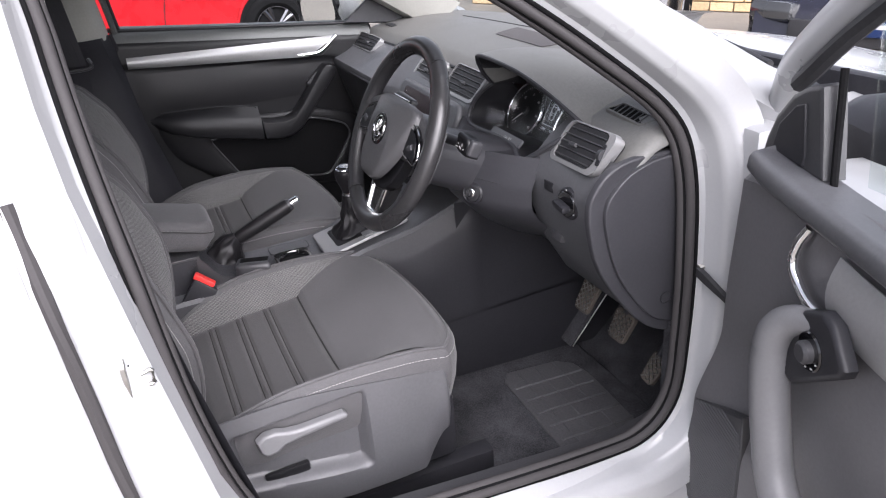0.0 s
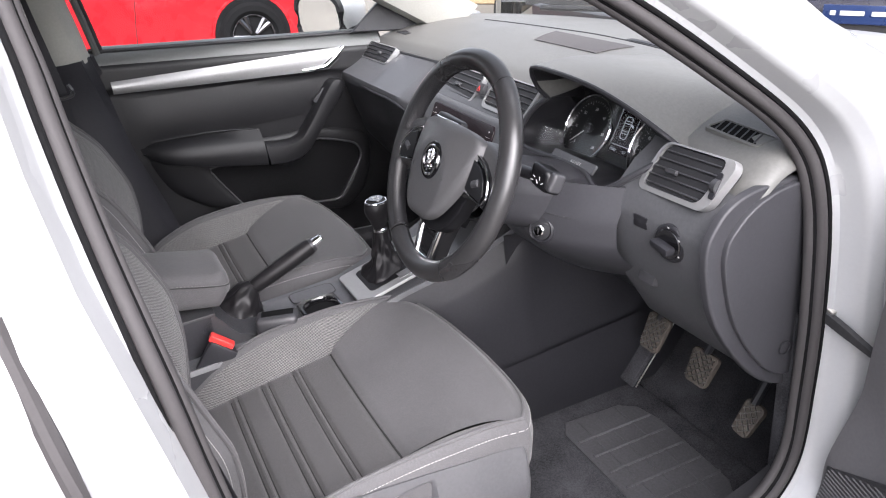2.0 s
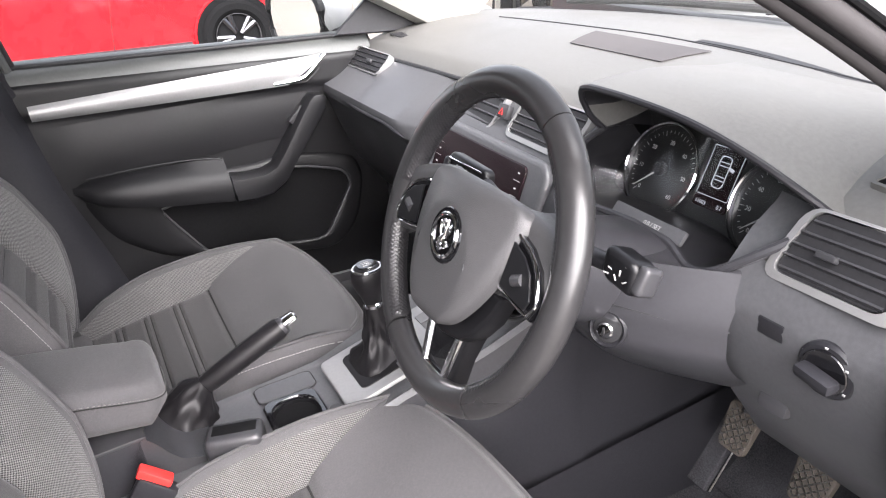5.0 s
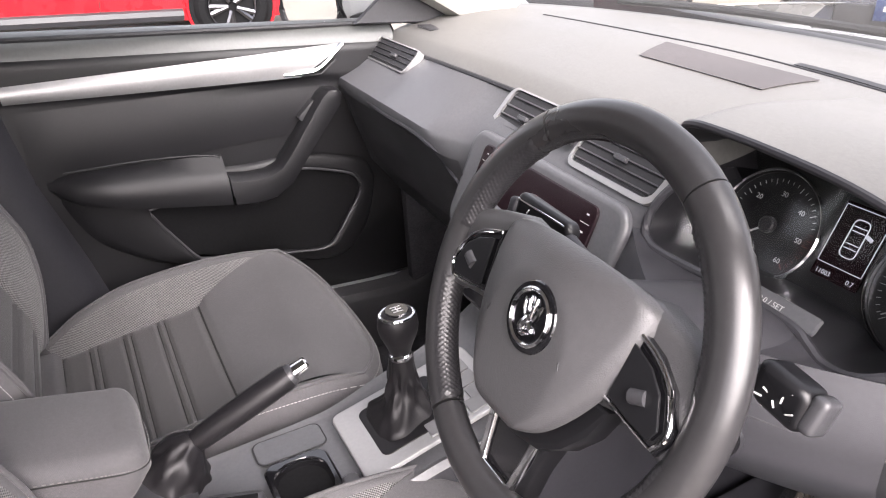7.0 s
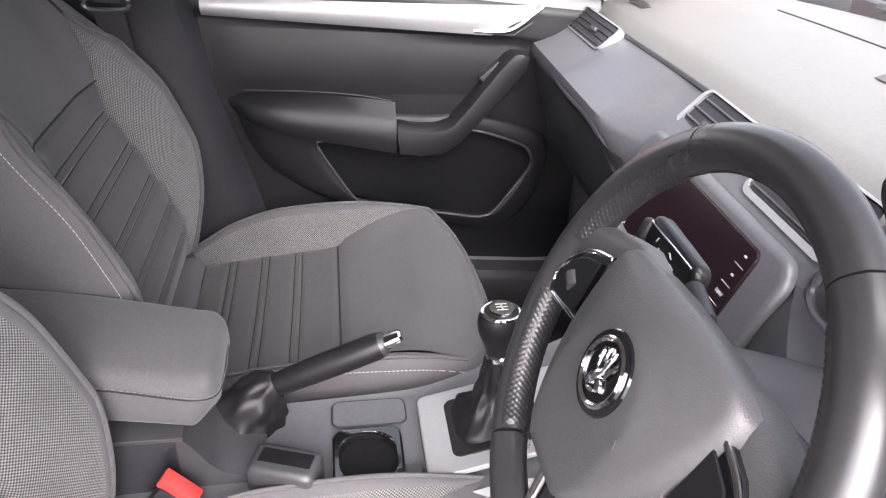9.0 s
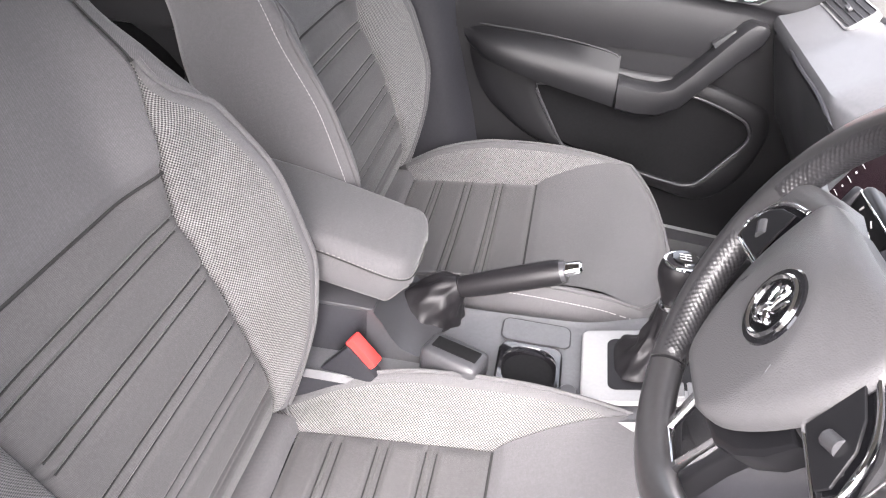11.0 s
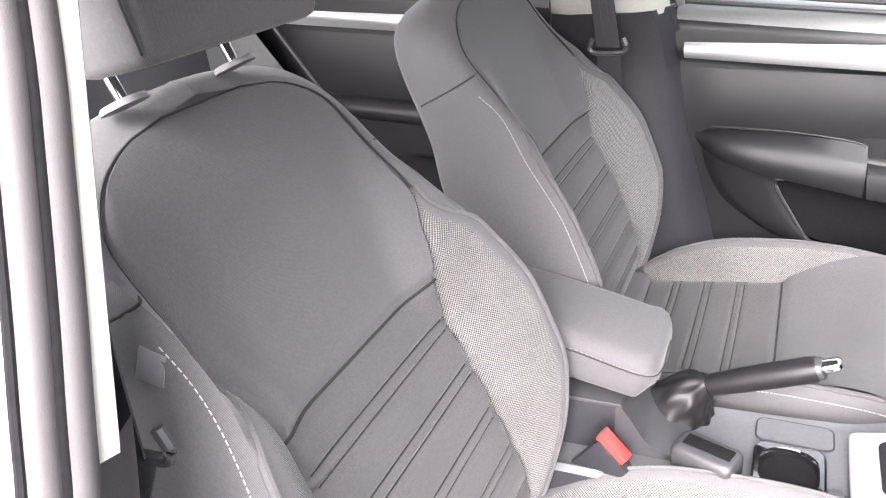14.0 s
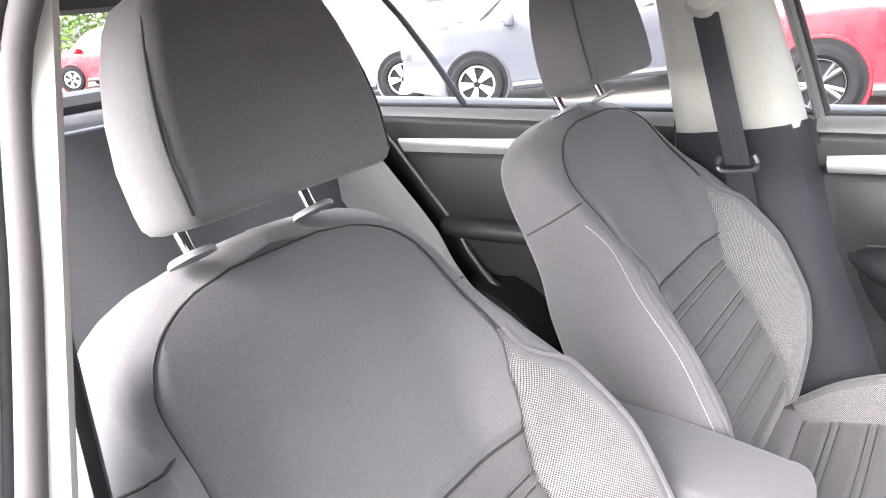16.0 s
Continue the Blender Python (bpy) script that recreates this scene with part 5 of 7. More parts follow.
for k in range(7):
    a = -0.042 + 0.0125 * k
    part("demister_rib", tube([demist(a - 0.008, 0.0135, 0.0016), demist(a + 0.008, -0.0135, 0.0016)], 0.0015, 5), HARD, dash)
for k in range(5):
    part("demister_slot", box((-0.66 + 0.014 * k, 0.40, dash_z(-0.66, 0.40) + 0.002), (0.008, 0.03, 0.003), 0.001, (0, 0, -30)), RUBBER, dash)

# instrument hood: its lip rises from the bay's corner to a blunt tip and sweeps down towards the door
LIP = spline([(0.240, 0.316, 0.942), (0.234, 0.299, 0.963), (0.233, 0.286, 0.988), (0.243, 0.277, 1.006), (0.258, 0.272, 1.014), (0.290, 0.267, 1.019), (0.37, 0.262, 1.020), (0.45, 0.267, 1.011), (0.52, 0.281, 0.988), (0.575, 0.300, 0.957), (0.610, 0.320, 0.928)], 6)


def hood(u, v):
    k = u * (len(LIP) - 1)
    i = min(len(LIP) - 2, int(k))
    q = LIP[i].lerp(LIP[i + 1], k - i)
    xb = q.x + 0.03 * (0.5 - u) * v
    y = q.y + (0.56 - q.y) * v
    s = smoothstep(0, 1, v)
    arch = max(0.0, math.sin(u * math.pi))
    return Vector((xb, y, q.z * (1 - s) + (dash_z(xb, 0.56) + 0.0005) * s + 0.012 * math.sin(v * math.pi) * arch))


cluster = part("instrument_hood", sheet(hood, 54, 20), SOFT, dash, "dark grey hood over the instruments")
part("hood_lip", tube([q + Vector((0, 0.002, -0.003)) for q in LIP], 0.0045, 8), DARKP, cluster)
part("hood_lining", loft([[q + Vector((0, 0.002, -0.003)) for q in LIP], [Vector((0.388 + (q.x - 0.388) * 0.985, q.y + 0.05, q.z - 0.014 * smoothstep(0.91, 0.98, q.z))) for q in LIP], [Vector((0.388 + (q.x - 0.388) * 0.97, 0.402, 0.80 + (q.z - 0.80) * 0.88)) for q in LIP]], closed=False, caps=False), BAYP, cluster, "dark lining under the hood")
# lower rim of the instrument bay
low = spline([LIP[0], (0.223, 0.300, 0.926), (0.210, 0.286, 0.905), (0.203, 0.277, 0.884), (0.204, 0.270, 0.865), (0.215, 0.265, 0.856), (0.238, 0.262, 0.852), (0.29, 0.264, 0.852), (0.33, 0.266, 0.854), (0.38, 0.265, 0.855), (0.43, 0.263, 0.853), (0.452, 0.258, 0.846), (0.478, 0.251, 0.841), (0.52, 0.247, 0.856), (0.568, 0.270, 0.892), LIP[-1]], 6)
part("bay_collar", loft([low, [q + Vector(((q.x - 0.388) * 0.10, 0.022, (q.z - 0.93) * 0.22)) for q in low], [q + Vector(((q.x - 0.388) * 0.16, 0.075, (q.z - 0.93) * 0.30)) for q in low]], closed=False, caps=False), FASCIA, cluster, "grey fascia round the instrument bay")
part("bay_rim", tube(low, 0.0055, 8), KNEEP, cluster, "smooth grey rim of the instrument bay")
part("bay_floor", loft([low, [Vector((0.388 + (q.x - 0.388) * 0.985, q.y + 0.05, q.z - 0.006)) for q in low], [Vector((0.388 + (q.x - 0.388) * 0.965, 0.378, max(0.812, q.z - 0.026))) for q in low]], closed=False, caps=False), BAYP, cluster, "dark curved wall of the instrument bay")
gf = plane((0.393, 0.382, 0.888), (1, 0, 0), (0, 0.48, 0.877))
part("instrument_face", slab([gf(a, b, -0.01) for a, b in rounded(0, 0, 0.41, 0.165, 0.04)], gf(0, 0, 1) - gf(0, 0), 0.01, 0.002), DIAL, cluster)
gn = gf(0, 0, 1) - gf(0, 0)
GB = -0.012
for cxg, marks in ((-0.098, [str(k) for k in range(0, 70, 10)]), (0.100, ["0", "20", "40", "60", "80", "100", "120", "140"])):
    part("dial_ring", disc(gf(cxg, GB, 0), gn, 0.067, 0.012, 52, 0.002, inner=0.0635), CHROME, cluster, "chrome dial ring")
    part("dial", disc(gf(cxg, GB, 0), gn, 0.0635, 0.003, 52, 0.0005), DIAL, cluster, "black dial with white figures")
    for k in range(36):
        a = radians(225 - 270 * k / 35)
        r0 = 0.0485 if k % 5 == 0 else 0.0515
        p = [gf(cxg + r * math.cos(a), GB + r * math.sin(a), 0.0034) for r in (r0, 0.0555)]
        part("tick", tube(p, 0.0004, 4), REDLIT if cxg < 0 and k > 27 else INK, cluster)
    for k, s in enumerate(marks):
        a = radians(225 - 270 * k / (len(marks) - 1))
        m = Matrix.Translation(gf(cxg + 0.0415 * math.cos(a), GB + 0.0415 * math.sin(a) - 0.003, 0.0036)) @ Euler((radians(61), 0, 0)).to_matrix().to_4x4()
        words(s, 0.0085, m, INK, cluster, "dial_figure")
    a = radians(222)
    part("needle", tube([gf(cxg, GB, 0.008), gf(cxg + 0.05 * math.cos(a), GB + 0.05 * math.sin(a), 0.008)], [0.0014, 0.0007], 6), INK, cluster)
    part("needle_cap", disc(gf(cxg, GB, 0.004), gn, 0.010, 0.008, 20, 0.002), RUBBER, cluster)
dsp = part("trip_display", slab([gf(a, b, 0.001) for a, b in rounded(0, 0.004, 0.056, 0.086, 0.003)], gn, 0.002, 0.0005), SCREEN, cluster, "small lit display with a car outline")
part("display_frame", tube([gf(a, b, 0.0036) for a, b in rounded(0, 0.010, 0.052, 0.066, 0.001, 1)], 0.0005, 4, closed=True), LIT, dsp)
part("car_outline", tube([gf(a, b, 0.0036) for a, b in rounded(0, 0.011, 0.018, 0.042, 0.006)], 0.0007, 4, closed=True), LIT, dsp)
for b in (0.000, 0.005, 0.019, 0.024):
    part("car_outline", tube([gf(-0.0075, b, 0.0036), gf(0.0075, b, 0.0036)], 0.0006, 4), LIT, dsp)
part("open_door_mark", box(gf(0.0135, 0.017, 0.0036), (0.008, 0.001, 0.004), 0, (-20, 25, 0)), LIT, dsp)
for s, a, b in (("11003", -0.014, -0.033), ("0.7", 0.018, -0.033)):
    words(s, 0.0072, Matrix.Translation(gf(a, b, 0.0038)) @ Euler((radians(61), 0, 0)).to_matrix().to_4x4(), LIT, dsp, "display_figure")
lens = part("cluster_lens", sheet(lambda u, v: gf(-0.195 + 0.39 * u, -0.075 + 0.135 * v, 0.024 + 0.40 * max(0.0, 0.17 - max(u, 0.07)) * (1 - smoothstep(0.25, 0.50, v)) + 0.018 * v * smoothstep(0.30, 0.5, u)), 80, 30), LENS, cluster, "clear cover over the dials")
lens.visible_shadow = False
kf = plane((0.383, 0.2735, 0.8585), (1, -0.02, 0.0), (0, 0.70, 0.714))
part("reset_key", slab([kf(a, b, 0) for a, b in rounded(0, 0, 0.132, 0.019, 0.003)], kf(0, 0, 1) - kf(0, 0), 0.005, 0.0015), FASCIA, cluster, "long grey reset key")
words("0.0 / SET", 0.0085, Matrix.Translation(kf(0.012, -0.002, 0.0056)) @ Euler((radians(45), 0, 0)).to_matrix().to_4x4(), INK, cluster)

# column shroud and knee panel
def shroud(u, v):
    a = u * math.tau
    back, fr = Vector((0.375, 0.275, 0.80)), on_wheel(0.004, -0.01, -0.085)
    c = back.lerp(fr, v)
    r = 0.084 - 0.012 * v
    ca, sa = math.copysign(abs(math.cos(a)) ** 0.8, math.cos(a)), math.copysign(abs(math.sin(a)) ** 0.8, math.sin(a))
    return c + Vector((ca * (r + 0.004), 0, 0)) + WU * (sa * r * (0.62 if sa > 0 else 0.95))
part("column_shroud", sheet(shroud, 40, 10), KNEEP, dash, "dark grey steering column shroud")
part("shroud_gap", tube([shroud(k / 40, 0.97) for k in range(40)], 0.004, 6, closed=True), RUBBER, dash)
def knee_y(x, z):
    return 0.145 + 0.9 * max(0.0, x - 0.42) ** 1.2 + 0.9 * max(0.0, 0.33 - x) ** 1.2 + 4.0 * max(0.0, 0.77 - z) ** 1.6 + 1.6 * max(0.0, z - 0.80) ** 1.4
def knee(u, v):
    x = 0.185 + 0.375 * u
    z = 0.662 + 0.20 * v + 0.03 * (abs(2 * u - 1) ** 3) * (1 - v)
    return Vector((x, knee_y(x, z), z))
part("knee_panel", sheet(knee, 40, 30), KNEEP, dash, "dark grey knee panel")


def apron(u, v):
    """The closed top between the knee panel and the rim of the instrument bay."""
    x = 0.188 + 0.366 * u
    front = Vector((x, knee_y(x, 0.862), 0.8615))
    rear = Vector((x, lerp_table([(0.19, 0.288), (0.235, 0.263), (0.38, 0.266), (0.478, 0.252), (0.555, 0.266)], x), lerp_table([(0.19, 0.866), (0.235, 0.850), (0.43, 0.850), (0.478, 0.839), (0.52, 0.853), (0.555, 0.875)], x)))
    return front.lerp(rear, v)


part("knee_apron", sheet(apron, 40, 4), KNEEP, dash, "dark grey top of the knee panel")
part("knee_seam", tube([Vector((x, knee_y(x, 0.812) - 0.0005, 0.812 - 0.10 * max(0, x - 0.45))) for x in [0.44 + 0.012 * k for k in range(11)]], 0.0012, 5), RUBBER, dash)
part("knee_return", sheet(lambda u, v: Vector((0.13 + 0.45 * u, 0.30 + 0.14 * v, 0.70 - 0.17 * v)), 6, 4), DARKP, dash)
ig = Vector((0.448, 0.148, 0.781))
ign = part("ignition_lock", disc(ig + Vector((-0.002, 0.012, -0.002)), (0.50, -0.82, 0.28), 0.024, 0.010, 36, 0.003, inner=0.018), DARKP, dash, "ignition lock with a chrome barrel")
part("lock_ring", disc(ig + Vector((-0.002, 0.012, -0.002)), (0.50, -0.82, 0.28), 0.019, 0.007, 36, 0.002), RUBBER, ign)
part("lock_barrel", disc(ig + Vector((0.002, 0.004, 0.0)), (0.50, -0.82, 0.28), 0.010, 0.008, 24, 0.002), CHROME, ign)
part("key_slot", box(ig + Vector((0.0062, -0.0032, 0.0025)), (0.0022, 0.0022, 0.010), 0, (0, 0, 12)), RUBBER, ign)
# wiper and indicator stalks
for sg, a0, a1, b0, h0, col in ((1, 0.160, 0.206, 0.040, -0.098, "wiper"), (-1, 0.085, 0.180, 0.050, -0.088, "indicator")):
    p0, p1 = on_wheel(sg * 0.05, b0 - 0.01, h0), on_wheel(sg * a0, b0, h0)
    st = part("stalk", tube([p0, p1], [0.011, 0.010], 10), DARKP, dash, "black " + col + " stalk")
    f = plane(on_wheel(sg * (a0 + a1) / 2, b0, h0), (sg, 0, 0.05 - 0.22 * (sg > 0)), WU + WN * 0.15)
    w = a1 - a0
    up = f(0, 0, 1) - f(0, 0)
    face = [f(a, b, -0.012 * (1 if up.dot(WN) > 0 else -1)) for a, b in rounded(0, 0, w, 0.036 if sg > 0 else 0.038, 0.010, 4)]
    part("stalk_head", slab(face if up.dot(WN) > 0 else face[::-1], WN, 0.028 if sg > 0 else 0.016, 0.007, seg=4), BLACKK, st, "black stalk head with white marks")
    cap = on_wheel(sg * (a1 + 0.002), b0 + 0.001, h0)
    part("stalk_cap", box(cap, (0.014, 0.024 if sg > 0 else 0.018, 0.031 if sg > 0 else 0.024), 0.008, (-25, 6 * sg, 0), seg=4), HARD if sg > 0 else DARKP, st)
    for k in range(7):
        part("key_mark", box(on_wheel(sg * (a0 + w * (0.20 + 0.10 * k)), b0 + 0.006 * (k % 3 - 1), h0 + (0.0162 if sg > 0 else 0.0082)), (0.0062, 0.0006, 0.0014), 0, (-25, 25 * k, 10)), INK, st)
# light switch and release handle
ls = part("light_switch", disc((0.672, 0.247, 0.813), (0.1, -1, 0.0), 0.031, 0.008, 36, 0.003), DARKP, dash, "round black light switch")
part("switch_ring", disc((0.672, 0.240, 0.813), (0.1, -1, 0.0), 0.024, 0.004, 36, 0.001), GLOSSK, ls)
part("switch_knob", box((0.673, 0.226, 0.812), (0.044, 0.018, 0.013), 0.005, (0, 3, -6)), DARKP, ls)
for k in range(4):
    a = radians(150 - 60 * k)
    part("switch_mark", box((0.672 + 0.027 * math.cos(a), 0.238, 0.813 + 0.027 * math.sin(a)), (0.003, 0.001, 0.002), 0), INK, ls)
part("blank_key", box((0.605, 0.243, 0.826), (0.032, 0.006, 0.020), 0.002), DARKP, dash)
part("release_handle", box((0.60, 0.268, 0.715), (0.040, 0.02, 0.022), 0.008, (-20, 0, 0)), HARD, dash, "bonnet release handle")
part("stalk_trim", tube([on_wheel(-0.092, 0.063, -0.081), on_wheel(-0.176, 0.063, -0.081)], 0.0012, 6), CHROME, dash)

# ---- middle console, levers, pedals, mats ----
console = thing("centre_console", (CX, 0.0, FLOOR), "grey plastic centre console with cup holder", "console")


def con_z(y):
    return lerp_table([(-0.62, 0.53), (-0.34, 0.54), (-0.1, 0.545), (0.0, 0.57), (0.12, 0.60), (0.2, 0.635), (0.26, 0.665)], y)


def con(u, v):
    y = -0.62 + 0.9 * v
    z = con_z(y)
    w = lerp_table([(-0.62, 0.095), (-0.34, 0.10), (0.0, 0.115), (0.26, 0.155)], y)
    prof = [(-w - 0.035, 0.17), (-w - 0.015, z - 0.07), (-w, z - 0.008), (-w + 0.008, z), (-w + 0.018, z - 0.004), (0, z - 0.006), (w - 0.018, z - 0.004), (w - 0.008, z), (w, z - 0.008), (w + 0.015, z - 0.07), (w + 0.035, 0.17)]
    f = u * 10
    i = min(9, int(f))
    a, b = prof[i], prof[i + 1]
    return Vector((CX + 0.008 + a[0] + (b[0] - a[0]) * (f - i), y, a[1] + (b[1] - a[1]) * (f - i)))


part("console_body", sheet(lambda u, v: con(0.2 + 0.6 * u, v), 24, 60), FASCIA, console, "dark grey console top")
for lo in (0.0, 0.8):
    part("console_flank", sheet(lambda u, v, lo=lo: con(lo + 0.2 * u, v), 8, 60), DARKP, console, "black console flank")
part("console_side", sheet(lambda u, v: Vector((0.196 + 0.03 * u + 0.018 * (1 - v), 0.22 + 0.60 * u, 0.18 + (0.475 - 0.06 * u) * v)), 12, 8), DARKP, console, "dark console side panel")
part("console_kick", sheet(lambda u, v: Vector((0.226 + 0.028 * u - 0.004 * v + 0.003 * math.sin(v * 3.1), 0.10 + 0.66 * u, 0.175 + (0.165 + 0.05 * u) * v)), 12, 6), DARKP, console, "dark plastic kick panel")
part("tunnel_carpet", sheet(lambda u, v: Vector((CX - 0.19 + 0.02 * v, -0.6 + 1.5 * u, 0.17 + 0.22 * v)), 10, 6), CARPET, console)
# gear plate with keys
gp = plane((0.044, 0.02, con_z(0.02) + 0.006), (1, 0, 0), (0, 0.974, 0.225))
gout, ginn = rounded(0, 0, 0.148, 0.225, 0.012), rounded(0, -0.018, 0.104, 0.118, 0.012)
gn2 = gp(0, 0, 1) - gp(0, 0)
part("gear_plate", slab([gp(a, b, -0.004) for a, b in gout], gn2, 0.007, 0.003), SATIN, console, "satin silver gear plate")
part("gear_well", slab([gp(a, b, 0.0) for a, b in ginn], gn2, 0.0045, 0.001), BLACKL, console)
for k in range(3):
    part("console_key", slab([gp(a, b, 0.001) for a, b in rounded(0.052, 0.005 + 0.032 * k, 0.026, 0.028, 0.002)], gn2, 0.005, 0.001), SATINP, console, "blank grey console key")
    part("console_key", slab([gp(a, b, 0.001) for a, b in rounded(-0.03 + 0.03 * k, 0.082, 0.027, 0.028, 0.002)], gn2, 0.005, 0.001), SATINP, console, "blank grey console key")
# cup holder and card slot
def cup_ring(w, d, r, z):
    return [Vector((CX + 0.035 + a, -0.16 + b, con_z(-0.16) + z)) for a, b in rounded(0, 0, w, d, r)]


cup = part("cup_frame", loft([cup_ring(0.104, 0.090, 0.016, -0.01), cup_ring(0.104, 0.090, 0.016, 0.006), cup_ring(0.098, 0.084, 0.014, 0.009), cup_ring(0.086, 0.074, 0.030, 0.009), cup_ring(0.082, 0.070, 0.030, 0.005), cup_ring(0.080, 0.068, 0.030, -0.004)], caps=False), GLOSSK, console, "gloss black cup holder frame")
part("cup_well", slab(cup_ring(0.084, 0.072, 0.030, -0.0055), (0, 0, 1), 0.002, 0.0), TYRE, cup)
bx = part("card_box", box((0.090, -0.261, 0.560), (0.050, 0.086, 0.046), 0.014, (0, 0, -19), seg=4), HARD, console, "grey plastic card holder")
part("card_slot", box((0.089, -0.259, 0.5815), (0.023, 0.066, 0.005), 0.002, (0, 0, -19)), TYRE, bx)
part("socket_cap", disc((0.098, -0.105, con_z(-0.1) - 0.001), (0, 0, 1), 0.013, 0.012, 24, 0.003), HARD, console, "round socket cap")
tray = [Vector((CX - 0.055 + a, -0.155 + b, con_z(-0.15))) for a, b in rounded(0, 0, 0.05, 0.10, 0.012)]
mat_tray = part("coin_tray", slab([q - Vector((0, 0, 0.005)) for q in tray], (0, 0, 1), 0.004, 0.002), FASCIA, console, "shallow grey tray")
part("tray_edge", tube([q - Vector((0, 0, 0.002)) for q in tray], 0.0014, 6, closed=True), RUBBER, mat_tray)
# box below the arm rest
part("rear_box", box((-0.002, -0.520, 0.545), (0.158, 0.284, 0.14), 0.008), DARKP, console, "dark plastic storage box")
part("box_rim", box((-0.002, -0.520, 0.6155), (0.164, 0.288, 0.007), 0.003), HARD, console, "grey plastic rim of the box")
part("box_slope", loft([[Vector((x, y, z)) for x in (-0.080, 0.077)] + [Vector((x, y - 0.03, z - 0.03)) for x in (0.077, -0.080)] for y, z in ((-0.380, 0.614), (-0.366, 0.596), (-0.352, 0.572), (-0.338, 0.556), (-0.315, 0.547), (-0.29, 0.543))]), HARD, console, "sloping grey plastic front of the box")

arm = thing("arm_rest", (0.0, -0.5, 0.63), "dark grey cloth arm rest with grey stitching", "arm rest")
rings = []
for k in range(21):
    a = min(1.0, k / 12)
    e = max(0, k - 12) / 8
    y = -0.66 + 0.295 * a
    zt = lerp_table([(-0.66, 0.752), (-0.52, 0.731), (-0.42, 0.709), (-0.365, 0.695)], y) - 0.034 * e * e * e
    zb = lerp_table([(-0.66, 0.672), (-0.45, 0.638), (-0.365, 0.622)], y) + 0.004 * e
    t = e * math.pi / 2
    shrink = 0.030 * (1 - math.cos(t))
    ring = []
    for p, q in rounded(0, 0, 0.164 - 2 * shrink, zt - zb, 0.021, 6):
        f = (q / (zt - zb)) + 0.5
        ring.append(Vector((-0.002 + p * (1.0 - 0.05 * (1 - f)), y + 0.034 * math.sin(t) * (0.30 + 0.70 * math.sin(min(1.0, f * 1.25) * math.pi / 2)), (zt + zb) / 2 + q + 0.004 * (1 - (p / 0.082) ** 2) * f)))
    rings.append(ring)
part("pad", loft(rings), CLOTH, arm, "", 60)
line = spline([(0.0800, -0.64, 0.733), (0.0803, -0.55, 0.720), (0.0803, -0.45, 0.700), (0.0802, -0.385, 0.683), (0.0775, -0.357, 0.675), (0.066, -0.338, 0.668), (0.045, -0.3305, 0.665), (0.0, -0.3285, 0.664), (-0.05, -0.333, 0.665)], 10)
bm = bmesh.new()
tube([q + Vector((0, 0, -0.003)) for q in line], 0.0011, 5, bm=bm)
part("seam", bm, SEAMK, arm)
bm = bmesh.new()
for a, b in zip(line, line[1:]):
    tube([a.lerp(b, 0.15), a.lerp(b, 0.65)], 0.0007, 5, bm=bm)
part("stitching", bm, DULLTHREAD, arm, "grey sewn stitches")

# gear lever
gear = thing("gear_lever", (0.035, 0.01, 0.56), "gear lever with a chrome-topped black knob", "gear lever")
def folds(a, z):
    return 0.5 * math.sin(3 * a + 70 * z) + 0.35 * math.sin(7 * a - 110 * z) + 0.3 * math.sin(11 * a + 40 * z)


boot = []
for k in range(25):
    z = 0.570 + 0.103 * k / 24
    r = lerp_table([(0.570, 0.050), (0.578, 0.047), (0.590, 0.037), (0.605, 0.028), (0.625, 0.0225), (0.65, 0.0185), (0.673, 0.0165)], z)
    sq = 0.55 + 0.45 * smoothstep(0.575, 0.61, z)
    w = 0.0042 * smoothstep(0.570, 0.582, z) * (1 - smoothstep(0.62, 0.668, z)) + 0.0008
    boot.append([Vector((0.035 + (r + w * folds(a, z)) * math.copysign(abs(math.cos(a)) ** sq, math.cos(a)), 0.005 + (1.05 * r + w * folds(a, z)) * math.copysign(abs(math.sin(a)) ** sq, math.sin(a)), z)) for a in [n / 48 * math.tau for n in range(48)]])
part("boot", loft(boot), BLACKL, gear, "creased black leather boot")
part("collar", disc((0.035, 0.005, 0.670), (0, 0, 1), 0.0155, 0.010, 24, 0.002), CHROME, gear, "chrome collar")
kn = [(0.680, 0.013), (0.690, 0.0155), (0.70, 0.019), (0.712, 0.0235), (0.724, 0.0255), (0.735, 0.0245), (0.743, 0.020), (0.747, 0.014)]
part("knob", loft([[Vector((0.035 + r * math.cos(a), 0.005 + 1.12 * r * math.sin(a), z)) for a in [k / 28 * math.tau for k in range(28)]] for z, r in kn]), BLACKL, gear, "glossy black knob")
part("knob_ring", tube([Vector((0.035 + 0.0205 * math.cos(a), 0.005 + 0.023 * math.sin(a), 0.7415)) for a in [k / 28 * math.tau for k in range(28)]], 0.0028, 8, closed=True), CHROME, gear, "chrome ring")
part("knob_plate", disc((0.035, 0.005, 0.745), (0, 0, 1), 0.0165, 0.0035, 28, 0.001), GLOSSK, gear)
for d in (-0.006, 0, 0.006):
    part("gate_mark", box((0.035 + d, 0.005, 0.7487), (0.0014, 0.014, 0.0006), 0), INK, gear)
part("gate_mark", box((0.035, 0.005, 0.7487), (0.013, 0.0014, 0.0006), 0), INK, gear)

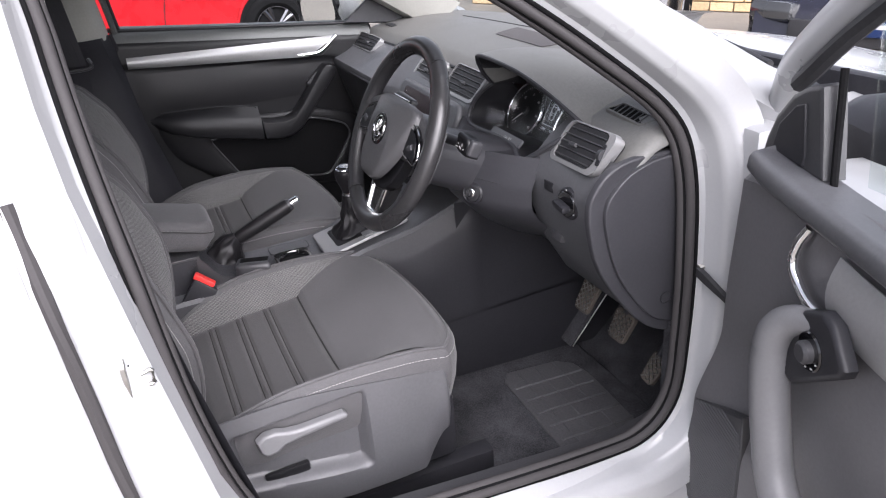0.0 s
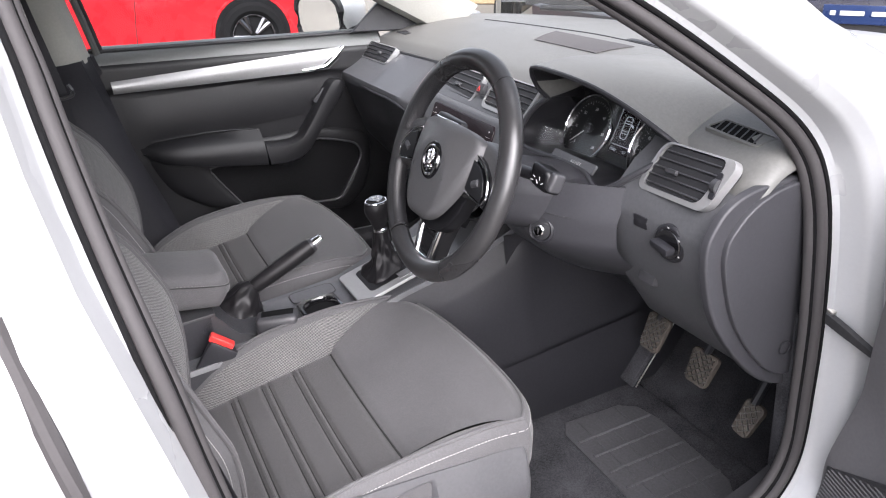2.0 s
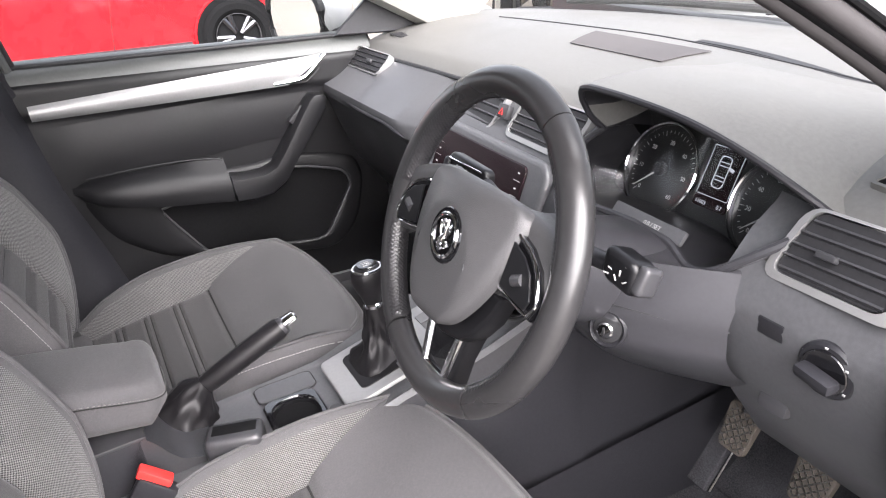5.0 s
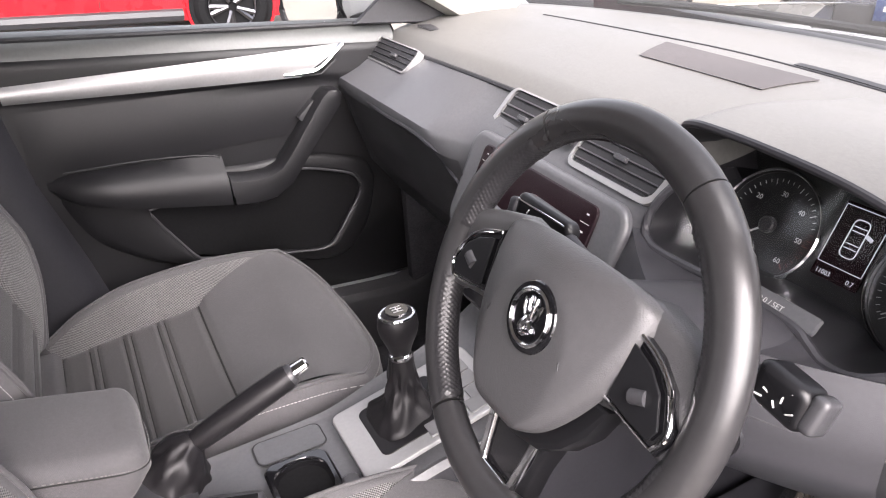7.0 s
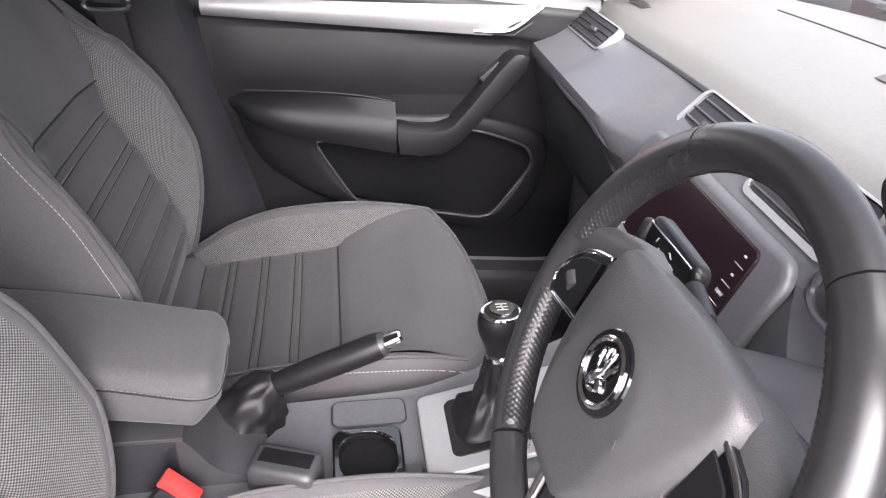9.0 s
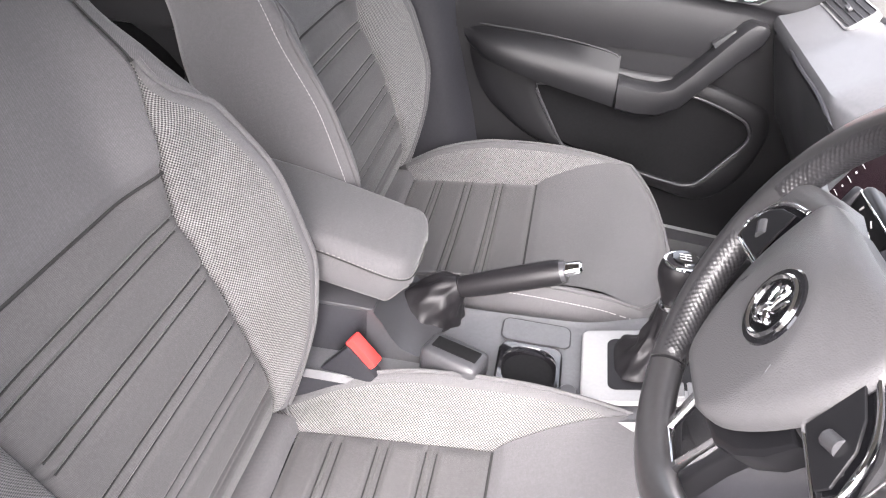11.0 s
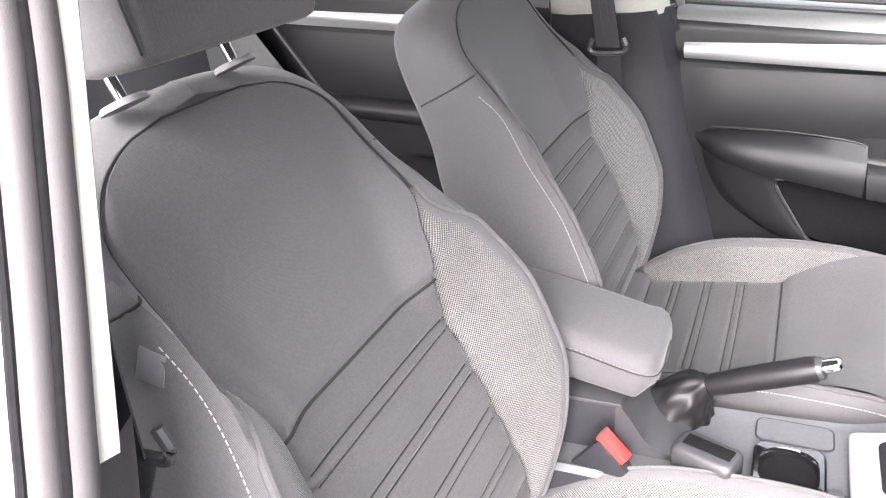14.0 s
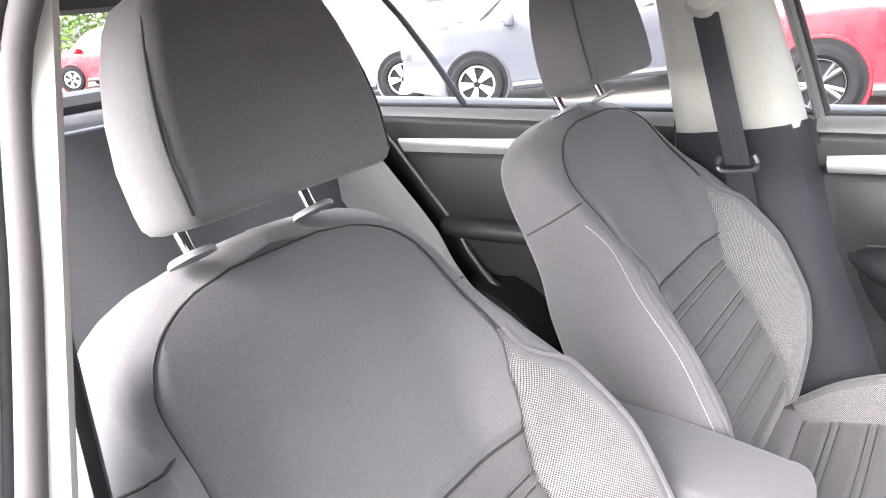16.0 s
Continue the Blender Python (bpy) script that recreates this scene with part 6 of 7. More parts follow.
# handbrake
hbk = thing("handbrake", (-0.03, -0.27, 0.55), "black leather handbrake lever with a chrome button", "handbrake")
h0, h1 = Vector((-0.038, -0.275, 0.592)), Vector((-0.030, -0.132, 0.655))
hd = (h1 - h0).normalized()
part("grip", tube([h0 + hd * d for d in (0.0, 0.01, 0.05, 0.10, 0.145, 0.152)], [0.0150, 0.0165, 0.0180, 0.0186, 0.0184, 0.0165], 22), BLACKL, hbk, "black leather grip")
part("end_cap", tube([h0 + hd * d for d in (0.148, 0.153, 0.158, 0.160)], [0.0168, 0.0165, 0.0150, 0.012], 22), HARD, hbk, "dark plastic end cap")
part("button", tube([h0 + hd * d + Vector((0, 0, 0.003)) for d in (0.155, 0.168, 0.178, 0.181)], [0.0125, 0.0120, 0.0110, 0.007], 18, flat=0.75), CHROME, hbk, "chrome release button")
rings = []
for k in range(21):
    t = k / 20
    r = lerp_table([(0, 0.019), (0.1, 0.024), (0.3, 0.036), (0.55, 0.044), (0.8, 0.048), (1.0, 0.052)], t)
    c = h0.lerp(Vector((-0.036, -0.322, 0.540)), t)
    n1 = hd.lerp(Vector((0, 0.35, 0.95)), t).normalized()
    s = Vector((1, 0, 0))
    w = n1.cross(s).normalized()
    rings.append([c + (s * math.cos(a) * r * 0.88 + w * math.sin(a) * r) * (1 + 0.11 * folds(a, 0.10 * t) * smoothstep(0, 0.2, t)) for a in [n / 48 * math.tau for n in range(48)]])
part("boot", loft(rings), BLACKL, hbk, "creased black leather boot")

# seat belt buckle beside the driver's cushion
buckle = thing("belt_buckle", (0.115, -0.40, 0.5), "black seat belt buckle with a red release button", "seat belt buckle")
part("stalk", tube([(0.115, -0.44, 0.40), (0.114, -0.415, 0.50)], 0.012, 8), DARKP, buckle)
part("housing", box((0.116, -0.402, 0.532), (0.024, 0.058, 0.085), 0.006, (-38, -6, -12)), DARKP, buckle)
part("release_button", box((0.113, -0.380, 0.573), (0.022, 0.050, 0.014), 0.003, (-38, -6, -12)), RED, buckle, "red release button")

# pedals
WORN = material("worn_rubber", (0.085, 0.072, 0.060), 0.7, vary=0.4, scale=60, bump=0.4, bump_scale=500)
for nm, c, size, z0, rot in (("clutch_pedal", (0.338, 0.515, 0.378), (0.062, 0.012, 0.085), 0.62, (-28, 0, 0)), ("brake_pedal", (0.483, 0.515, 0.366), (0.066, 0.012, 0.075), 0.62, (-28, 0, 0)), ("accelerator_pedal", (0.628, 0.50, 0.335), (0.044, 0.012, 0.075), 0.60, (-30, 8, 0))):
    ped = thing(nm, (c[0], c[1] + 0.05, FLOOR), "worn steel " + nm.replace("_", " ") + " with rubber grid", "pedal")
    m = Matrix.LocRotScale(c, Euler([radians(a) for a in rot]), None)
    hw, hh = size[0] / 2, size[2] / 2
    part("plate", slab([m @ Vector((a * (1 + 0.12 * b / hh), 0.004, b)) for a, b in rounded(0, 0, size[0], size[2], 0.012)], m.to_3x3() @ Vector((0, -1, 0)), 0.011, 0.004), WORN, ped, "worn pedal rubber")
    for d in (-1, 1):
        for k in range(-5, 6):
            # a diagonal of the grid, cut off at the plate's edge
            o = k * 0.0155
            lo, hi = max(-hw + 0.005, d * (-hh + 0.006) + o) if d > 0 else max(-hw + 0.005, o - hh + 0.006), min(hw - 0.005, o + hh - 0.006)
            if hi - lo > 0.012:
                part("grid_bar", tube([m @ Vector((a, -0.0075, d * (a - o))) for a in (lo, hi)], 0.0014, 5), STEEL, ped)
    part("arm", tube(spline([Vector(c) + Vector((0, 0.012, 0.03)), Vector(c) + Vector((0.0, 0.07, 0.12)), Vector((c[0], 0.66, z0))], 5), 0.009, 8), DARKP, ped)
# floor mat with a ribbed heel pad
mat = thing("floor_mat", (0.45, 0.3, FLOOR), "black carpet floor mat with a ribbed rubber heel pad", "floor mat")
part("carpet_mat", slab([Vector((0.43 + a, 0.18 + b, FLOOR + 0.004)) for a, b in rounded(0, 0, 0.50, 0.72, 0.05)], (0, 0, 1), 0.010, 0.005), CARPET, mat)
hp = [Vector((a, b, FLOOR + 0.013)) for a, b in ((0.285, 0.30), (0.30, 0.44), (0.33, 0.475), (0.39, 0.488), (0.615, 0.475), (0.655, 0.45), (0.645, 0.29), (0.60, 0.27), (0.32, 0.275))]
part("heel_pad", slab(hp[::-1], (0, 0, 1), 0.006, 0.003), MATR, mat, "ribbed black rubber pad")
for k in range(5):
    x = 0.36 + 0.055 * k
    part("rib", tube([Vector((x, 0.285, FLOOR + 0.020)), Vector((x + 0.01, 0.475, FLOOR + 0.0205))], 0.0042, 6), MATR, mat)
for k in range(3):
    y = 0.325 + 0.052 * k
    part("cross_rib", tube([Vector((0.305, y, FLOOR + 0.0195)), Vector((0.640, y - 0.008, FLOOR + 0.0195))], 0.0026, 6), MATR, mat)
foot = thing("foot_rest", (0.24, 0.6, FLOOR), "black rubber foot rest", "foot rest")
part("plate", slab([Vector(q) for q in ((0.215, 0.50, 0.20), (0.285, 0.50, 0.20), (0.285, 0.66, 0.40), (0.215, 0.66, 0.40))], (0, -0.78, 0.62), 0.012, 0.005), CARPET, foot)
part("edge", tube([(0.292, 0.50, 0.205), (0.292, 0.66, 0.405)], 0.0018, 6), STEEL, foot)

# ---- doors ----
def belt_z(y):
    return lerp_table([(-1.6, 1.165), (-1.25, 1.128), (-0.65, 1.062), (-0.46, 1.041), (0.35, 0.962)], y)


def door_inside(name, y0t, y0b, y1t, y1b, label, strip, rest, pocket, window, pocket_cut=True):
    """The inner face of a closed passenger-side door, from its rear edge (y0) to its front edge (y1), top and bottom."""
    d = thing(name, (-0.78, (y0b + y1b) / 2, 0.3), label, "car door", "doors")
    X = -0.735

    def at(y, z):
        zb = belt_z(y)
        x = X + 0.018 * smoothstep(0.55, 0.80, z) - 0.050 * smoothstep(zb - 0.052, zb + 0.004, z) - 0.03 * (1 - smoothstep(0.33, 0.5, z)) + 0.010 * smoothstep(zb - 0.12, zb - 0.10, z)
        px0, px1, pz0, pz1 = pocket
        if pocket_cut and px0 < y < px1 and pz0 - 0.1 < z < pz1 + 0.05:
            top = pz1 + 0.0
            bot = pz0 + (px1 - y) / (px1 - px0) * 0.07
            back = px0 + 0.09 * smoothstep(bot, top, z) * 0 + 0.08 * (1 - smoothstep(bot, top, z))
            k = smoothstep(bot - 0.006, bot + 0.006, z) * (1 - smoothstep(top - 0.006, top + 0.006, z)) * smoothstep(px0, px0 + 0.02, y + (z - bot) * 0.25) * (1 - smoothstep(px1 - 0.015, px1, y + (top - z) * 0.35))
            x -= 0.055 * k
        return x

    def f(u, v):
        zt = belt_z(y0t + (y1t - y0t) * u)
        z = 0.33 + (zt - 0.33) * v
        ya, yb = y0b + (y0t - y0b) * v, y1b + (y1t - y1b) * v
        y = ya + (yb - ya) * u
        return Vector((at(y, z), y, z))
    # Closed doors wear the darkened copy, with the cabin's shade in its colour.
    part("door_card", sheet(f, 110, 100), DOOR_SHADED, d, "dark grey moulded door card")

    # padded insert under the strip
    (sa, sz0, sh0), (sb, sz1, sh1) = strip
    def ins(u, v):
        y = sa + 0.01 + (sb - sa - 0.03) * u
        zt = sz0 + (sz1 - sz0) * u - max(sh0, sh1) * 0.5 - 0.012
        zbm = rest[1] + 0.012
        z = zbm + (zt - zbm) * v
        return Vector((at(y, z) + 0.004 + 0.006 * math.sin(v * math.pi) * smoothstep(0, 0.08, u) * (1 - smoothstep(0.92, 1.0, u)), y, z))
    part("insert", sheet(ins, 24, 12), DOOR_SHADED, d, "dark padded insert")

    def st(u, v):
        y = sa + (sb - (0.10 * (1 - v) if window[0] > -1 else 0.0) - sa) * u
        h = (sh0 + (sh1 - sh0) * u) * (1 - 0.0 * u)
        z = sz0 + (sz1 - sz0) * u + (v - 0.5) * h
        return Vector((at(y, z) + 0.008 + 0.006 * math.sin(v * math.pi), y, z))
    part("trim_strip", sheet(st, 60, 8, 0.003), SATIN, d, "satin silver trim strip")
    def roll(u, v):
        y = y0t + 0.01 + (y1t - y0t - 0.02) * u
        zb = belt_z(y)
        a = v * math.pi / 2
        return Vector((X - 0.042 + 0.066 * math.cos(a) ** 0.8, y, zb - 0.062 + 0.064 * math.sin(a) ** 0.9))
    part("window_sill_pad", sheet(roll, 40, 10), SILLP, d, "soft pad along the window sill, skylight in its colour")
    if window:
        g = []
        yy0, yy1 = window
        def gl(u, v):
            y = yy0 + (yy1 - yy0) * u
            zb = belt_z(y) - 0.01
            z = zb + (1.34 - zb) * v
            return Vector((CX - tumble(z) - 0.012, y, z))
        gg = part("window_glass", sheet(gl, 12, 8), GLASS, d, "clear side window")
        gg.visible_shadow = False
        part("window_seal", tube([Vector((CX - tumble(belt_z(y)) - 0.012, y, belt_z(y) - 0.003)) for y in [yy0 + (yy1 - yy0) * k / 12 for k in range(13)]], 0.005, 8), RUBBER, d)
    return d, at


pd, pd_at = door_inside("passenger_door", -0.45, -0.35, 0.36, 0.36, "closed passenger door with silver strip and grab handle", ((-0.42, 0.940, 0.030), (0.225, 0.910, 0.052)), (-0.38, 0.75), (-0.26, 0.235, 0.445, 0.655), (-0.47, 0.44), pocket_cut=False)
# chrome inner handle in its dish
part("inner_handle", tube(spline([(-0.700, 0.092, 0.893), (-0.696, 0.125, 0.892), (-0.694, 0.158, 0.894), (-0.695, 0.184, 0.908), (-0.698, 0.205, 0.924), (-0.702, 0.224, 0.937)], 6), 0.0085, 12, flat=0.6), CHROME, pd, "chrome door handle")
part("handle_gap", tube([Vector((-0.700, y, z)) for y, z in ((0.086, 0.888), (0.172, 0.882), (0.208, 0.907))], 0.0025, 6), RUBBER, pd)
# arm rest: top pad and body, tapering to the rear
rings = []
for y, zt, zm, zl in ((-0.392, 0.762, 0.755, 0.742), (-0.375, 0.772, 0.757, 0.722), (-0.34, 0.773, 0.754, 0.704), (-0.27, 0.770, 0.745, 0.683), (-0.2, 0.765, 0.735, 0.666), (-0.12, 0.757, 0.723, 0.650), (-0.062, 0.747, 0.712, 0.638)):
    k = smoothstep(-0.392, -0.33, y)
    rings.append([Vector((x, y, z)) for x, z in ((-0.745, zt), (-0.722 + 0.012 * k, zt - 0.001), (-0.715 + 0.030 * k, zm + 0.006), (-0.715 + 0.040 * k, zm - 0.004), (-0.715 + 0.045 * k, (zm + zl) / 2), (-0.715 + 0.035 * k, zl + 0.008), (-0.725 + 0.012 * k, zl - 0.002), (-0.745, zl - 0.004))])
part("arm_rest", loft(rings), DOOR_SHADED, pd, "padded dark arm rest")
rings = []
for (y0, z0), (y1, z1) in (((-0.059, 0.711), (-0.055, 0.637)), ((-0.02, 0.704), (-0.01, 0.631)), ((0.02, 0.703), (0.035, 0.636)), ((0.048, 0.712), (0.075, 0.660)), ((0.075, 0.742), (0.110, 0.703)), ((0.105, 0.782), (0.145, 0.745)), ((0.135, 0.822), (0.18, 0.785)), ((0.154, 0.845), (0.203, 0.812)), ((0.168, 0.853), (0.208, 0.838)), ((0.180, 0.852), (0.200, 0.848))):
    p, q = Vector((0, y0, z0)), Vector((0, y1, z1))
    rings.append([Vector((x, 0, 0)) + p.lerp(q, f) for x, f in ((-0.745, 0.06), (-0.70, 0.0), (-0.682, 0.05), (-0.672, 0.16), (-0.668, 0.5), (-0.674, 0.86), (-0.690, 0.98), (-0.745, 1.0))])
part("grab_handle", loft(rings), DOOR_SHADED, pd, "dark plastic grab handle")
part("rest_seam", tube([Vector((-0.670, y, z)) for y, z in ((-0.0605, 0.712), (-0.059, 0.69), (-0.0575, 0.668))], 0.0012, 5), RUBBER, pd)
part("flap_line", tube(spline([(-0.712, -0.36, 0.776), (-0.710, -0.2, 0.769), (-0.710, -0.08, 0.751), (-0.702, -0.066, 0.735)], 5), 0.0016, 5), RUBBER, pd)
part("window_switch", box((-0.700, 0.128, 0.812), (0.02, 0.05, 0.012), 0.003, (42, 0, 0)), RUBBER, pd, "black window switch")
# raised moulding round the map pocket, whose floor is the card behind it
def star(poly, c, n):
    """n points of a closed outline, at even angles round c."""
    out = []
    for k in range(n):
        a = k / n * math.tau
        d = Vector((math.cos(a), math.sin(a)))
        best = 0.0
        for p, q in zip(poly, poly[1:] + poly[:1]):
            p, q = Vector(p) - Vector(c), Vector(q) - Vector(c)
            e = q - p
            den = d.x * e.y - d.y * e.x
            if abs(den) > 1e-9:
                r, f = (p.x * e.y - p.y * e.x) / den, (p.x * d.y - p.y * d.x) / den
                if r > 0 and -1e-6 <= f <= 1 + 1e-6:
                    best = max(best, r)
        out.append((c[0] + d.x * best, c[1] + d.y * best))
    return out


def flat_curve(points):
    return [(q.x, q.y) for q in spline([(a, b, 0) for a, b in points], 5, closed=True)]


PC = (0.03, 0.58)
inner_edge = star(flat_curve([(0.10, 0.682), (0.195, 0.652), (0.226, 0.632), (0.236, 0.595), (0.205, 0.545), (0.160, 0.483), (0.138, 0.471), (0.11, 0.471), (0.0, 0.492), (-0.135, 0.520), (-0.155, 0.535), (-0.172, 0.56), (-0.222, 0.648), (-0.215, 0.665), (-0.1, 0.675), (0.0, 0.682)]), PC, 120)
outer_edge = star(flat_curve([(0.10, 0.715), (0.24, 0.675), (0.268, 0.645), (0.276, 0.60), (0.252, 0.51), (0.205, 0.445), (0.16, 0.428), (0.11, 0.437), (0.0, 0.467), (-0.14, 0.503), (-0.23, 0.535), (-0.285, 0.570), (-0.332, 0.612), (-0.362, 0.668), (-0.378, 0.735), (-0.34, 0.745), (-0.2, 0.73), (0.0, 0.715)]), PC, 120)
rings = []
for f, h in ((0.0, 0.002), (0.10, 0.009), (0.25, 0.013), (0.80, 0.017), (0.93, 0.0165), (1.0, 0.012), (1.0, -0.002)):
    rings.append([Vector((pd_at(y, z) + h, y, z)) for y, z in [(a[0] + (b[0] - a[0]) * f, a[1] + (b[1] - a[1]) * f) for a, b in zip(outer_edge, inner_edge)]])
part("pocket_surround", loft(rings, caps=False), DOOR_SHADED, pd, "dark moulding round the map pocket", 50)
part("pocket_lip", tube([Vector((pd_at(y, z) + 0.0155, y, z)) for y, z in inner_edge], 0.0032, 8, closed=True), HARD, pd, "smooth edge of the map pocket")
# Near-black sheet over the pocket floor: the recess's shade as colour.
part("pocket_liner", loft([[Vector((pd_at(y, z) + 0.001, y, z)) for y, z in [(PC[0] + (a - PC[0]) * f, PC[1] + (b - PC[1]) * f) for a, b in inner_edge]] for f in (1.0, 0.7, 0.4, 0.1)]), TYRE, pd, "map pocket floor, its shade put in as black")
# window frame at the middle pillar
part("frame_strip", tube([Vector((CX - tumble(z) - 0.002, lerp_table([(1.03, -0.432), (1.15, -0.448), (1.25, -0.464), (1.36, -0.480)], z), z)) for z in (1.03, 1.12, 1.22, 1.36)], 0.009, 8), SILLP, pd, "grey window frame edge")
part("frame_seal", tube([Vector((CX - tumble(z) - 0.014, lerp_table([(1.03, -0.420), (1.15, -0.436), (1.25, -0.452), (1.36, -0.468)], z), z)) for z in (1.03, 1.12, 1.22, 1.36)], 0.006, 8), RUBBER, pd)
part("rear_seal", tube(spline([(-0.742, -0.448, 1.02), (-0.735, -0.430, 0.915), (-0.735, -0.404, 0.76), (-0.735, -0.366, 0.49), (-0.735, -0.345, 0.36)], 5), 0.010, 8), RUBBER, pd)
part("rear_trim", tube(spline([(-0.728, -0.425, 0.925), (-0.728, -0.386, 0.76)], 4), 0.007, 8), HARD, pd)

rd, _ = door_inside("rear_passenger_door", -1.64, -1.60, -0.70, -0.78, "closed rear passenger door with silver strip", ((-1.44, 1.034, 0.034), (-0.80, 0.990, 0.042)), (-1.3, 0.80), (-1.25, -0.95, 0.50, 0.66), (-1.66, -0.68))
part("arm_rest", tube(spline([(-0.71, -1.33, 0.812), (-0.690, -1.25, 0.808), (-0.684, -1.0, 0.792), (-0.70, -0.86, 0.775)], 6), 0.034, 12, flat=0.8), DOOR_SHADED, rd, "dark plastic arm rest")
part("edge_line", tube(spline([(-0.706, -1.488, 1.07), (-0.709, -1.408, 0.95), (-0.711, -1.322, 0.824), (-0.711, -1.283, 0.739), (-0.708, -1.226, 0.662), (-0.70, -1.136, 0.580)], 5), 0.008, 8), RUBBER, rd, "black rubber edge")
bar = [Vector((CX - tumble(z) - 0.008, y, z)) for y, z in ((-1.205, 1.125), (-1.245, 1.24), (-1.283, 1.345), (-1.312, 1.42))]
part("quarter_bar", tube(bar, 0.013, 8, flat=0.6), RUBBER, rd, "black window divider")

# open driver's door: hinged at its front edge, seen from inside
HINGE, OPEN = Vector((0.925, 0.468, 0)), radians(-18.0)
DU, DV = Vector((math.cos(OPEN), math.sin(OPEN), 0)), Vector((0, 0, 1))
DN = Vector((math.sin(OPEN), -math.cos(OPEN), 0))


def on_door(a, z, h=0.0):
    return HINGE + DU * a + DV * z + DN * h


dd = thing("driver_door", on_door(0.5, 0.2), "open white driver's door with dark trim inside", "car door", "doors")


def dbelt(a):
    return lerp_table([(0.0, 0.925), (0.08, 0.940), (0.2, 0.946), (0.4, 0.950), (1.05, 0.985)], a)


def dedge(z):
    """The door card's front edge, leaning with the hinge post."""
    return lerp_table([(0.18, -0.05), (0.42, -0.045), (0.57, -0.035), (0.76, -0.01), (0.95, 0.008)], z)


def dcard(u, v):
    z0 = 0.22
    a1 = dedge(z0 + 0.73 * v)
    a = a1 + (1.04 - a1) * u
    zt = dbelt(a)
    z = z0 + (zt - z0) * v
    low = 1 - smoothstep(0.45, 0.62, z)
    h = 0.050 + 0.040 * low * (1 - smoothstep(0.16, 0.30, a)) + 0.015 * smoothstep(0.5, 0.75, z) - 0.03 * smoothstep(zt - 0.03, zt, z) ** 2
    h *= smoothstep(-0.02, 0.02, a - a1) * 0.6 + 0.4
    return on_door(a, z, h)


# The open door wears the brightened copy of the same plastic.
part("door_card", sheet(dcard, 70, 60), DOOR_LIT, dd, "dark grey moulded door card")
part("door_shell", slab([on_door(a, z, -0.12) for a, z in ((-0.03, 0.14), (1.03, 0.15), (1.10, 0.6), (1.06, 1.0), (0.03, 0.925), (0.0, 0.55))], DN, 0.14, 0.03), WHITE, dd, "white painted door skin")
rings = []
for a, zb, h in ((0.052, 0.934, 0.05), (0.056, 0.930, 0.080), (0.10, 0.927, 0.086), (0.20, 0.920, 0.086), (0.30, 0.916, 0.086), (0.40, 0.911, 0.086), (0.70, 0.925, 0.086), (1.03, 0.95, 0.080)):
    rings.append([on_door(a, zb + z, d) for z, d in ((0.004, 0.040), (0.0, h - 0.010), (0.004, h - 0.003), (0.010, h), (0.026, h - 0.002), (0.033, h - 0.008), (0.034, h - 0.020), (0.026, 0.0))])
part("belt_rail", loft(rings), FASCIA, dd, "soft dark belt rail", 50)
part("tweeter_panel", slab([on_door(a, z, -0.002) for a, z in ((0.006, 0.942), (0.172, 0.952), (0.160, 1.01), (0.143, 1.076), (0.13, 1.076), (0.104, 1.068), (0.072, 1.050), (0.034, 1.010), (0.014, 0.972))], DN, 0.034, 0.008), HARD, dd, "black corner panel with speaker grille")
part("tweeter_grille", slab([on_door(a, z, 0.030) for a, z in ((0.040, 0.958), (0.124, 0.958), (0.128, 0.975), (0.112, 1.045), (0.09, 1.038), (0.052, 1.002))], DN, 0.006, 0.003), DARKP, dd)
fr = spline([on_door(a, z, h) for a, z, h in ((-0.10, 0.985, -0.05), (-0.04, 1.055, -0.035), (0.02, 1.105, -0.03), (0.11, 1.178, -0.03), (0.25, 1.27, -0.035), (0.45, 1.36, -0.05), (0.65, 1.405, -0.07), (0.9, 1.41, -0.08), (1.03, 1.35, -0.06), (1.08, 1.02, 0.0))], 6)
part("window_frame", tube(fr, [0.022 + 0.012 * min(1.0, k / 12) for k in range(len(fr))], 12, flat=0.9), WHITE, dd, "white window frame")
part("frame_seal", tube([q + DN * 0.014 + Vector((0, 0, -0.030)) + DU * 0.022 for q in fr[8:]], 0.014, 8), RUBBER, dd, "black rubber seal")
part("frame_post", tube([on_door(0.182, 0.945, 0.02), on_door(0.166, 1.03, 0.016), on_door(0.150, 1.10, 0.01)], 0.0055, 8), TYRE, dd)
dg = part("window_glass", slab([on_door(a, z, -0.02) for a, z in ((0.20, 0.95), (1.04, 1.0), (1.02, 1.34), (0.9, 1.39), (0.65, 1.385), (0.45, 1.34), (0.27, 1.26), (0.17, 1.16))], DN, 0.004, 0.0), GLASS, dd, "clear side window")
dg.visible_shadow = False
rings = []
for d, f in ((-0.12, 0.5), (-0.14, 0.8), (-0.18, 1.0), (-0.25, 1.0), (-0.30, 0.8), (-0.33, 0.4)):
    rings.append([on_door(0.0 + 0.115 * f * math.copysign(abs(math.cos(t)) ** 0.6, math.cos(t)), 0.935 + 0.062 * f * math.copysign(abs(math.sin(t)) ** 0.6, math.sin(t)), d) for t in [k / 20 * math.tau for k in range(20)]])
part("door_mirror", loft(rings), DARKP, dd, "black-backed door mirror")
part("mirror_foot", box(on_door(0.0, 0.862, -0.20), (0.26, 0.10, 0.045), 0.02, (0, 0, -18)), GLOSSK, dd)
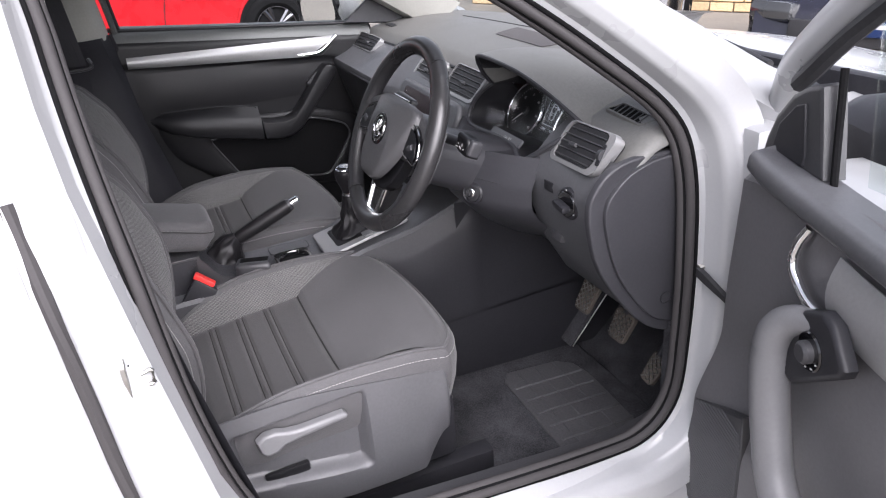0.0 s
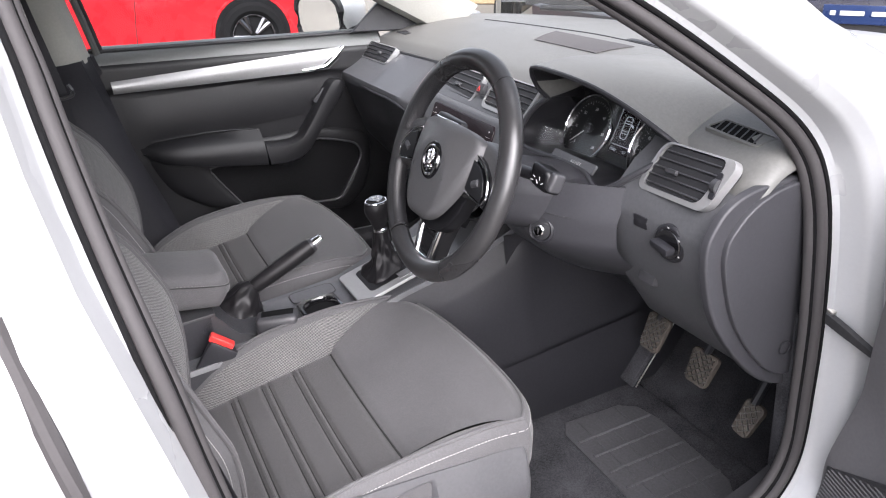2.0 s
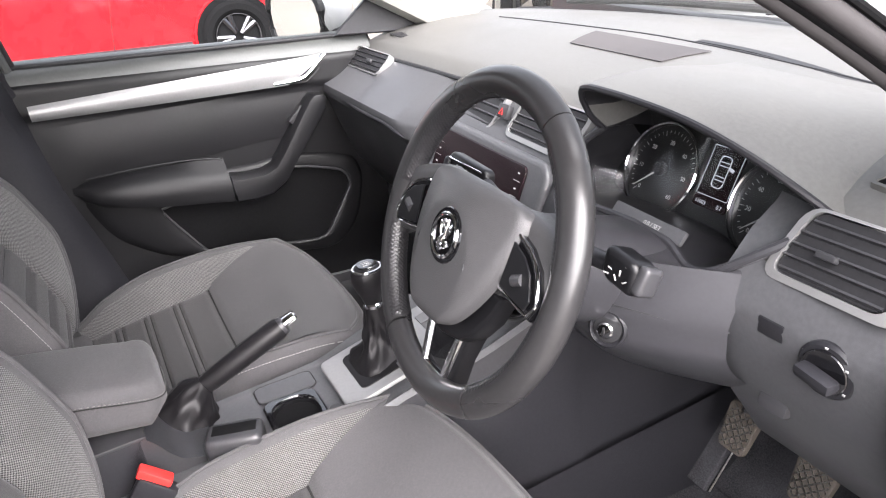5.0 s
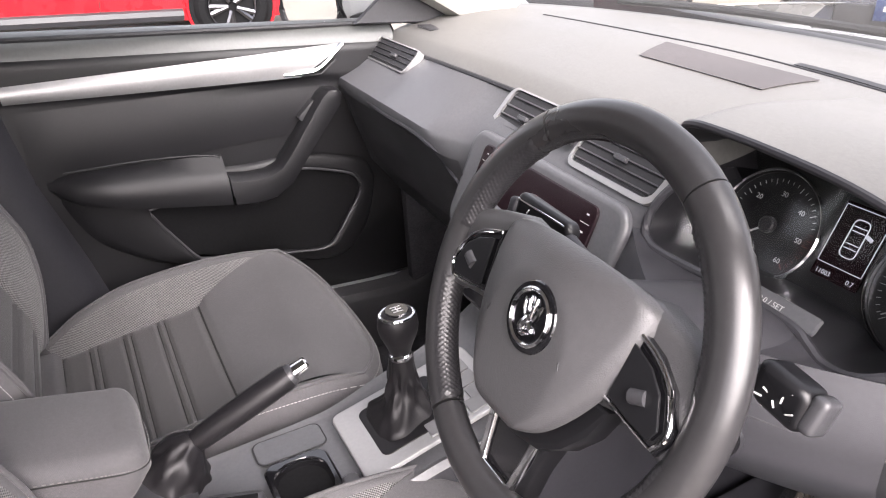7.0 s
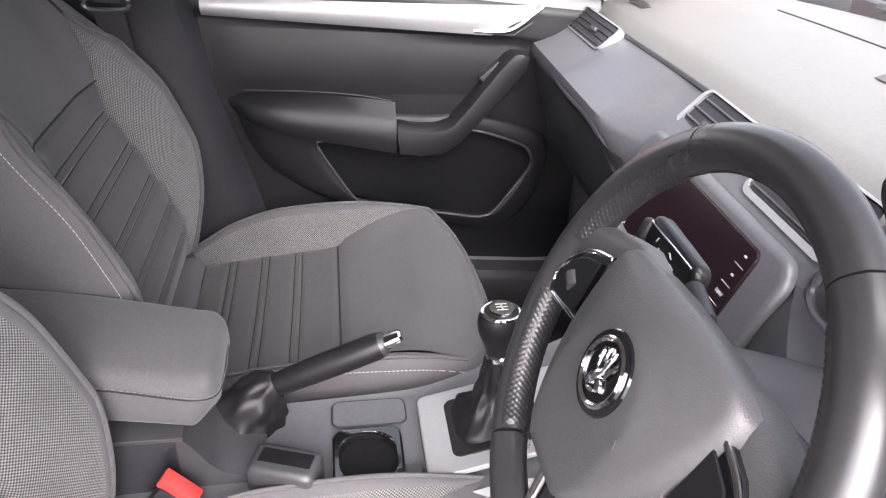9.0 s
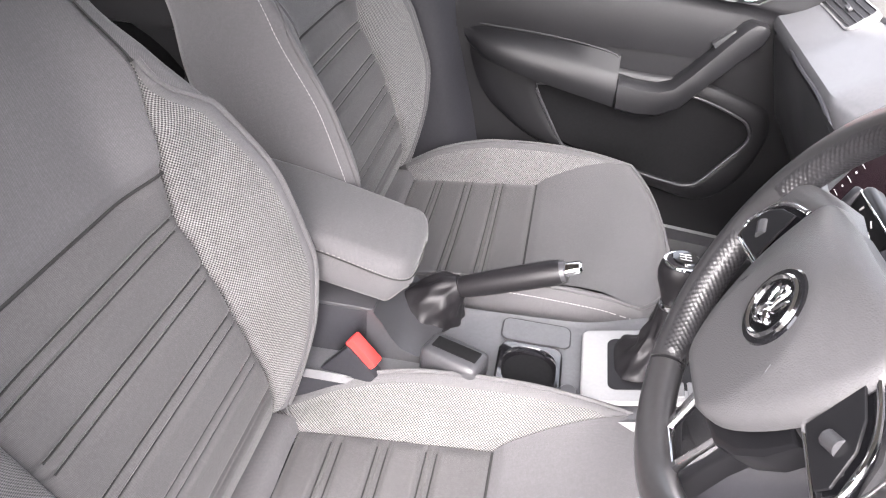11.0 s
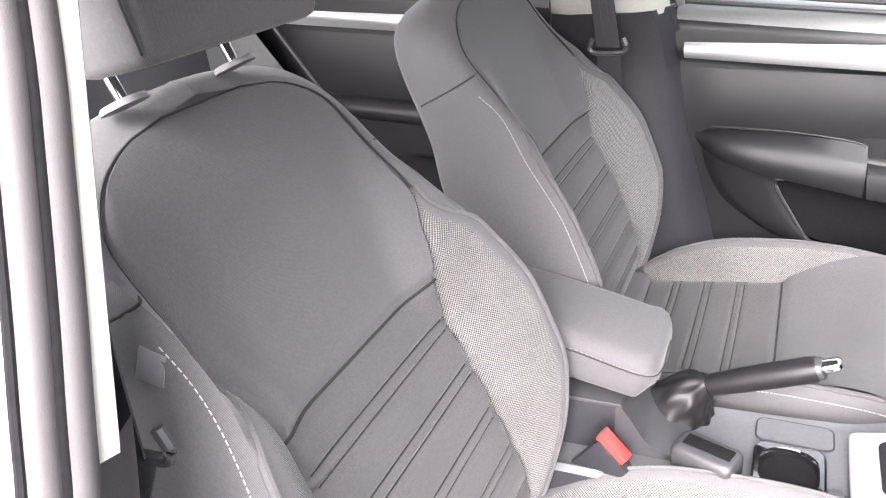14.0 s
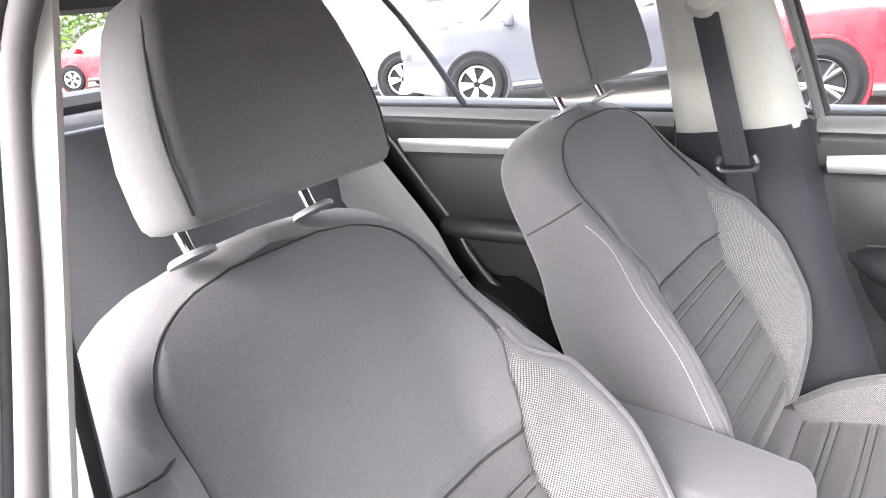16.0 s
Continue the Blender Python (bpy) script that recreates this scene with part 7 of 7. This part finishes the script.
def dstrip(u, v):
    a = 0.300 + 0.73 * u
    zt = lerp_table([(0.30, 0.905), (0.40, 0.898), (1.05, 0.93)], a)
    zb = lerp_table([(0.30, 0.815), (0.33, 0.809), (0.42, 0.804), (1.05, 0.84)], a)
    return on_door(a, zb + (zt - zb) * v, 0.072 + 0.012 * math.sin(v * math.pi))
part("trim_strip", sheet(dstrip, 28, 8, 0.003), SATIN, dd, "satin silver trim strip")
part("inner_handle", tube(spline([on_door(a, z, h) for a, z, h in ((0.226, 0.912, 0.072), (0.217, 0.885, 0.080), (0.217, 0.856, 0.084), (0.238, 0.836, 0.085), (0.270, 0.822, 0.085), (0.304, 0.815, 0.078))], 6), 0.0075, 10), CHROME, dd, "chrome door handle")
grip = spline([on_door(a, z, h) for a, z, h in ((0.350, 0.822, 0.080), (0.300, 0.812, 0.090), (0.262, 0.795, 0.100), (0.243, 0.765, 0.108), (0.243, 0.72, 0.112), (0.255, 0.66, 0.112), (0.272, 0.61, 0.112), (0.296, 0.555, 0.112), (0.345, 0.520, 0.112), (0.48, 0.505, 0.11), (0.75, 0.52, 0.11), (0.82, 0.52, 0.07))], 6)
# Paler than the card: the light on the grip is in its colour.
part("grab_handle", tube(grip, [0.014 + 0.014 * smoothstep(0, 20, k) for k in range(len(grip))], 16), SATINP, dd, "grab handle, its grey paler for the light on it")
part("control_plate", slab([on_door(a, z, 0.085) for a, z in ((0.250, 0.792), (0.285, 0.826), (0.325, 0.846), (0.350, 0.840), (0.385, 0.797), (0.380, 0.783), (0.285, 0.710), (0.262, 0.712))], DN, 0.020, 0.008, seg=3), DARKP, dd, "black mirror control plate")
part("mirror_knob", disc(on_door(0.316, 0.783, 0.103), DN, 0.027, 0.005, 36, 0.002), GLOSSK, dd)
part("mirror_knob", disc(on_door(0.316, 0.783, 0.107), DN, 0.0155, 0.013, 28, 0.004), HARD, dd, "round mirror adjuster")
for k in range(5):
    an = radians(200 + 35 * k)
    part("knob_mark", box(on_door(0.316 + 0.022 * math.cos(an), 0.783 + 0.022 * math.sin(an), 0.1085), (0.003, 0.001, 0.002), 0, (0, 0, -18)), INK, dd)
part("speaker_grille", slab([on_door(a, z, 0.078) for a, z in ((-0.02, 0.462), (0.155, 0.550), (0.162, 0.50), (0.165, 0.392), (0.14, 0.25), (-0.04, 0.22), (-0.048, 0.31))], DN, 0.014, 0.006), HARD, dd, "ribbed black speaker grille")
for k in range(34):
    z = 0.25 + 0.008 * k
    a1 = lerp_table([(0.22, 0.14), (0.392, 0.158), (0.50, 0.155), (0.56, 0.15)], z)
    a0 = max(lerp_table([(0.22, -0.03), (0.31, -0.038), (0.462, -0.012)], z), -0.012 + (z - 0.462) / 0.088 * 0.165 if z > 0.462 else -1)
    if a1 - a0 > 0.01:
        part("grille_rib", tube([on_door(a0, z, 0.0922), on_door(a1, z - 0.004, 0.0922)], 0.0015, 4), DOOR_LIT, dd)
part("window_switches", box(on_door(0.42, 0.545, 0.118), (0.11, 0.05, 0.02), 0.006, (0, 0, -18)), RUBBER, dd, "black window switches")
part("door_check", slab([Vector(q) for q in ((0.815, 0.430, 0.698), (0.838, 0.430, 0.692), (0.905, 0.430, 0.668), (0.905, 0.430, 0.658), (0.836, 0.430, 0.674), (0.815, 0.430, 0.680))], (0, -1, 0), 0.010, 0.002), RUBBER, dd, "black door check strap")
part("check_bracket", box((0.815, 0.432, 0.692), (0.016, 0.016, 0.022), 0.003, (0, 20, 0)), STEEL, dd)

# white rear door on the driver's side, shut
rr = thing("rear_driver_door", (0.85, -1.1, 0.2), "closed white rear door on the driver's side", "car door", "doors")
rings = []
for z in (0.28, 0.45, 0.65, 0.8, 0.92, 1.0, 1.06):
    t = tumble(z) + 0.075
    y0 = lerp_table([(0.28, -0.50), (0.65, -0.565), (0.89, -0.585), (1.06, -0.605)], z)
    rings.append([Vector((CX + x, y, z)) for x, y in ((t - 0.05, y0), (t - 0.008, y0 - 0.002), (t, y0 - 0.012), (t + 0.006, y0 - 0.3), (t, -1.5), (t - 0.06, -1.52))])
part("door_skin", loft(rings, closed=False, caps=False), WHITE, rr, "white painted door skin")
part("edge_seal", tube(spline([Vector((CX + tumble(z) + 0.078, lerp_table([(0.28, -0.495), (0.65, -0.56), (0.89, -0.58), (1.06, -0.60)], z), z)) for z in (0.28, 0.45, 0.65, 0.8, 0.92, 1.0, 1.06)], 4), 0.009, 8), SEAL, rr, "grey rubber edge seal")
part("door_card", box((CX + 0.735, -1.1, 0.66), (0.04, 0.75, 0.7), 0.01), HARD, rr, "dark door card")
part("window_seal", tube([(CX + 0.76, -0.62, 1.055), (CX + 0.75, -1.0, 1.085), (CX + 0.72, -1.5, 1.15)], 0.014, 8), RUBBER, rr)
gl = part("window_glass", sheet(lambda u, v: Vector((CX + tumble(1.06 + 0.29 * v) + 0.005, -0.63 - 0.87 * u, 1.06 + 0.29 * v)), 8, 6), GLASS, rr, "clear side window")
gl.visible_shadow = False
# striker on the middle pillar
sk = thing("door_striker", (0.885, -0.525, 0.78), "steel door striker on the white pillar", "door striker")
part("plate", slab([Vector((0.868 + a, -0.5315 - 0.15 * a, 0.813 + b)) for a, b in rounded(0, 0, 0.026, 0.080, 0.012)][::-1], (0.15, 1, 0), 0.006, 0.002), STEEL, sk, "worn steel plate")
part("loop", tube([(0.868, -0.529, 0.8205), (0.867, -0.512, 0.8215), (0.866, -0.500, 0.8240), (0.866, -0.4985, 0.8215), (0.866, -0.4995, 0.8050), (0.866, -0.502, 0.8030), (0.867, -0.512, 0.8045), (0.868, -0.529, 0.8060)], 0.0030, 8), STEEL, sk)
for z in (0.840, 0.786):
    part("screw", disc((0.868, -0.525, z), (0.15, 1, 0), 0.005, 0.003, 12, 0.001), DARKCH, sk)

# ---- rear seat and belts ----
BELT = material("belt_webbing", (0.018, 0.018, 0.022), 0.75, vary=0.2, scale=200, bump=0.6, bump_scale=1500)
bench = thing("rear_seat", (CX, -1.35, 0.2), "dark grey cloth rear bench seat", "car seat")
def rear_cushion(u, v):
    p = 2 * u - 1
    y = -1.5 + 0.5 * v
    return Vector((CX + p * 0.66, y, 0.47 + 0.05 * smoothstep(0, 0.8, v) - 0.06 * smoothstep(0.88, 1, v) ** 2 + 0.02 * abs(p) ** 4))
part("cushion", sheet(rear_cushion, 30, 20, 0.12), BENCH_SHADED, bench)
def rear_back(u, v):
    p = 2 * u - 1
    s = 0.62 * v
    bul = 0.03 * math.cos(p * math.pi * 1.5) ** 2
    return Vector((CX + p * 0.64, -1.46 - 0.40 * s + bul - 0.05 * smoothstep(0.9, 1, v) ** 2, 0.46 + 1.10 * s))
part("backrest", sheet(rear_back, 40, 24, 0.10), BENCH_SHADED, bench)
for sg in (-1, 1):
    # padded flank between the back and the door
    edge = spline([(-0.60, -1.56, 1.14), (-0.68, -1.494, 1.066), (-0.70, -1.414, 0.946), (-0.705, -1.328, 0.820), (-0.705, -1.289, 0.735), (-0.70, -1.232, 0.658), (-0.69, -1.142, 0.576), (-0.66, -1.06, 0.540)], 5)
    rings = [[Vector((CX + sg * (abs(q.x + dx * k) - CX), q.y - dy * k - (0.02 * math.sin(k * math.pi)), q.z + dz * k)) for k in [n / 8 for n in range(9)]] for q, dx, dy, dz in [(q, 0.125, 0.105 - 0.05 * i / len(edge), -0.02) for i, q in enumerate(edge)]]
    part("flank", loft(rings, closed=False, caps=False), SILLP, bench, "smooth grey padded flank")
part("shelf_edge", tube([(-0.62, -1.725, 1.175), (0.68, -1.725, 1.175)], 0.055, 16), DARKP, bench, "dark roll behind the seat back")
for x in (-0.36, 0.42):
    rings = []
    for h, f in ((0.0, 0.7), (0.02, 0.95), (0.06, 1.0), (0.11, 0.95), (0.14, 0.75), (0.15, 0.4)):
        rings.append([Vector((x + 0.12 * f * math.copysign(abs(math.cos(t)) ** 0.5, math.cos(t)), -1.73 - 0.3 * h + 0.045 * f * math.sin(t), 1.03 + h)) for t in [k / 24 * math.tau for k in range(24)]])
    part("headrest", loft(rings), BENCH_SHADED, bench)
for k in (0, 1):
    part("belt_anchor", tube([(0.28 + 0.05 * k, -1.70, 0.98), (0.27 + 0.05 * k, -1.75, 1.05)], 0.007, 8), CHROME, bench)

for side, x0 in ((-1, -0.60), (1, 0.66)):
    belt = thing("seat_belt", (x0, -0.61, 0.3), "black woven seat belt on the middle pillar", "seat belt", "front seat belts")
    top, bot = (Vector((-0.548, -0.578, 1.25)), Vector((-0.578, -0.548, 0.972))) if side < 0 else (Vector((0.63, -0.612, 1.255)), Vector((0.66, -0.59, 0.96)))
    def web(u, v, top=top, bot=bot):
        q = top.lerp(bot, v)
        return q + Vector((0.006 * (2 * u - 1), 0.024 * (2 * u - 1), 0))
    part("webbing", sheet(web, 6, 16, 0.0015), BELT, belt)
    for o in (-0.008, 0.008):
        part("web_line", tube([web(0.5 + o * 20, v / 8) + Vector((-side * 0.002, 0, 0)) for v in range(9)], 0.0008, 4), RUBBER, belt)
    part("guide", tube(spline([bot + Vector((-side * 0.006, d, z)) for d, z in ((-0.030, 0.018), (-0.036, 0.0), (-0.025, -0.010), (0.025, -0.010), (0.036, 0.0), (0.030, 0.018))], 4), 0.005, 8), HARD, belt, "grey belt guide loop")
    part("lower_webbing", sheet(lambda u, v, b=bot: b + Vector((-side * 0.002 + side * 0.075 * min(1.0, 5 * v), 0.024 * (2 * u - 1) - 0.04 * v, -0.01 - 0.62 * v)), 4, 10, 0.0015), BELT, belt)
    cov = top + Vector((0, 0, 0.02))
    if side < 0:
        part("recess_line", tube(spline([(-0.573, -0.545, 1.36), (-0.580, -0.541, 1.28), (-0.591, -0.541, 1.19), (-0.594, -0.552, 1.155), (-0.594, -0.60, 1.150), (-0.594, -0.635, 1.155)], 6), 0.0022, 6), CREAM, belt, "pressed edge in the pillar trim")
    part("shoulder_cover", disc(cov + Vector((side * 0.02, 0, 0.012)), (-side, 0, 0.15), 0.042, 0.03, 28, 0.012), CREAM, belt, "round pale belt anchor cover")

# ---- yard outside ----
REDP = material("red_paint", (0.30, 0.003, 0.007), 0.28, vary=0.03, coat=0.25, spec=0.3)
NAVY = material("dark_blue_paint", (0.006, 0.006, 0.013), 0.25, vary=0.05, coat=0.35)
GREYP = material("grey_blue_paint", (0.016, 0.019, 0.025), 0.42, vary=0.03, coat=0.1)
SILVERP = material("silver_paint", (0.055, 0.06, 0.068), 0.28, vary=0.03, coat=0.5)
BLACKP = material("black_paint", (0.012, 0.012, 0.013), 0.22, vary=0.05, coat=1.0)
LAMP = material("lamp_plastic", (0.03, 0.031, 0.033), 0.10, vary=0.05, coat=1.0)
TAIL = material("tail_lamp", (0.45, 0.01, 0.01), 0.15, vary=0.05, coat=1.0)


def parked_car(c, heading, paint, label, tall=1.46, length=4.3, dark_wheels=False, plate=False, group="parked cars"):
    """A parked hatchback with its own glass, lamps and wheels; heading in degrees, 0 faces +y."""
    car = thing("parked_car", (c[0], c[1], GROUND), label, "car", group, yard=True)
    m = Matrix.Translation((c[0], c[1], GROUND)) @ Euler((0, 0, radians(heading))).to_matrix().to_4x4()
    L, W = length / 2, 0.90
    top = [(-L, 0.62), (-L + 0.02, 0.86), (-L + 0.18, 1.02), (-L + 0.75, tall - 0.06), (-L + 1.5, tall), (0.2, tall - 0.01), (0.65, tall - 0.10), (1.30, 1.02), (1.5, 0.98), (L - 0.25, 0.86), (L - 0.03, 0.70), (L, 0.55)]

    def half(y, z):
        k = 1 - 0.16 * smoothstep(L - 0.6, L, abs(y)) ** 2
        return W * k * (1 - 0.02 * smoothstep(0.5, 0.1, z) - 0.24 * smoothstep(0.92, tall, z) - 0.012 * smoothstep(0.7, 0.55, z) * smoothstep(0.3, 0.5, z))

    def shell(u, v):
        y = -L + 2 * L * u
        zt = lerp_table(top, y)
        a = v * math.pi
        zlow = 0.22 + 0.08 * smoothstep(L - 0.5, L, abs(y))
        s = math.sin(a) ** 0.42 if 0 < v < 1 else 0.0
        z = zlow + (zt - zlow) * min(1.0, s)
        cx = math.cos(a)
        x = math.copysign(min(1.0, abs(cx) * 6.0) ** 0.5, cx) if abs(cx) > 1e-6 else 0.0
        w = half(y, z)
        return m @ Vector((x * w, y, z))
    part("body", sheet(shell, 100, 60), paint, car)
    for sx in (-1, 1):
        for ya, yb, yc, yd in ((0.28, 1.18, 0.25, 0.70), (-0.72, 0.20, -0.66, 0.18), (-L + 0.55, -0.80, -L + 1.02, -0.74)):
            def pane(u, v):
                y = (ya + (yb - ya) * u) * (1 - v) + (yc + (yd - yc) * u) * v
                z = 1.01 + (min(lerp_table(top, y), tall) - 0.085 - 1.01) * v
                return m @ Vector((sx * (half(y, z) + 0.006), y, z))
            part("side_window", sheet(pane, 6, 5), TINT, car)
        part("door_mirror", box(m @ Vector((sx * 1.0, 0.95, 1.03)), (0.20, 0.12, 0.14), 0.04, (0, 0, heading)), paint, car)
        part("headlamp", box(m @ Vector((sx * 0.62, L - 0.12, 0.72)), (0.34, 0.22, 0.14), 0.05, (8, 0, heading - sx * 18)), LAMP, car)
        part("tail_lamp", box(m @ Vector((sx * 0.66, -L + 0.10, 0.90)), (0.30, 0.20, 0.16), 0.05, (0, 0, heading + sx * 18)), TAIL, car)
        for yy in (0.24, -0.77):
            line = [m @ Vector((sx * (half(yy, z) + 0.002), yy - 0.05 * smoothstep(0.9, 0.3, z), z)) for z in (0.30, 0.5, 0.7, 0.9, 1.0)]
            part("shut_line", tube(line, 0.004, 4), RUBBER, car)
        part("lower_cladding", tube([m @ Vector((sx * 0.885, y, 0.27)) for y in (-L + 1.25, 0, L - 1.3)], 0.055, 8), DARKP, car)
        for wy in (-L + 0.85, L - 0.88):
            ax = m.to_3x3() @ Vector((sx, 0, 0))
            hx = half(wy, 0.4)
            part("wheel_arch", disc(m @ Vector((sx * (hx - 0.02), wy, 0.335)), ax, 0.375, 0.030, 40, 0.002), TYRE, car)
            part("arch_lip", disc(m @ Vector((sx * (hx - 0.02), wy, 0.335)), ax, 0.398, 0.034, 40, 0.006, inner=0.368), DARKP if tall > 1.6 else paint, car)
            road_wheel(m @ Vector((sx * (hx - 0.045), wy, 0.325)), ax, car, 0.325, DARKCH if dark_wheels else SATIN)
    for y0, z0, y1, z1, w0, w1 in ((1.28, 1.035, 0.66, tall - 0.085, 0.68, 0.56), (-L + 0.20, 1.04, -L + 0.74, tall - 0.09, 0.64, 0.54)):
        def scr(u, v):
            p = 2 * u - 1
            up = Vector((0, 0.3 if y0 > 0 else -0.3, 0.95))
            return m @ (Vector((p * (w0 + (w1 - w0) * v), y0 + (y1 - y0) * v, z0 + (z1 - z0) * v)) + up * (0.03 - 0.02 * p * p))
        part("screen", sheet(scr, 8, 6), TINT, car)
    part("grille", box(m @ Vector((0, L - 0.015, 0.60)), (1.0, 0.06, 0.17), 0.03, (0, 0, heading)), RUBBER, car)
    part("lower_grille", box(m @ Vector((0, L - 0.03, 0.36)), (1.2, 0.08, 0.14), 0.03, (0, 0, heading)), DARKP, car)
    if plate:
        pl = part("dealer_plate", box(m @ Vector((0, L + 0.03, 0.66)), (0.53, 0.02, 0.125), 0.004, (0, 0, heading)), PLATEB, car, "blue plate with pale marks")
        for dx, ww in ((-0.20, 0.035), (-0.08, 0.15), (0.12, 0.16)):
            part("plate_mark", box(m @ Vector((-dx, L + 0.042, 0.67)), (ww, 0.004, 0.03), 0, (0, 0, heading)), INK, pl)
    return car


PLATEB = material("blue_plate", (0.008, 0.020, 0.070), 0.3, vary=0.05)
parked_car((-7.1, -0.15), 0, REDP, "red hatchback parked beside the white car", dark_wheels=True)
parked_car((-8.3, -4.6), 213, GREYP, "grey sport utility car parked in a row", 1.62, 4.5)
parked_car((-7.6, -8.6), 213, SILVERP, "silver car parked in a row", 1.5, 4.4)
parked_car((-3.12, 6.22), 210, NAVY, "dark blue car parked ahead with a blue dealer plate", 1.55, 4.3, plate=True)
parked_car((-6.5, 5.45), 228, BLACKP, "black car parked ahead", 1.55, 4.3)
parked_car((-11.5, -19.5), 213, REDP, "red car parked far behind", 1.6, 4.3)

# sandstone wall behind the parked cars and a hedge further back
STONE = material("sandstone", (0.46, 0.33, 0.19), 0.9, vary=0.25, scale=6, bump=1.0, bump_scale=60)
MORTAR = material("mortar", (0.30, 0.26, 0.20), 0.95, vary=0.2, scale=10)
def object_tint(m, spread):
    """Makes each piece of a material a little lighter or darker."""
    n, ln = m.node_tree.nodes, m.node_tree.links.new
    b = n["Principled BSDF"]
    src = b.inputs["Base Color"].links[0].from_socket
    info, rng, hsv = n.new("ShaderNodeObjectInfo"), n.new("ShaderNodeMapRange"), n.new("ShaderNodeHueSaturation")
    rng.inputs["To Min"].default_value, rng.inputs["To Max"].default_value = 1 - spread, 1 + spread
    ln(info.outputs["Random"], rng.inputs["Value"])
    ln(rng.outputs[0], hsv.inputs["Value"])
    ln(src, hsv.inputs["Color"])
    ln(hsv.outputs[0], b.inputs["Base Color"])
object_tint(STONE, 0.28)
wall_at = Vector((-7.75, 8.4, GROUND))
wall_dir = Vector((math.cos(radians(50)), math.sin(radians(50)), 0))
wall = thing("stone_wall", wall_at, "low wall of coursed yellow sandstone blocks", "wall", yard=True)
wm = Matrix.Translation(wall_at) @ Euler((0, 0, radians(50))).to_matrix().to_4x4()
part("core", box(wm @ Vector((3.0, 0.16, 0.75)), (14.0, 0.22, 1.5), 0.01, (0, 0, 50)), MORTAR, wall)
rnd = random.Random(4)
blocks = []
for wdt in (0.36, 0.46, 0.56):
    bb = bmesh.new()
    box((0, 0, 0), (wdt - 0.014, 0.07, 0.136), 0.012, bm=bb, seg=1)
    ob = finish("block", bb, STONE)
    blocks.append((wdt, ob.data))
    bpy.data.objects.remove(ob)
for row in range(10):
    x = -4.0 + 0.2 * (row % 3)
    while x < 6.0:
        wdt, me = rnd.choice(blocks)
        ob = new("block", me)
        ob.parent = wall
        ob.matrix_parent_inverse = ROOTS[wall.name]
        ob.matrix_basis = wm @ Matrix.Translation((x + wdt / 2, 0.03 + rnd.uniform(-0.008, 0.008), 0.08 + 0.15 * row))
        x += wdt
LEAF = material("hedge_leaf", (0.075, 0.13, 0.02), 0.6, vary=0.4, scale=3)
hedge_at = Vector((-16.5, -27.5, GROUND))
hb = bmesh.new()
rl = random.Random(9)
for k in range(5200):
    a = rl.uniform(-7, 7)
    lump = 1.0 + 0.35 * math.sin(a * 1.7) + 0.25 * math.sin(a * 4.1 + 1)
    r = rl.random() ** 0.4
    th = rl.uniform(0, math.pi)
    c = hedge_at + Vector((a * 0.86 + 0.9 * r * math.cos(th) * 0.5, -a * 0.5 + 0.9 * r * math.cos(th), 0.4 + (2.2 * lump) * r * math.sin(th)))
    d1 = Vector((rl.uniform(-1, 1), rl.uniform(-1, 1), rl.uniform(-1, 1))).normalized() * rl.uniform(0.08, 0.17)
    d2 = d1.orthogonal().normalized() * rl.uniform(0.05, 0.09)
    hb.faces.new([hb.verts.new(c + q) for q in (-d1, d2, d1, -d2)])
hedge = tagged(finish("hedge", hb, LEAF), "green leafy hedge behind the parked cars", "hedge", "", "stuff")
